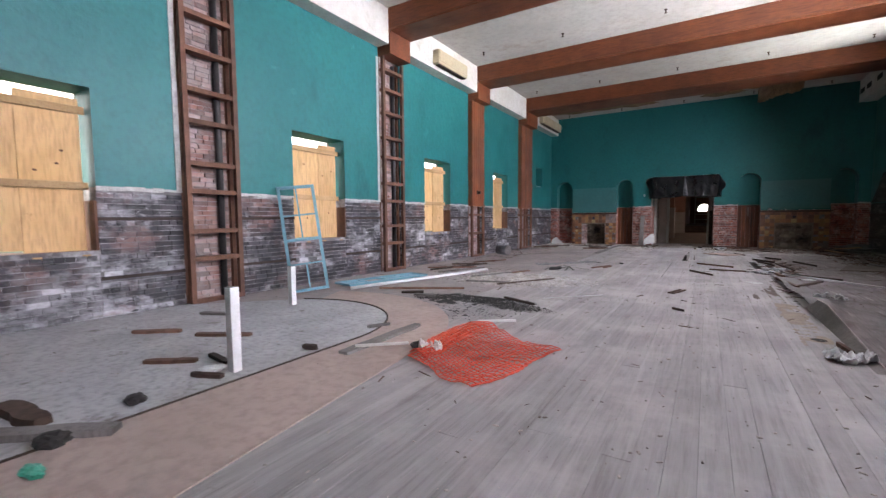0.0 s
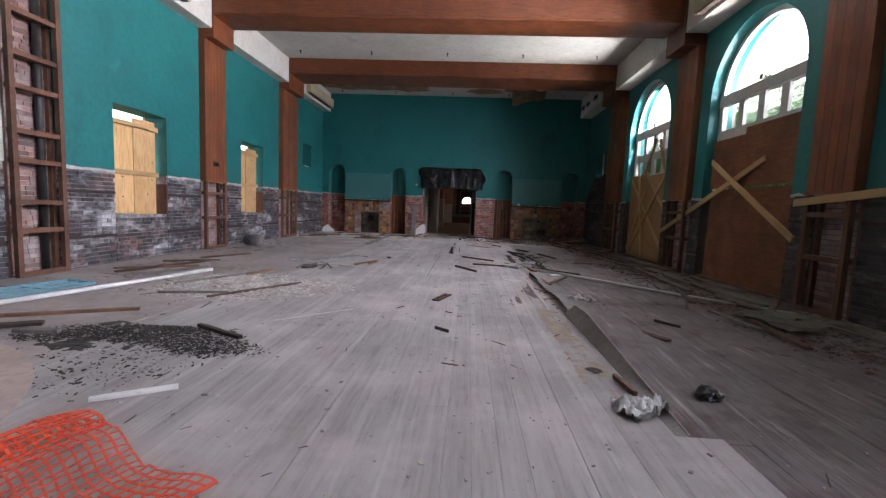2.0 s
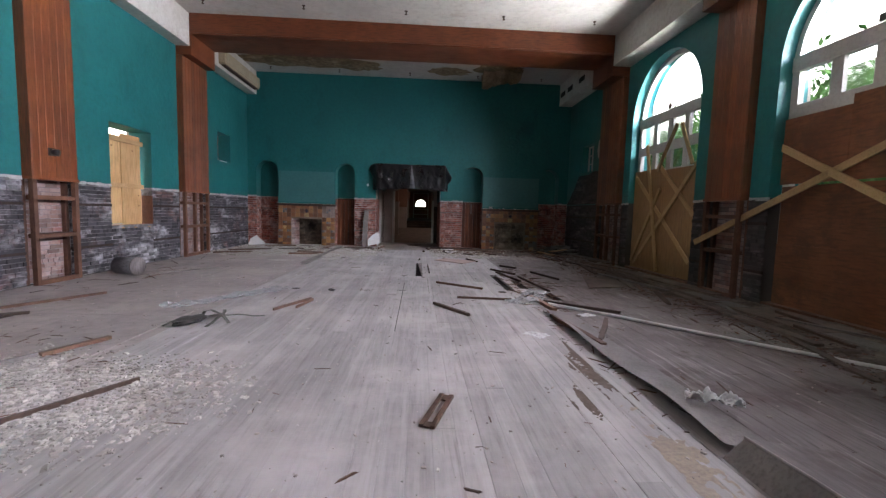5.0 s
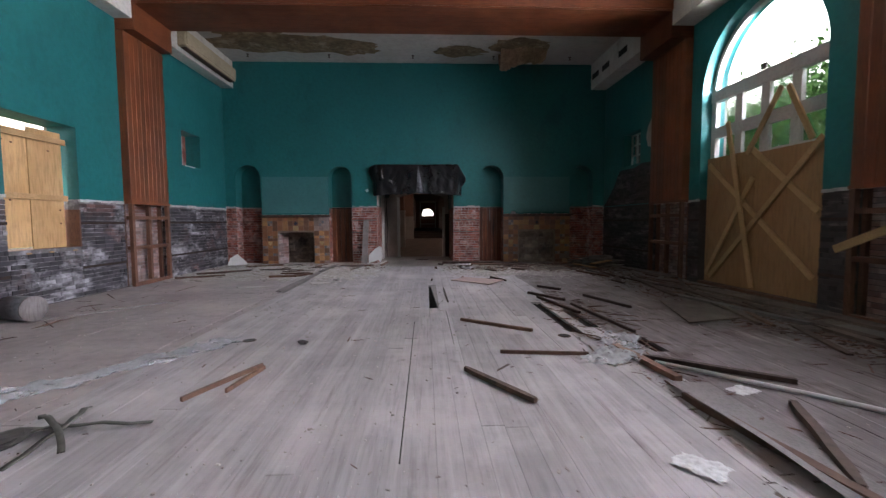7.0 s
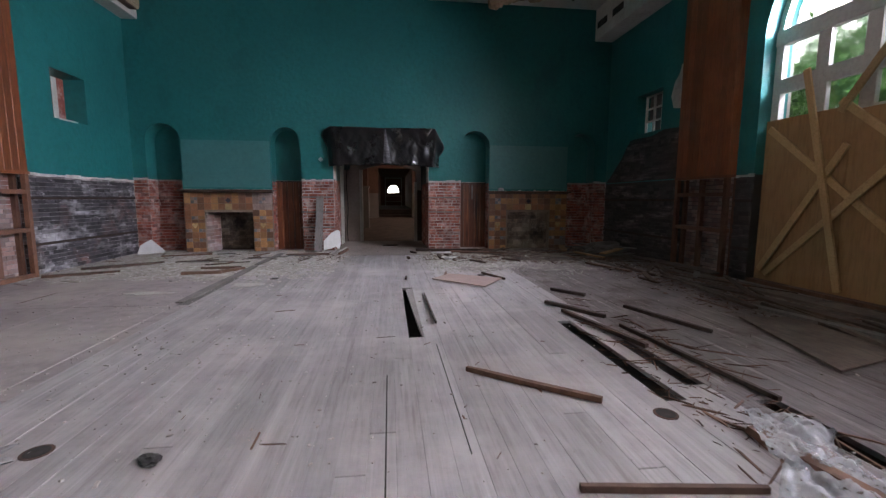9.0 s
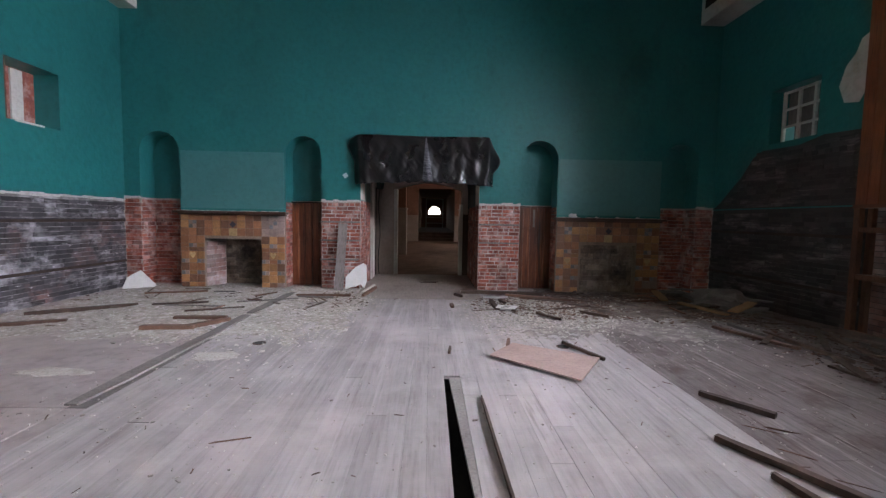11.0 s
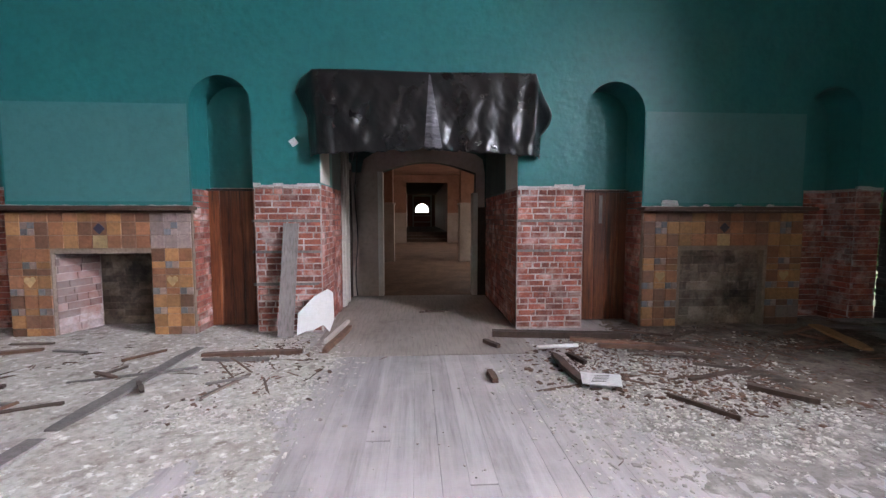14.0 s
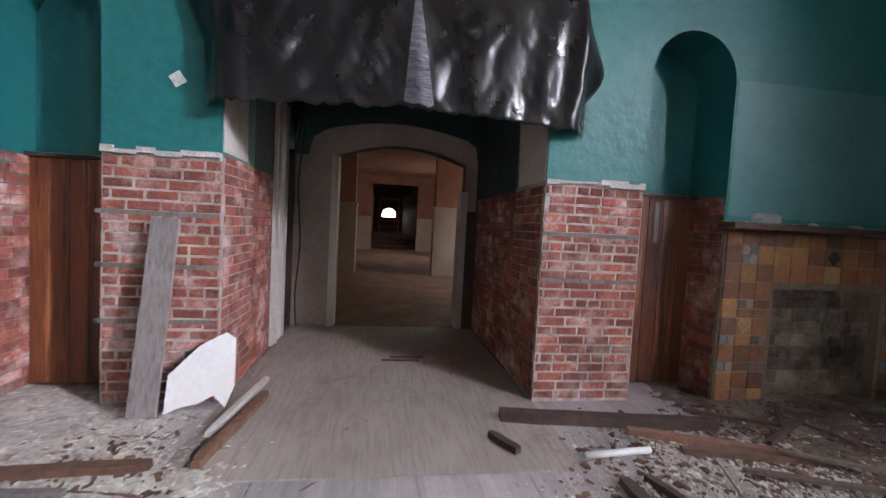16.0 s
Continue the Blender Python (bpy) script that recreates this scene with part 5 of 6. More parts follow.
# black sheet over the passage
def drape_pt(u, v):
    e = abs(2 * u - 1)
    x = -1.56 + 2.66 * u
    amp = 0.002 + 0.022 * e ** 3
    fold = amp * math.sin(u * 62 + 2 * math.sin(v * 2 + u * 5)) + 0.022 * noise.noise(Vector((u * 7 + v * 1.5, v * 1.2, 1))) + 0.03 * noise.noise(Vector((u * 11 - v * 2, v * 1.6, 4))) + 0.03 * abs(noise.noise(Vector((u * 15 + v * 2.5, v * 2.2, 9)))) + 0.012 * abs(noise.noise(Vector((u * 26 - v * 6, v * 5, 3))))
    fold += 0.03 * math.exp(-((u - 0.515 - 0.01 * v) / 0.02) ** 2) * v
    bottom = 2.0 + 0.06 * (1 - e) + 0.035 * noise.noise(Vector((u * 24, 0, 2))) + 0.02 * noise.noise(Vector((u * 70, 0, 5))) - 0.03 * max(0, u - 0.8)
    ztop = 2.89 + 0.006 * math.sin(u * 9)
    z = ztop + (bottom - ztop) * v
    out = 0.2 + fold * min(1, v * 2.5 + 0.1)
    if u < 0.045:
        out *= 0.1 + 0.9 * u / 0.045
        z -= 0.06 * (1 - u / 0.045) * (1 - v)
        x -= 0.11 * (1 - u / 0.045) * max(0.0, 1 - abs(v - 0.15) * 3)
    if u > 0.955:
        q = (u - 0.955) / 0.045
        out *= 1 - 0.85 * q
        x += 0.12 * q * math.sin(math.pi * min(1, v * 1.6))
        z -= 0.2 * q * (1 - v)
    x += (0.05 - 0.07 * u) * v
    return (x, BACK - max(0.012, out), z)


dg = Geo().grid(drape_pt, 150, 34)
dg.grid(lambda u, v: (-1.44 + 2.42 * u, BACK - 0.006 - v * 0.195, 2.915 - 0.022 * v + 0.006 * math.sin(u * 9)), 20, 2)
drape = solid("plastic_sheet", dg, BLACK_SHEET, "glossy black polythene sheet hung over the passage", "sheet", smooth=True)
sm = drape.modifiers.new("thickness", "SOLIDIFY")
sm.thickness = 0.003
part("sheet_batten", Geo().box(-1.42, 0.96, BACK - 0.19, BACK - 0.004, 2.85, 2.885), DARK_BOARD, drape, "dark batten holding the sheet")
tape = part("tape_seam", Geo().grid(lambda u, v: (lambda p: (p[0], p[1] - 0.008, p[2]))(drape_pt(0.515 + (u - 0.5) * (0.006 + 0.07 * v) + 0.01 * v, 0.03 + 0.94 * v)), 6, 20), mat("grey_tape", (0.1, 0.1, 0.115), (0.15, 0.15, 0.17), 0.3, 6, (1, 1, 4), 5, bump=0.8, depth=0.04), drape, "shiny grey taped seam", True)

# orange safety net
def net_z(u, v):
    e = max(0.0, 0.12 - v) / 0.12
    return 0.012 + 0.01 * abs(noise.noise(Vector((u * 4, v * 4, 2)))) + 0.03 * abs(noise.noise(Vector((u * 5, v * 5, 5)))) + 0.02 * abs(noise.noise(Vector((u * 13, v * 13, 5)))) + 0.03 * max(0, v - 0.78) / 0.22 * (0.5 + 0.5 * math.sin(u * 9)) + 0.03 * max(0, 0.12 - u) / 0.12


def net_pt(u, v):
    a, b, c, d = (-1.52, 3.12), (-0.78, 2.84), (-0.44, 3.95), (-1.42, 4.36)
    x = (a[0] * (1 - u) + b[0] * u) * (1 - v) + (d[0] * (1 - u) + c[0] * u) * v + 0.05 * math.sin(v * 6) - 0.12 * (1 - u) * math.sin(math.pi * v)
    y = (a[1] * (1 - u) + b[1] * u) * (1 - v) + (d[1] * (1 - u) + c[1] * u) * v + 0.05 * math.sin(u * 7)
    return Vector((x, y, net_z(u, v)))


ng = Geo()
def ribbon(g, f, w, n, side):
    pts = [Vector(f(k / n)) for k in range(n + 1)]
    base = len(g.v)
    for i, p in enumerate(pts):
        d = (pts[min(i + 1, n)] - pts[max(i - 1, 0)])
        s = Vector((-d.y, d.x, 0)).normalized() * w / 2
        g.v += [tuple(p - s), tuple(p + s)]
    g.f += [(base + 2 * i, base + 2 * i + 2, base + 2 * i + 3, base + 2 * i + 1) for i in range(n)]


NU, NV = 20, 28
for k in range(NU + 1):
    ribbon(ng, lambda q, k=k: net_pt(k / NU + 0.003 * math.sin(q * 90 + k * 3), q), 0.009 if 0 < k < NU else 0.03, 60, 0)
for k in range(NV + 1):
    ribbon(ng, lambda q, k=k: net_pt(q, k / NV), 0.01, 40, 0)
# the far and left edges are folded back over the net
fold = Geo()
lift = lambda p, k: p + Vector((-0.03, 0.01, 0.014 + 0.045 * math.sin(math.pi * k)))
for k in range(8):
    ribbon(fold, lambda q, k=k: lift(net_pt(0.23 * k / 7 + 0.015 * math.sin(q * 14), 0.04 + q * 0.95), k / 7), 0.018, 60, 0)
for k in range(27):
    ribbon(fold, lambda q, k=k: lift(net_pt(0.23 * q + 0.015 * math.sin(k / 27 * 14), 0.04 + 0.95 * k / 26), q), 0.016, 12, 0)
net = solid("safety_net", ng, ORANGE, "orange plastic safety net lying crumpled and half folded", "safety net")
sm = net.modifiers.new("thickness", "SOLIDIFY")
sm.thickness = 0.004
folded = part("folded_edge", fold, ORANGE, net, "folded doubled edge of the net")
sm = folded.modifiers.new("thickness", "SOLIDIFY")
sm.thickness = 0.004
thin_sheet("rag", -1.44, 3.34, 0.2, 0.09, 30, PAPER, "crumpled white plastic rag on an orange net", "rag", 3, 0.1, 0.05)
crumple("plastic_scrap", (-1.66, 3.45, 0.01), 0.1, 0.06, 0.05, LITTER, "dark crumpled plastic scrap beside an orange net", "scrap", 13)

# posts, sashes, pipes near the start
def post(x, y, h, w):
    t = thing("white_post", "white square plastic post standing on end", "post", "white posts", at=(x, y, 0.006))
    part("shaft", Geo().box(-w / 2, w / 2, -w / 2, w / 2, 0, h), PVC, t, bevel=0.006)
    part("end_cap", Geo().box(-w / 2 + 0.006, w / 2 - 0.006, -w / 2 + 0.006, w / 2 - 0.006, h, h + 0.003), GREY_BOARD, t, "open dark end")


post(-2.56, 2.19, 0.68, 0.078)
post(-4.38, 4.21, 0.55, 0.08)


def sash(m, w, h, label):
    t = thing("window_sash", label, "window sash", "blue sashes")
    t.matrix_world = m
    for x in (-w / 2, w / 2 - 0.05):
        part("stile", Geo().box(x, x + 0.05, -0.02, 0.02, 0, h), BLUE, t, bevel=0.004)
    for z in (0, h * 0.47, h - 0.05):
        part("rail", Geo().box(-w / 2 + 0.05, w / 2 - 0.05, -0.02, 0.02, z, z + 0.05), BLUE, t, bevel=0.004)
    for z in (h * 0.25, h * 0.71):
        part("glazing_bar", Geo().box(-w / 2 + 0.05, w / 2 - 0.05, -0.012, 0.012, z, z + 0.025), BLUE, t)
    for z0, z1 in ((0.05, h * 0.25), (h * 0.47 + 0.05, h * 0.71), (h * 0.71 + 0.025, h - 0.05)):
        part("glazing_bar", Geo().box(-0.013, 0.013, -0.012, 0.012, z0, z1), BLUE, t)
    return t


sash(pose(-5.05, 5.12, 0.012, -13, 0, 52) @ pose(0, 0, 0, 0, -6, 0), 0.62, 1.85, "pale blue wooden window sash without glass, leaning")
sash(pose(-5.05, 5.85, 0.028, -90, 0, -12), 0.5, 1.95, "pale blue wooden window sash lying flat on the floor")
pipe = solid("white_pipe", Geo().tube([(-4.53, 5.55, 0.04), (-4.1, 7.5, 0.03), (-3.72, 9.2, 0.03)], 0.027, 10), PVC, "long white plastic pipe lying on the floor", "pipe", smooth=True)
solid("white_pipe", Geo().tube([(-1.43, 6.4, 0.014), (-1.05, 6.8, 0.013), (-0.73, 7.12, 0.013)], 0.0045, 8), PVC, "thin white plastic rod on the floor", "pipe", smooth=True)
solid("white_hose", Geo().tube([(1.97, 11.28, 0.03), (2.7, 10.55, 0.025), (3.5, 9.6, 0.022), (4.2, 8.85, 0.022), (4.9, 8.14, 0.022)], 0.018, 8), PVC, "long thin white conduit lying across floorboards", "conduit", smooth=True)
solid("white_pipe", Geo().tube([(0.86, 19.66, 0.03), (1.29, 19.7, 0.03)], 0.02, 8), PVC, "short white plastic pipe on rubble", "pipe", smooth=True)
lumber((-1.62, 4.62), (-1.25, 4.87), 0.05, 0.02, PVC, "white_strip", "white plastic strip on the floor", "strip")
lumber((-2.11, 2.93), (-2.12, 4.12), 0.13, 0.025, GREY_BOARD, "plank", "weathered grey plank on a pinkish floor band", "plank", 0.01)
lumber((-2.11, 3.09), (-1.74, 3.42), 0.035, 0.02, PAINT_WHITE, "stick", "pale stick lying across a grey plank", "stick", 0.036)
lumber((-2.85, 0.75), (-2.22, 1.26), 0.12, 0.04, GREY_BOARD, "plank", "weathered grey plank on dirty screed", "plank", 0.007)
lumber((-3.2, 1.0), (-2.68, 1.06), 0.14, 0.05, DARK_BOARD, "plank", "dark damp plank on dirty screed", "plank", 0.007)
crumple("debris_clump", (-2.57, 1.49, 0.007), 0.07, 0.06, 0.07, LITTER, "black crumpled clump on dirty screed", "debris", 21)
crumple("debris_clump", (-2.5, 2.9, 0.007), 0.1, 0.05, 0.05, DARK_BOARD, "dark crumpled clump on dirty screed", "debris", 22)
crumple("debris_clump", (-2.33, 1.0, 0.007), 0.08, 0.07, 0.09, LITTER, "black crumpled clump on dirty screed", "debris", 23)
crumple("green_scrap", (-2.08, 0.86, 0.007), 0.09, 0.04, 0.04, mat("mint_plastic", (0.1, 0.55, 0.38), rough=0.4), "mint green plastic scrap", "scrap", 24)
crumple("plaster_lump", (-2.72, 2.1, 0.007), 0.11, 0.07, 0.05, PAPER, "white plaster lump beside a white post", "plaster", 25)
for p, q, w in (((-3.4, 1.9), (-3.05, 2.15), 0.08), ((-3.9, 2.6), (-3.4, 2.9), 0.09), ((-4.6, 2.3), (-4.2, 2.6), 0.09), ((-2.75, 1.95), (-2.5, 2.05), 0.06), ((-3.1, 2.3), (-2.75, 2.25), 0.06), ((-4.9, 3.2), (-4.4, 3.4), 0.08), ((-2.55, 3.75), (-2.42, 3.98), 0.05)):
    lumber(p, q, w, 0.03, rng.choice([DARK_BOARD, GREY_BOARD, RED_BOARD]), "timber_offcut", "short broken timber offcut on dirty screed", "timber", 0.007)
lumber((-1.95, 6.15), (-1.39, 5.87), 0.05, 0.03, DARK_BOARD, "timber_offcut", "rotten brown timber among black litter")
lumber((-4.2, 5.9), (-2.9, 6.6), 0.06, 0.03, RED_BOARD, label="brown lath on the floor")
lumber((-3.6, 5.75), (-3.3, 5.95), 0.12, 0.03, DARK_BOARD)
lumber((-3.3, 5.7), (-2.95, 5.75), 0.09, 0.03, GREY_BOARD, label="short grey board on the floor")
for k, (p, q, w) in enumerate((((-4.9, 8.6), (-4.4, 10.3), 0.08), ((-5.2, 8.9), (-4.2, 9.6), 0.06), ((-4.5, 8.3), (-4.0, 9.6), 0.07), ((-5.1, 9.9), (-4.3, 10.4), 0.06), ((-4.8, 10.6), (-4.3, 11.6), 0.05), ((-3.5, 8.0), (-2.9, 9.3), 0.022), ((-2.6, 7.3), (-1.9, 8.5), 0.03), ((-3.0, 9.0), (-2.8, 9.5), 0.06), ((-3.3, 7.4), (-2.5, 7.6), 0.04))):
    lumber(p, q, w, 0.03, (DARK_BOARD, RED_BOARD, GREY_BOARD)[k % 3], "lath", "broken brown lath lying by the wall", "lath")

# centre and right of the walk
for p, q, w, m in (((0.44, 13.0), (1.19, 12.42), 0.045, RED_BOARD), ((0.33, 11.23), (0.75, 10.57), 0.05, DARK_BOARD), ((0.7, 11.67), (1.5, 11.56), 0.03, RED_BOARD),
                   ((0.27, 6.53), (0.41, 6.42), 0.02, DARK_BOARD), ((0.33, 15.5), (0.345, 14.2), 0.018, DARK_BOARD), ((2.34, 6.8), (2.53, 6.47), 0.09, DARK_BOARD), ((2.77, 7.34), (2.95, 7.1), 0.02, DARK_BOARD), ((1.7, 5.51), (1.74, 5.2), 0.04, RED_BOARD),
                   ((-1.69, 10.72), (-1.4, 11.42), 0.03, RED_BOARD), ((-1.45, 10.86), (-1.36, 11.36), 0.026, RED_BOARD), ((1.76, 14.9), (2.15, 14.2), 0.06, DARK_BOARD), ((1.8, 14.5), (2.05, 13.3), 0.05, DARK_BOARD),
                   ((1.82, 12.0), (1.95, 10.9), 0.08, RED_BOARD), ((1.9, 11.5), (2.8, 10.8), 0.06, DARK_BOARD), ((2.45, 10.44), (1.98, 9.55), 0.06, DARK_BOARD), ((1.95, 9.4), (1.8, 10.6), 0.07, RED_BOARD), ((2.15, 13.9), (2.3, 12.3), 0.035, DARK_BOARD),
                   ((1.42, 16.99), (1.66, 16.41), 0.035, DARK_BOARD), ((0.83, 17.08), (0.77, 16.8), 0.04, RED_BOARD), ((0.15, 16.76), (0.13, 16.58), 0.03, DARK_BOARD), ((2.1, 15.6), (2.4, 15.2), 0.06, DARK_BOARD), ((2.6, 14.6), (2.9, 13.6), 0.05, DARK_BOARD),
                   ((0.95, 19.42), (0.96, 18.76), 0.08, DARK_BOARD), ((0.27, 19.05), (0.28, 18.83), 0.06, RED_BOARD), ((0.37, 19.95), (0.49, 19.74), 0.06, DARK_BOARD), ((1.1, 19.45), (1.17, 19.2), 0.05, DARK_BOARD), ((1.5, 19.7), (2.5, 19.5), 0.06, RED_BOARD), ((1.3, 19.95), (2.2, 19.6), 0.07, RED_BOARD),
                   ((-2.36, 19.62), (-1.45, 19.7), 0.08, RED_BOARD), ((-2.3, 19.5), (-1.7, 19.48), 0.05, GREY_BOARD), ((-1.24, 19.68), (-1.13, 20.6), 0.07, RED_BOARD), ((-1.3, 20.0), (-1.2, 20.9), 0.05, PAINT_WHITE), ((-3.02, 17.42), (-2.67, 17.86), 0.1, RED_BOARD), ((-3.5, 17.4), (-2.9, 17.45), 0.1, RED_BOARD), ((-3.4, 17.9), (-2.75, 17.95), 0.09, RED_BOARD),
                   ((-4.2, 18.7), (-3.5, 18.95), 0.06, DARK_BOARD), ((-4.9, 19.6), (-4.0, 19.9), 0.07, RED_BOARD), ((-5.4, 18.0), (-4.4, 18.7), 0.1, DARK_BOARD), ((-3.5, 18.3), (-2.8, 18.6), 0.05, DARK_BOARD), ((-5.5, 17.3), (-4.6, 17.7), 0.08, RED_BOARD), ((2.2, 18.6), (2.5, 18.3), 0.06, DARK_BOARD), ((1.5, 18.5), (1.75, 18.1), 0.03, DARK_BOARD)):
    lumber(p, q, w, 0.025 + 0.2 * w, m)
lumber((-2.57, 15.3), (-2.55, 18.1), 0.14, 0.014, GREY_BOARD, "floor_strip", "long grey floor strip under plaster dust", "floor strip", 0.022)
lumber((-2.56, 18.2), (-2.5, 19.85), 0.13, 0.014, GREY_BOARD, "floor_strip", "long grey floor strip under plaster dust", "floor strip", 0.026)
lumber((0.5, 20.18), (1.98, 19.98), 0.11, 0.065, DARK_BOARD, "timber_beam", "heavy dark timber along a brick pier", "timber")
br = thing("steel_bracket", "rusted slotted steel bracket lying on floorboards", "bracket", at=(0.17, 7.82, 0.004))
br.rotation_euler = (0, 0, radians(71))
part("side_rail", Geo().box(0, 0.46, -0.05, -0.02, 0, 0.02), RUST, br)
part("side_rail", Geo().box(0, 0.46, 0.02, 0.05, 0, 0.02), RUST, br)
part("cross_plate", Geo().box(0, 0.06, -0.019, 0.019, 0, 0.012), RUST, br)
part("cross_plate", Geo().box(0.38, 0.46, -0.019, 0.019, 0, 0.012), RUST, br)
def buckle(u, v):
    h = 0.15 * min(1, v * 1.25) * (1 - 0.25 * max(0, v - 0.8) / 0.2)
    return (1.85 + 0.04 * v + 0.92 * u, 4.7 + 2.8 * v, 0.001 + h * (1 - u) ** 1.3)


bk = Geo().grid(buckle, 14, 30)
bk.grid(lambda u, v: (1.89 + 0.92 * u, 7.5, -0.03 + (buckle(u, 1)[2] + 0.03) * v), 14, 1)
raised = solid("buckled_floor", bk, PLANK_WORN, "floor section lifted along a broken edge", "floor section")
part("lifted_edge", Geo().grid(lambda u, v: (1.77 + (0.08 + 0.04 * v) * u, 4.7 + 2.8 * v, 0.001 + buckle(0, v)[2] * u), 2, 30), GREY_BOARD, raised, "plain dark grey edge board")
part("edge_bead", Geo().tube([(1.847 + 0.04 * k / 14, 4.7 + 2.8 * k / 14, buckle(0, k / 14)[2] + 0.003) for k in range(15)], 0.009, 6), SHEET, raised, "pale worn top edge")
solid("curled_sheet", Geo().grid(lambda u, v: (1.8 + 0.33 * u + 0.02 * math.sin(v * 7), 7.55 + 3.3 * v, 0.012 + 0.05 * (1 - u) ** 2 * (1 + 0.4 * math.sin(v * 11))), 8, 40), GREY_BOARD, "curled grey floor covering beside a gap", "floor covering", smooth=True)
solid("loose_board", Geo().prism([(0.1, 15.95), (0.196, 15.95), (0.196, 13.85), (0.182, 13.8), (0.15, 14.6)], -0.028, -0.001), GREY_BOARD, "narrow loose floorboard in a gap", "board")
thin_sheet("plastic_bag", 1.68, 4.96, 0.3, 0.2, 25, PAPER, "crumpled white plastic bag on floorboards", "bag", 5, 0.12)
thin_sheet("plastic_bag", 2.12, 8.05, 0.34, 0.1, -20, PAPER, "crumpled white plastic bag on a floor edge", "bag", 6, 0.1, 0.06)
crumple("black_bag", (2.23, 5.22, 0.004), 0.085, 0.08, 0.1, BLACK_SHEET, "crumpled black plastic ball on floorboards", "bag", 7)
thin_sheet("plastic_bag", 1.7, 11.45, 0.6, 0.36, 40, FILM, "torn milky plastic bag on broken boards", "bag", 8, 0.07, 0.02)
thin_sheet("paper_sheet", 1.38, 9.78, 0.24, 0.17, 130, PAPER, "dirty white paper on floorboards", "paper", 9, 0.02)
thin_sheet("paper_sheet", 2.3, 10.7, 0.2, 0.14, 20, PAPER, "dirty white paper on floorboards", "paper", 10, 0.02)
thin_sheet("plastic_sheet_scrap", 1.93, 11.85, 0.5, 0.34, 60, FILM, "milky plastic scrap over broken boards", "plastic scrap", 11, 0.07, 0.05)
film = solid("plastic_film", Geo().grid(lambda u, v: (-3.0 + 1.0 * u + 0.12 * math.sin(v * 7) + 0.1 * noise.noise(Vector((u * 12, v * 3, 8))), 10.75 + 1.45 * u + (0.3 * v - 0.1) * (0.6 + 1.2 * noise.noise(Vector((u * 8, 0, 5)))), 0.008 + 0.06 * abs(noise.noise(Vector((u * 9, v * 5, 3)))) + 0.03 * abs(noise.noise(Vector((u * 25, v * 14, 3))))), 40, 14), FILM, "crumpled milky plastic film on the floor", "plastic film", smooth=True)
OLIVE = mat("olive_webbing", (0.1, 0.097, 0.078), (0.06, 0.058, 0.048), 0.8, 5, bump=0.2)
sg = Geo()
for (ax, ay), (bx, by), up in (((-2.5, 10.16), (-1.72, 10.42), 0.03), ((-2.22, 10.66), (-2.08, 9.92), 0.05), ((-2.42, 10.5), (-1.98, 10.08), 0.07), ((-2.62, 9.95), (-2.2, 10.4), 0.04)):
    ribbon(sg, lambda q, ax=ax, ay=ay, bx=bx, by=by, up=up: (ax + (bx - ax) * q + 0.04 * math.sin(q * 5 + ax * 9), ay + (by - ay) * q + 0.03 * math.sin(q * 4), 0.012 + up * math.sin(math.pi * q) + 0.012 * math.sin(q * 11) ** 2), 0.034, 14, 0)
strap = solid("webbing_strap", sg, OLIVE, "tangled olive webbing straps on the floor", "strap", smooth=True)
sm = strap.modifiers.new("thickness", "SOLIDIFY")
sm.thickness = 0.006
crumple("debris_clump", (-2.38, 10.1, 0.004), 0.2, 0.1, 0.08, LITTER, "black tangled debris beside plastic film", "debris", 31)
crumple("debris_clump", (-1.25, 12.1, 0.004), 0.06, 0.04, 0.04, LITTER, "small black lump on the floor", "debris", 32)
bucket = thing("paint_bucket", "grey metal bucket lying on its side by the wall", "bucket", at=(-5.15, 13.35, 0.165))
part("body", Geo().tube([(-0.2, 0.05, 0), (0.2, -0.05, 0)], 0.15, 20, 0.16), mat("dull_zinc", (0.25, 0.25, 0.26), rough=0.5, metal=0.6), bucket, smooth=True)
part("base_rim", Geo().tube([(0.195, -0.05, 0), (0.215, -0.055, 0)], 0.163, 20), GREY_BOARD, bucket, "pale lid", smooth=True)
lumber((-4.9, 13.3), (-3.9, 14.6), 0.03, 0.015, GREY_BOARD, "timber_strip", "thin grey strip along the floor", "strip")

# boards and sheets along the east wall
solid("plywood_board", Geo().prism([(3.54, 14.0), (4.28, 13.9), (4.2, 12.9), (3.12, 12.62)], 0.02, 0.036).prism([(3.6, 13.8), (3.7, 13.8), (3.6, 12.8), (3.5, 12.8)], 0.0, 0.02), DAMP_PLY, "warped dark plywood board on the floor", "plywood")
solid("plywood_board", Geo().cham(4.6, 5.3, 9.9, 11.2, 0.02, 0.04, 0.003).box(4.7, 5.2, 10.0, 10.1, 0, 0.02), DAMP_PLY, "dark plywood board lying below the arched window", "plywood")
for k, (p, q, w) in enumerate((((4.9, 8.6), (4.75, 12.4), 0.3), ((5.15, 12.2), (4.9, 16.4), 0.34), ((4.55, 11.8), (4.5, 15.6), 0.16), ((4.2, 9.4), (4.4, 12.2), 0.14), ((4.4, 12.4), (4.0, 14.4), 0.12), ((5.2, 16.3), (5.0, 18.2), 0.3), ((3.9, 14.2), (4.3, 16.4), 0.1), ((4.6, 7.2), (4.3, 8.8), 0.1))):
    lumber(p, q, w, 0.03, (GREY_BOARD, DAMP_PLY, DARK_BOARD, DAMP_PLY)[k % 4], "floor_plank", "loose dusty plank along the window wall", "plank", 0.005 + 0.008 * k)
rubble_rng = random.Random(91)
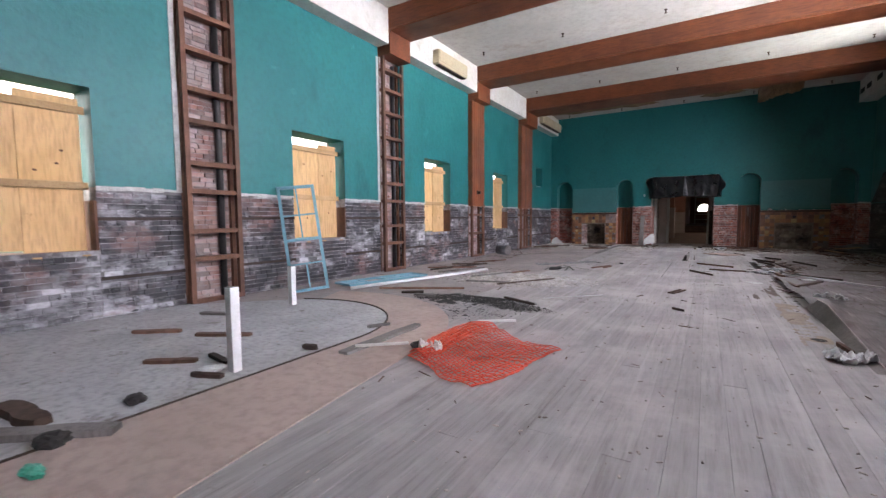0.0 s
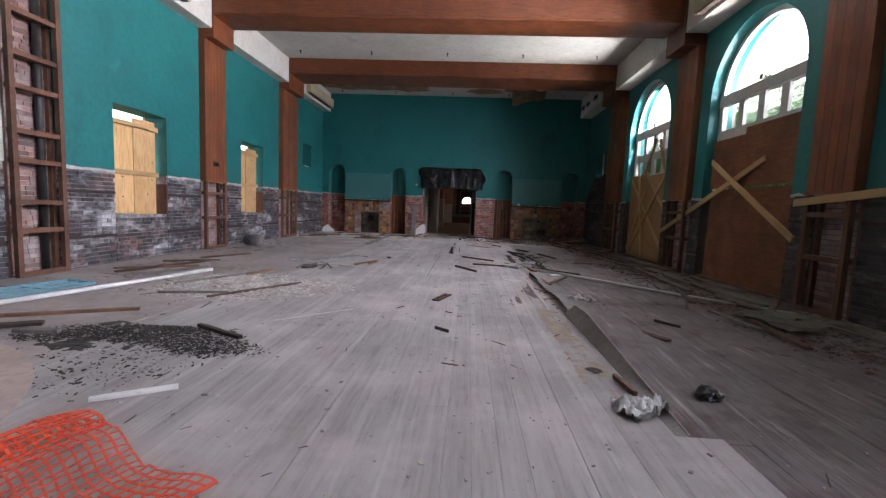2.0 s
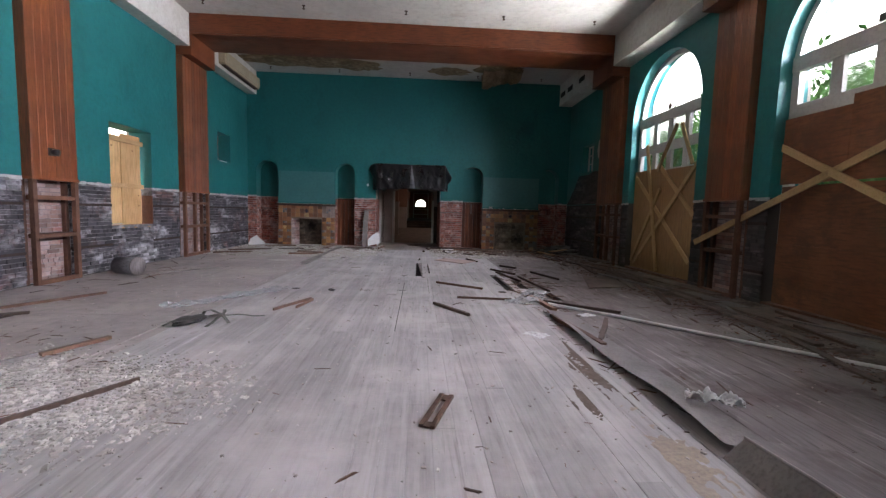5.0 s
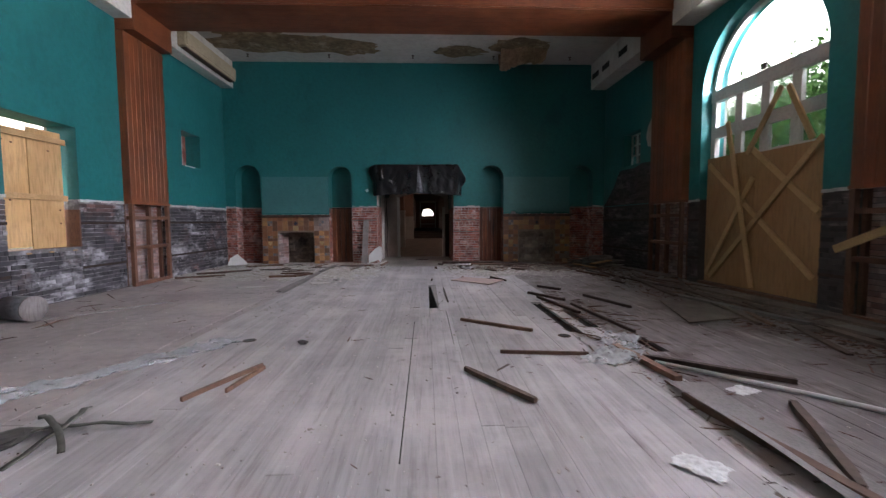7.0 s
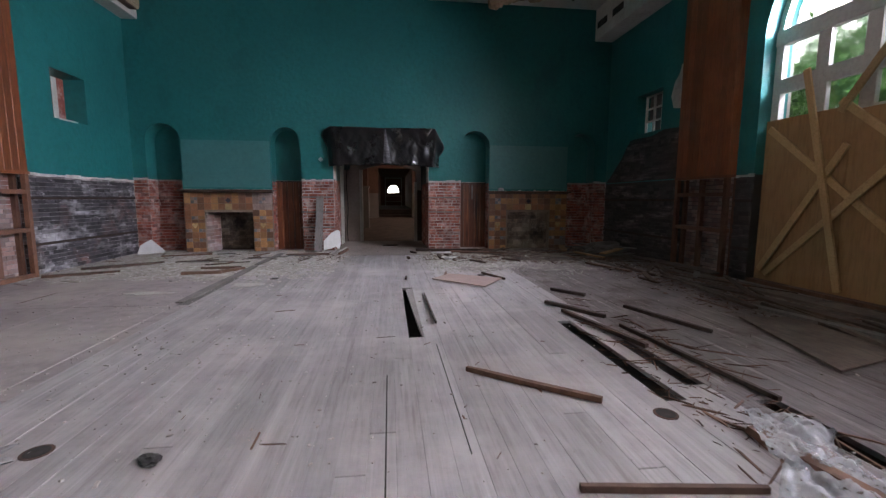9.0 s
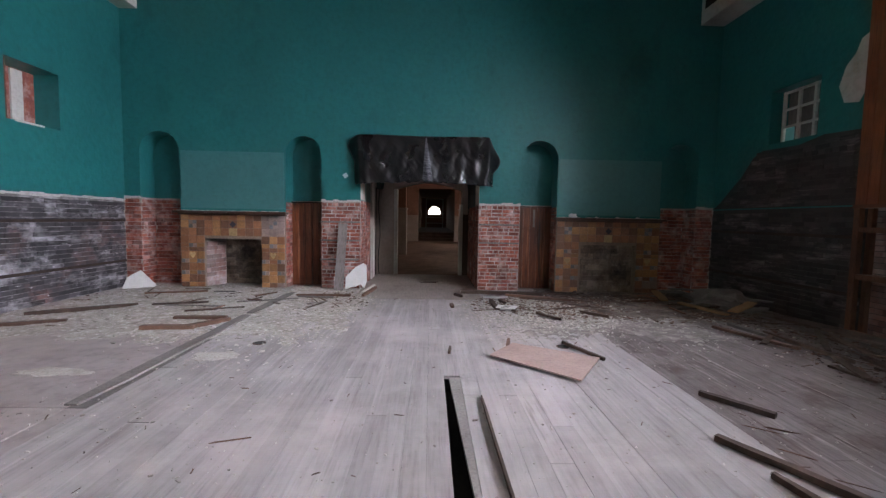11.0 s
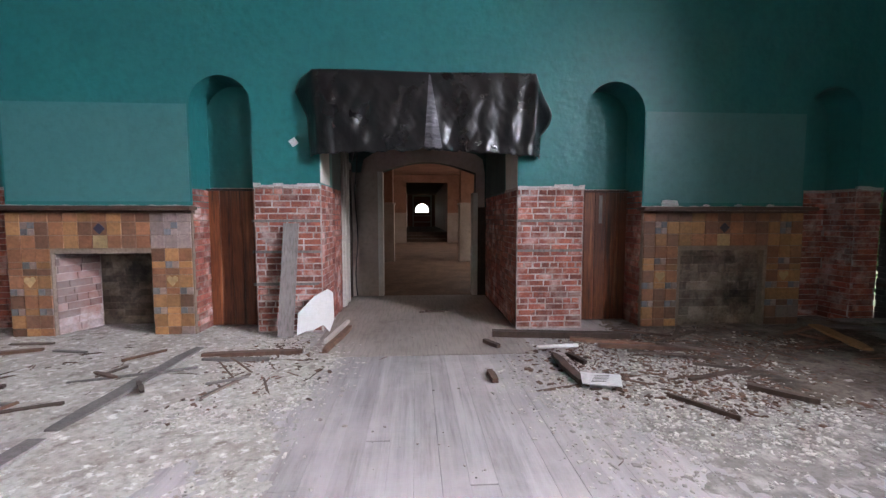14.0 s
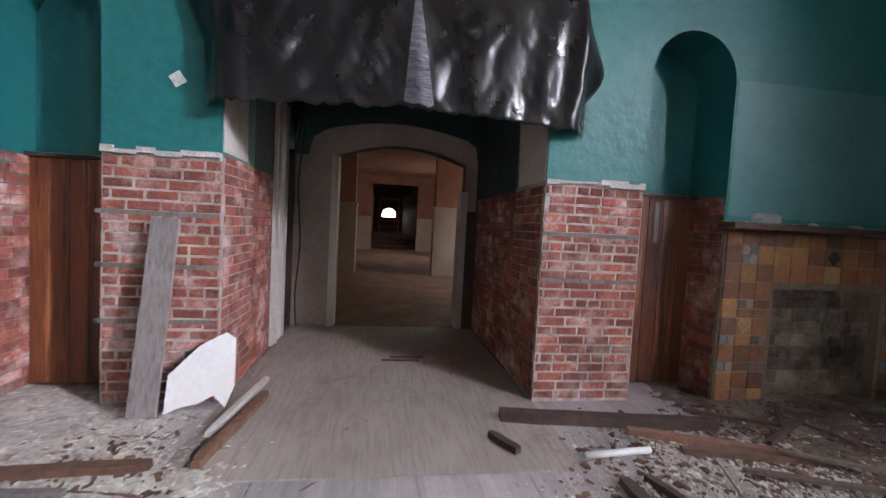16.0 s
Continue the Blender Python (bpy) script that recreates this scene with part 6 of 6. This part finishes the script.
for k in range(34):
    y, x = rubble_rng.uniform(6.2, 17.4), rubble_rng.uniform(3.7, 5.05)
    a, ln = rubble_rng.gauss(math.pi / 2, 0.45), rubble_rng.uniform(0.35, 1.3)
    dx, dy = 0.5 * ln * math.cos(a), 0.5 * ln * math.sin(a)
    lumber((x - dx, y - dy), (min(5.2, x + dx), y + dy), rubble_rng.uniform(0.025, 0.1), rubble_rng.uniform(0.012, 0.035), rubble_rng.choice([DARK_BOARD, DAMP_PLY, GREY_BOARD, RED_BOARD, DARK_BOARD]),
           "lath", "broken dirty lath among debris below the windows", "lath", 0.012 + 0.004 * (k % 9), group="laths below the windows", tilt=rubble_rng.uniform(0, 0.06))
for k in range(16):
    x, y, a = rubble_rng.uniform(2.0, 5.0), rubble_rng.uniform(18.3, 20.2), rubble_rng.uniform(0, math.pi)
    ln = rubble_rng.uniform(0.3, 0.9)
    dx, dy = 0.5 * ln * math.cos(a), 0.5 * ln * math.sin(a) * 0.5
    lumber((x - dx, y - dy), (min(5.25, x + dx), min(20.35, y + dy)), rubble_rng.uniform(0.025, 0.06), 0.02, rubble_rng.choice([DARK_BOARD, RED_BOARD, DAMP_PLY]),
           "lath", "broken brown lath on rubble by a fireplace", "lath", 0.014 + 0.004 * (k % 5), group="laths by the fireplace", tilt=rubble_rng.uniform(0, 0.04))
for k in range(12):
    x, y, a = rubble_rng.uniform(-5.2, -1.7), rubble_rng.uniform(18.4, 20.2), rubble_rng.gauss(0.4, 0.6)
    ln = rubble_rng.uniform(0.3, 1.0)
    dx, dy = 0.5 * ln * math.cos(a), 0.5 * ln * math.sin(a) * 0.5
    lumber((max(-5.6, x - dx), y - dy), (x + dx, min(20.35, y + dy)), rubble_rng.uniform(0.02, 0.05), 0.016, rubble_rng.choice([GREY_BOARD, RED_BOARD, DAMP_PLY]),
           "lath", "thin broken lath half buried in plaster dust", "lath", 0.016 + 0.004 * (k % 4), group="laths in plaster dust", tilt=rubble_rng.uniform(0, 0.04))
heap = ((4.7, 19.3), (4.2, 18.8), (4.9, 18.6), (4.5, 19.9), (3.9, 19.5), (4.8, 20.0), (5.0, 19.0), (4.4, 18.2))
for k, (x, y) in enumerate(heap):
    a = k * 1.9
    lumber((x - 0.45 * math.cos(a), y - 0.4 * math.sin(a)), (min(5.3, x + 0.45 * math.cos(a)), min(20.35, y + 0.4 * math.sin(a))), 0.14, 0.02, (GREY_BOARD, PLY_DOOR, GREY_BOARD)[k % 3], "timber_offcut", "loose board in a heap by the wall", "timber", 0.008 + 0.025 * k, tilt=0.03)
crumple("crumpled_cloth", (4.75, 19.2, 0.0), 0.45, 0.4, 0.3, GREY_BOARD, "crumpled dusty grey cloth in the corner", "cloth", 51, 0.5)
crumple("crumpled_cloth", (4.3, 7.5, 0.0), 0.4, 0.35, 0.16, mat("dusty_olive_cloth", (0.16, 0.15, 0.11), rough=0.9), "crumpled dusty olive cloth by the wall", "cloth", 52, 0.5)

# by the end wall
solid("pink_board", Geo().prism([(0.53, 16.48), (0.84, 16.9), (1.62, 16.42), (1.22, 15.82)], 0.022, 0.036).prism([(0.7, 16.5), (0.8, 16.6), (1.3, 16.2), (1.2, 16.1)], 0.0, 0.022), mat("pink_fibreboard", (0.46, 0.33, 0.29), (0.38, 0.27, 0.235), 0.8, 3, mix=0.2), "pinkish fibreboard panel lying on the floor", "board")
plank = solid("leaning_plank", Geo().cham(-0.085, 0.085, 0, 1.26, 0, 0.025, 0.003), GREY_BOARD, "grey board leaning on a brick pier", "plank")
plank.matrix_world = Matrix.Translation((-1.78, 20.26, 0.012)) @ pose(0, 0, 0, 82, 0, 0) @ pose(0, 0, 0, 0, 0, -2)
frag = solid("plaster_fragment", Geo().prism([(-0.2, 0.0), (-0.19, 0.24), (-0.02, 0.42), (0.13, 0.5), (0.19, 0.46), (0.2, 0.16), (0.15, 0.02), (0.08, 0.1), (-0.02, 0.05), (-0.1, 0.04)], 0, 0.025, "y"), FRAGMENT, "jagged white plaster fragment leaning on brick", "plaster")
frag.matrix_world = Matrix.Translation((-1.46, 20.28, 0.03)) @ pose(0, 0, 0, -14, 0, 8)
frag = solid("plaster_fragment", Geo().prism([(-0.25, 0.0), (-0.2, 0.22), (0.0, 0.36), (0.28, 0.05), (0.2, 0.0)], 0, 0.025, "y"), FRAGMENT, "white plaster fragment leaning in the corner", "plaster")
frag.matrix_world = Matrix.Translation((-5.42, 20.22, 0.01)) @ pose(0, 0, 0, -30, 0, 20)
sheet = solid("paper_sheet", Geo().prism([(0.92, 18.66), (1.2, 18.58), (1.3, 18.82), (1.0, 18.9)], 0.05, 0.054).prism([(1.0, 18.7), (1.15, 18.66), (1.2, 18.8), (1.05, 18.82)], 0.005, 0.05), PAPER, "white printed sheet under a timber", "paper")
for k in range(5):
    part("print_bar", Geo().box(1.0 + 0.02 * k, 1.12 + 0.02 * k, 18.68 + 0.03 * k, 18.69 + 0.03 * k, 0.054, 0.056), GREY_BOARD, sheet, "grey line of print")
for k, (x, w) in enumerate(((2.62, 0.14), (3.1, 0.03), (3.5, 0.05), (3.9, 0.04))):
    crumple("plaster_lump", (x, BACK - 0.05, 1.445), w, 0.03, 0.1 if k == 0 else 0.04, PAPER, "white plaster lump on a mantel shelf", "plaster", 60 + k)
solid("wall_plate", Geo().cham(-0.04, 0.04, -0.04, 0.04, 0, 0.012, 0.004, Matrix.Translation((-1.7, BACK - 0.002, 2.16)) @ pose(0, 0, 0, 90, 0, 0) @ pose(0, 0, 0, 0, 0, 35)), PAPER, "small white plate on the teal wall", "wall plate")
lg = thing("slab_trim", "broken floor grating bits on passage boards", "debris", at=(-0.1, 21.45, 0.006))
part("bar", Geo().box(-0.2, 0.15, -0.05, -0.03, 0, 0.015), DARK_BOARD, lg)
part("bar", Geo().box(-0.12, 0.2, 0.04, 0.06, 0, 0.015), DARK_BOARD, lg)

# rubble, strewn bits
scatter("plaster_rubble", [(-3.6, 19.3, 1.9, 1.1, 7500), (-1.8, 19.1, 0.85, 1.2, 6500), (-2.4, 17.5, 0.6, 0.7, 500), (-1.35, 17.6, 0.35, 1.6, 500), (-2.1, 16.4, 0.4, 0.4, 130), (1.7, 18.7, 1.3, 1.3, 9000), (0.85, 18.0, 0.4, 1.5, 700), (3.0, 19.3, 1.3, 1.0, 2600), (3.2, 17.4, 1.8, 1.2, 420), (-1.9, 15.0, 0.7, 2.5, 160)], (0.003, 0.024), CHIPS, "white plaster chips and dust strewn over the floor", "rubble", 0.3, 3)
scatter("plaster_rubble", [(-2.5, 8.1, 1.1, 0.9, 5200), (-1.7, 8.3, 0.7, 0.7, 1200), (-3.2, 8.3, 0.5, 0.9, 1500)], (0.005, 0.036), PALE_RUBBLE, "pale broken plaster strewn on the floor", "rubble", 0.35, 4)
scatter("plaster_lumps", [(-3.7, 19.2, 1.9, 1.15, 1500), (-1.75, 19.2, 0.7, 1.1, 900), (-2.5, 17.4, 1.6, 0.8, 420), (1.7, 18.9, 1.1, 1.2, 500), (3.2, 19.0, 1.3, 0.9, 350), (3.0, 17.5, 1.8, 1.0, 120)], (0.007, 0.027), CHIPS, "broken plaster lumps strewn by the end wall", "rubble", 0.55, 23)
scatter("white_specks", [(-0.8, 12.0, 0.9, 4.6, 420), (-2.2, 14.4, 1.3, 2.6, 420), (1.6, 15.0, 1.6, 2.0, 260), (-0.5, 7.5, 1.4, 3.0, 220), (-3.6, 12.0, 1.4, 3.5, 200)], (0.003, 0.013), CHIPS, "white plaster specks scattered over floorboards", "plaster specks", 0.4, 26)
scatter("brown_crumbs", [(-3.7, 19.2, 1.9, 1.2, 1500), (-1.7, 19.3, 0.6, 0.9, 600), (1.9, 19.2, 1.3, 1.1, 2600), (3.6, 19.2, 1.5, 1.1, 3000), (4.5, 14.0, 0.8, 5.0, 2200), (4.5, 8.0, 0.8, 3.0, 1400)], (0.006, 0.035), TWIG, "brown crumbs of rotten wood and brick", "rubble", 0.4, 24)
scatter("long_splinters", [(-3.8, 19.2, 1.7, 1.0, 60), (-1.7, 19.5, 0.5, 0.7, 26), (2.2, 19.3, 1.4, 0.9, 70), (4.3, 19.2, 0.9, 1.1, 70), (4.5, 12.5, 0.7, 5.5, 130), (2.1, 13.0, 0.5, 2.2, 60), (-5.0, 12.5, 0.6, 4.5, 50)], (0.08, 0.26), TWIG, "long brown wood splinters and lath ends", "splinters", 0.05, 25, 3.0)
scatter("grit", [(0, 10, 5.4, 11, 2200), (0.2, 6, 2.2, 5, 500), (-4, 3, 1.6, 2.4, 500), (-3.5, 12, 2.0, 6, 500)], (0.003, 0.016), GRIT, "small pale grit scattered over the floor", "grit", 0.5, 5)
scatter("leaf_litter", [(-2.3, 5.85, 0.85, 0.26, 3600), (-1.55, 5.62, 0.45, 0.22, 1300), (-2.2, 6.05, 0.5, 0.1, 800), (-1.9, 5.0, 0.55, 0.35, 220), (-3.0, 5.65, 0.3, 0.15, 500), (-2.0, 5.4, 0.9, 0.5, 260), (3.0, 20.1, 1.2, 0.42, 2600), (3.9, 19.6, 1.2, 0.8, 1200), (2.4, 19.9, 0.8, 0.4, 600), (4.3, 16.5, 0.8, 3.2, 500), (4.4, 9.0, 0.8, 2.5, 600)], (0.003, 0.02), LITTER, "black damp leaf litter on the floor", "litter", 0.2, 6)
scatter("splinters", [(0.5, 10, 4.5, 10, 260), (1.95, 12.3, 0.4, 2.2, 260), (1.9, 9.2, 0.3, 1.8, 120), (-3.6, 8.6, 1.6, 1.4, 160), (4.3, 12, 0.9, 5.5, 500), (4.4, 19, 0.8, 1.2, 300), (-3.6, 18.6, 1.9, 1.5, 160), (2.2, 19.6, 1.2, 0.6, 160)], (0.012, 0.06), TWIG, "brown wood splinters strewn over the floor", "splinters", 0.12, 7, 3.5)
for k, (x, y, rx, ry) in enumerate(((-2.3, 17.45, 0.3, 0.2), (-2.15, 16.45, 0.2, 0.13), (-3.1, 17.3, 0.35, 0.12), (-3.3, 16.0, 0.35, 0.1), (-1.6, 19.3, 0.45, 0.35), (-3.2, 19.2, 0.6, 0.3), (-2.2, 18.6, 0.3, 0.2))):
    solid("plaster_spill", Geo().prism(ragged(x, y, rx, ry, 22, 0.35, 80 + k), 0.002, 0.008), CHIPS, "patch of trodden white plaster on the floor", "plaster", group="plaster spills")


def drift(name, x0, x1, y0, y1, h, material, label, category, seed, freq=2.2, bias=0.0, step=0.028, rough=0.5, drawn=1.0):
    """Loose dust and crumbs lying uneven, running out raggedly at the edges."""
    nu, nv = int((x1 - x0) / step), int((y1 - y0) / step)

    def at(u, v):
        x, y = x0 + (x1 - x0) * u, y0 + (y1 - y0) * v
        e = min(u, 1 - u, v, 1 - v) * 4
        q = noise.noise(Vector((x * freq, y * freq * drawn, seed))) + 0.6 * noise.noise(Vector((x * freq * 3, y * freq * 3 * drawn, seed + 3)))
        q += rough * noise.noise(Vector((x * 17, y * 17 * drawn, seed + 7))) + rough * 0.6 * noise.noise(Vector((x * 38, y * 38, seed + 9)))
        return (x, y, max(-0.012, h * (0.35 + 0.5 * q + bias - 1.3 * max(0.0, 1 - e)) - 0.004))
    return solid(name, Geo().grid(at, nu, nv), material, label, category, "stuff")


drift("plaster_dust", -6.4, -1.0, 16.5, 21.6, 0.03, PLASTER_DUST, "trodden white plaster dust and crumbs over the floor", "plaster dust", 11, 1.5, 0.4, 0.03)
drift("plaster_dust", -2.3, -0.9, 17.0, 20.45, 0.025, PLASTER_DUST, "white plaster crumbs spilt beside the floorboards", "plaster dust", 12, 2.2, 0.1)
drift("grey_dust", 0.3, 4.6, 16.4, 20.9, 0.014, mat("grey_plaster_dust", (0.28, 0.252, 0.232), (0.2, 0.177, 0.162), 0.95, 2.4, grain_scale=30, mix=0.4, bump=0.5, stain=(0.46, 0.42, 0.385), stain_scale=5, stain_at=0.57, stain_soft=0.08), "grey plaster dust trodden over the boards", "dust", 27, 1.7, 0.12, 0.035, 0.7)
drift("debris_dust", 1.4, 6.2, 17.6, 21.3, 0.028, DEBRIS_DUST, "grey-brown crumbled debris by the fireplace", "debris dust", 13, 1.6, 0.25, 0.035, 0.8)
drift("debris_dust", 3.8, 6.2, 4.4, 17.4, 0.05, DEBRIS_DUST, "grey-brown debris dust along the window wall", "debris dust", 14, 1.7, 0.0, 0.04, 0.8)
drift("plaster_dust", -4.2, -1.3, 6.7, 9.4, 0.016, PALE_RUBBLE, "thin beige dust under pale rubble", "dust", 15, 2.4, -0.25)
drift("leaf_mould", -3.5, -0.9, 5.1, 6.5, 0.02, LITTER, "black damp leaf mould on the floor", "leaf mould", 16, 3.2, -0.3, 0.022, 0.9)
drift("sand_dust", 1.36, 1.78, 4.6, 8.6, 0.012, mat("ochre_dust", (0.4, 0.315, 0.24), (0.31, 0.25, 0.21), 0.9, 5, grain_scale=40, mix=0.2), "ochre dust along a lifted floor edge", "dust", 17, 2.4, 0.1, 0.02)

GLUE = mat("brown_glue_residue", (0.15, 0.1, 0.075), (0.09, 0.058, 0.042), 0.8, 5, grain_scale=30, mix=0.4)
drift("glue_residue", 0.95, 1.82, 6.3, 10.6, 0.004, GLUE, "brown glue residue dragged along the floorboards", "floor stain", 18, 4.5, 0.1, 0.024, 0.6, 0.14)
drift("glue_residue", 2.2, 4.6, 5.2, 9.6, 0.004, GLUE, "brown damp grime over worn floorboards", "floor stain", 19, 2.0, -0.12, 0.04, 0.6, 0.3)
drift("glue_residue", 0.7, 1.5, 14.4, 18.4, 0.003, GLUE, "brown grime at the board edges", "floor stain", 20, 4.5, -0.2, 0.024, 0.6, 0.12)

# ceiling fittings
for y in (11.2, 15.55, 6.9, 19.9):
    for x in (-4.8, -2.6, -0.3, 1.95, 4.1):
        t = thing("sprinkler_head", "small brass ceiling sprinkler head", "sprinkler", "sprinklers", at=(x, y, TOP))
        part("rose", Geo().tube([(0, 0, -0.012), (0, 0, 0.0)], 0.035, 10), RUST, t)
        part("stem", Geo().tube([(0, 0, -0.07), (0, 0, -0.012)], 0.012, 8), RUST, t)
        part("deflector", Geo().tube([(0, 0, -0.078), (0, 0, -0.07)], 0.03, 10), RUST, t)


def cooler(x, y0, y1, s, label):
    t = thing("air_conditioner", label, "air conditioner", "air conditioners", at=(x, (y0 + y1) / 2, 5.1))
    w = (y1 - y0) / 2
    X = lambda a, b: sorted((s * a, s * b))
    body = part("body", Geo().box(*X(0.0, 0.2), -w, w, 0.06, 0.42), BEIGE, t, bevel=0.03)
    part("outlet", Geo().box(*X(0.05, 0.18), -w + 0.08, w - 0.08, 0.035, 0.06), DARK_BOARD, body, "dark outlet slot")
    part("front_panel", Geo().box(*X(0.2, 0.215), -w + 0.03, w - 0.03, 0.12, 0.39), BEIGE, body)


cooler(-5.46, 17.7, 20.2, 1, "long beige air conditioner on a plaster bulkhead")
cooler(-5.46, 9.6, 11.1, 1, "beige air conditioner on a plaster bulkhead")
cooler(4.94, 9.6, 11.3, -1, "beige air conditioner on a plaster bulkhead")
# dark boxes on the face paint the shade inside the slots
for y in (18.2, 19.2, 19.9):
    part("vent_slot", Geo().box(4.93, 4.945, y, y + 0.45, 5.35, 5.5), EARTH_AND_VOID, bpy.data.objects["soffit_east"], "dark vent slot")
torn_board = solid("torn_ceiling_board", Geo().grid(lambda u, v: (2.05 + 1.25 * u, 19.25 + 0.5 * v + 0.1 * math.sin(u * 9), TOP - 0.01 - (0.5 - 0.3 * u + 0.12 * noise.noise(Vector((u * 6, v * 6, 0)))) * math.sin(math.pi * min(1, v * 1.0)) - 0.05 * noise.noise(Vector((u * 20, v * 12, 1)))), 30, 16), INSUL, "torn brown ceiling board hanging down", "ceiling board")
sm = torn_board.modifiers.new("thickness", "SOLIDIFY")
sm.thickness = 0.02
lamp = thing("wall_lamp", "small dark wall lamp on a column casing", "lamp", at=(WEST + 0.15, 12.45, 2.05))
part("backplate", Geo().box(0.001, 0.02, -0.06, 0.06, -0.06, 0.06), IRON, lamp)
part("shade", Geo().tube([(0.02, 0, 0), (0.1, 0.02, -0.01)], 0.045, 12, 0.055), IRON, lamp, smooth=True)

# ---- bricks of the two piers beside the passage ----
for a, b in ((NICHES[1][1], PASS0), (PASS1, NICHES[2][0])):
    for u0, u1, z0, z1 in courses(a, b, 0.015, 1.67):
        d = rng.uniform(0.0, 0.007)
        part("brick", Geo().rough_brick(-(u1 - u0) / 2, (u1 - u0) / 2, -(z1 - z0) / 2, (z1 - z0) / 2, 0, 0.03 + d, rng, pose((u0 + u1) / 2, BACK + 0.04, (z0 + z1) / 2, 90)), BRICK, back_wall)
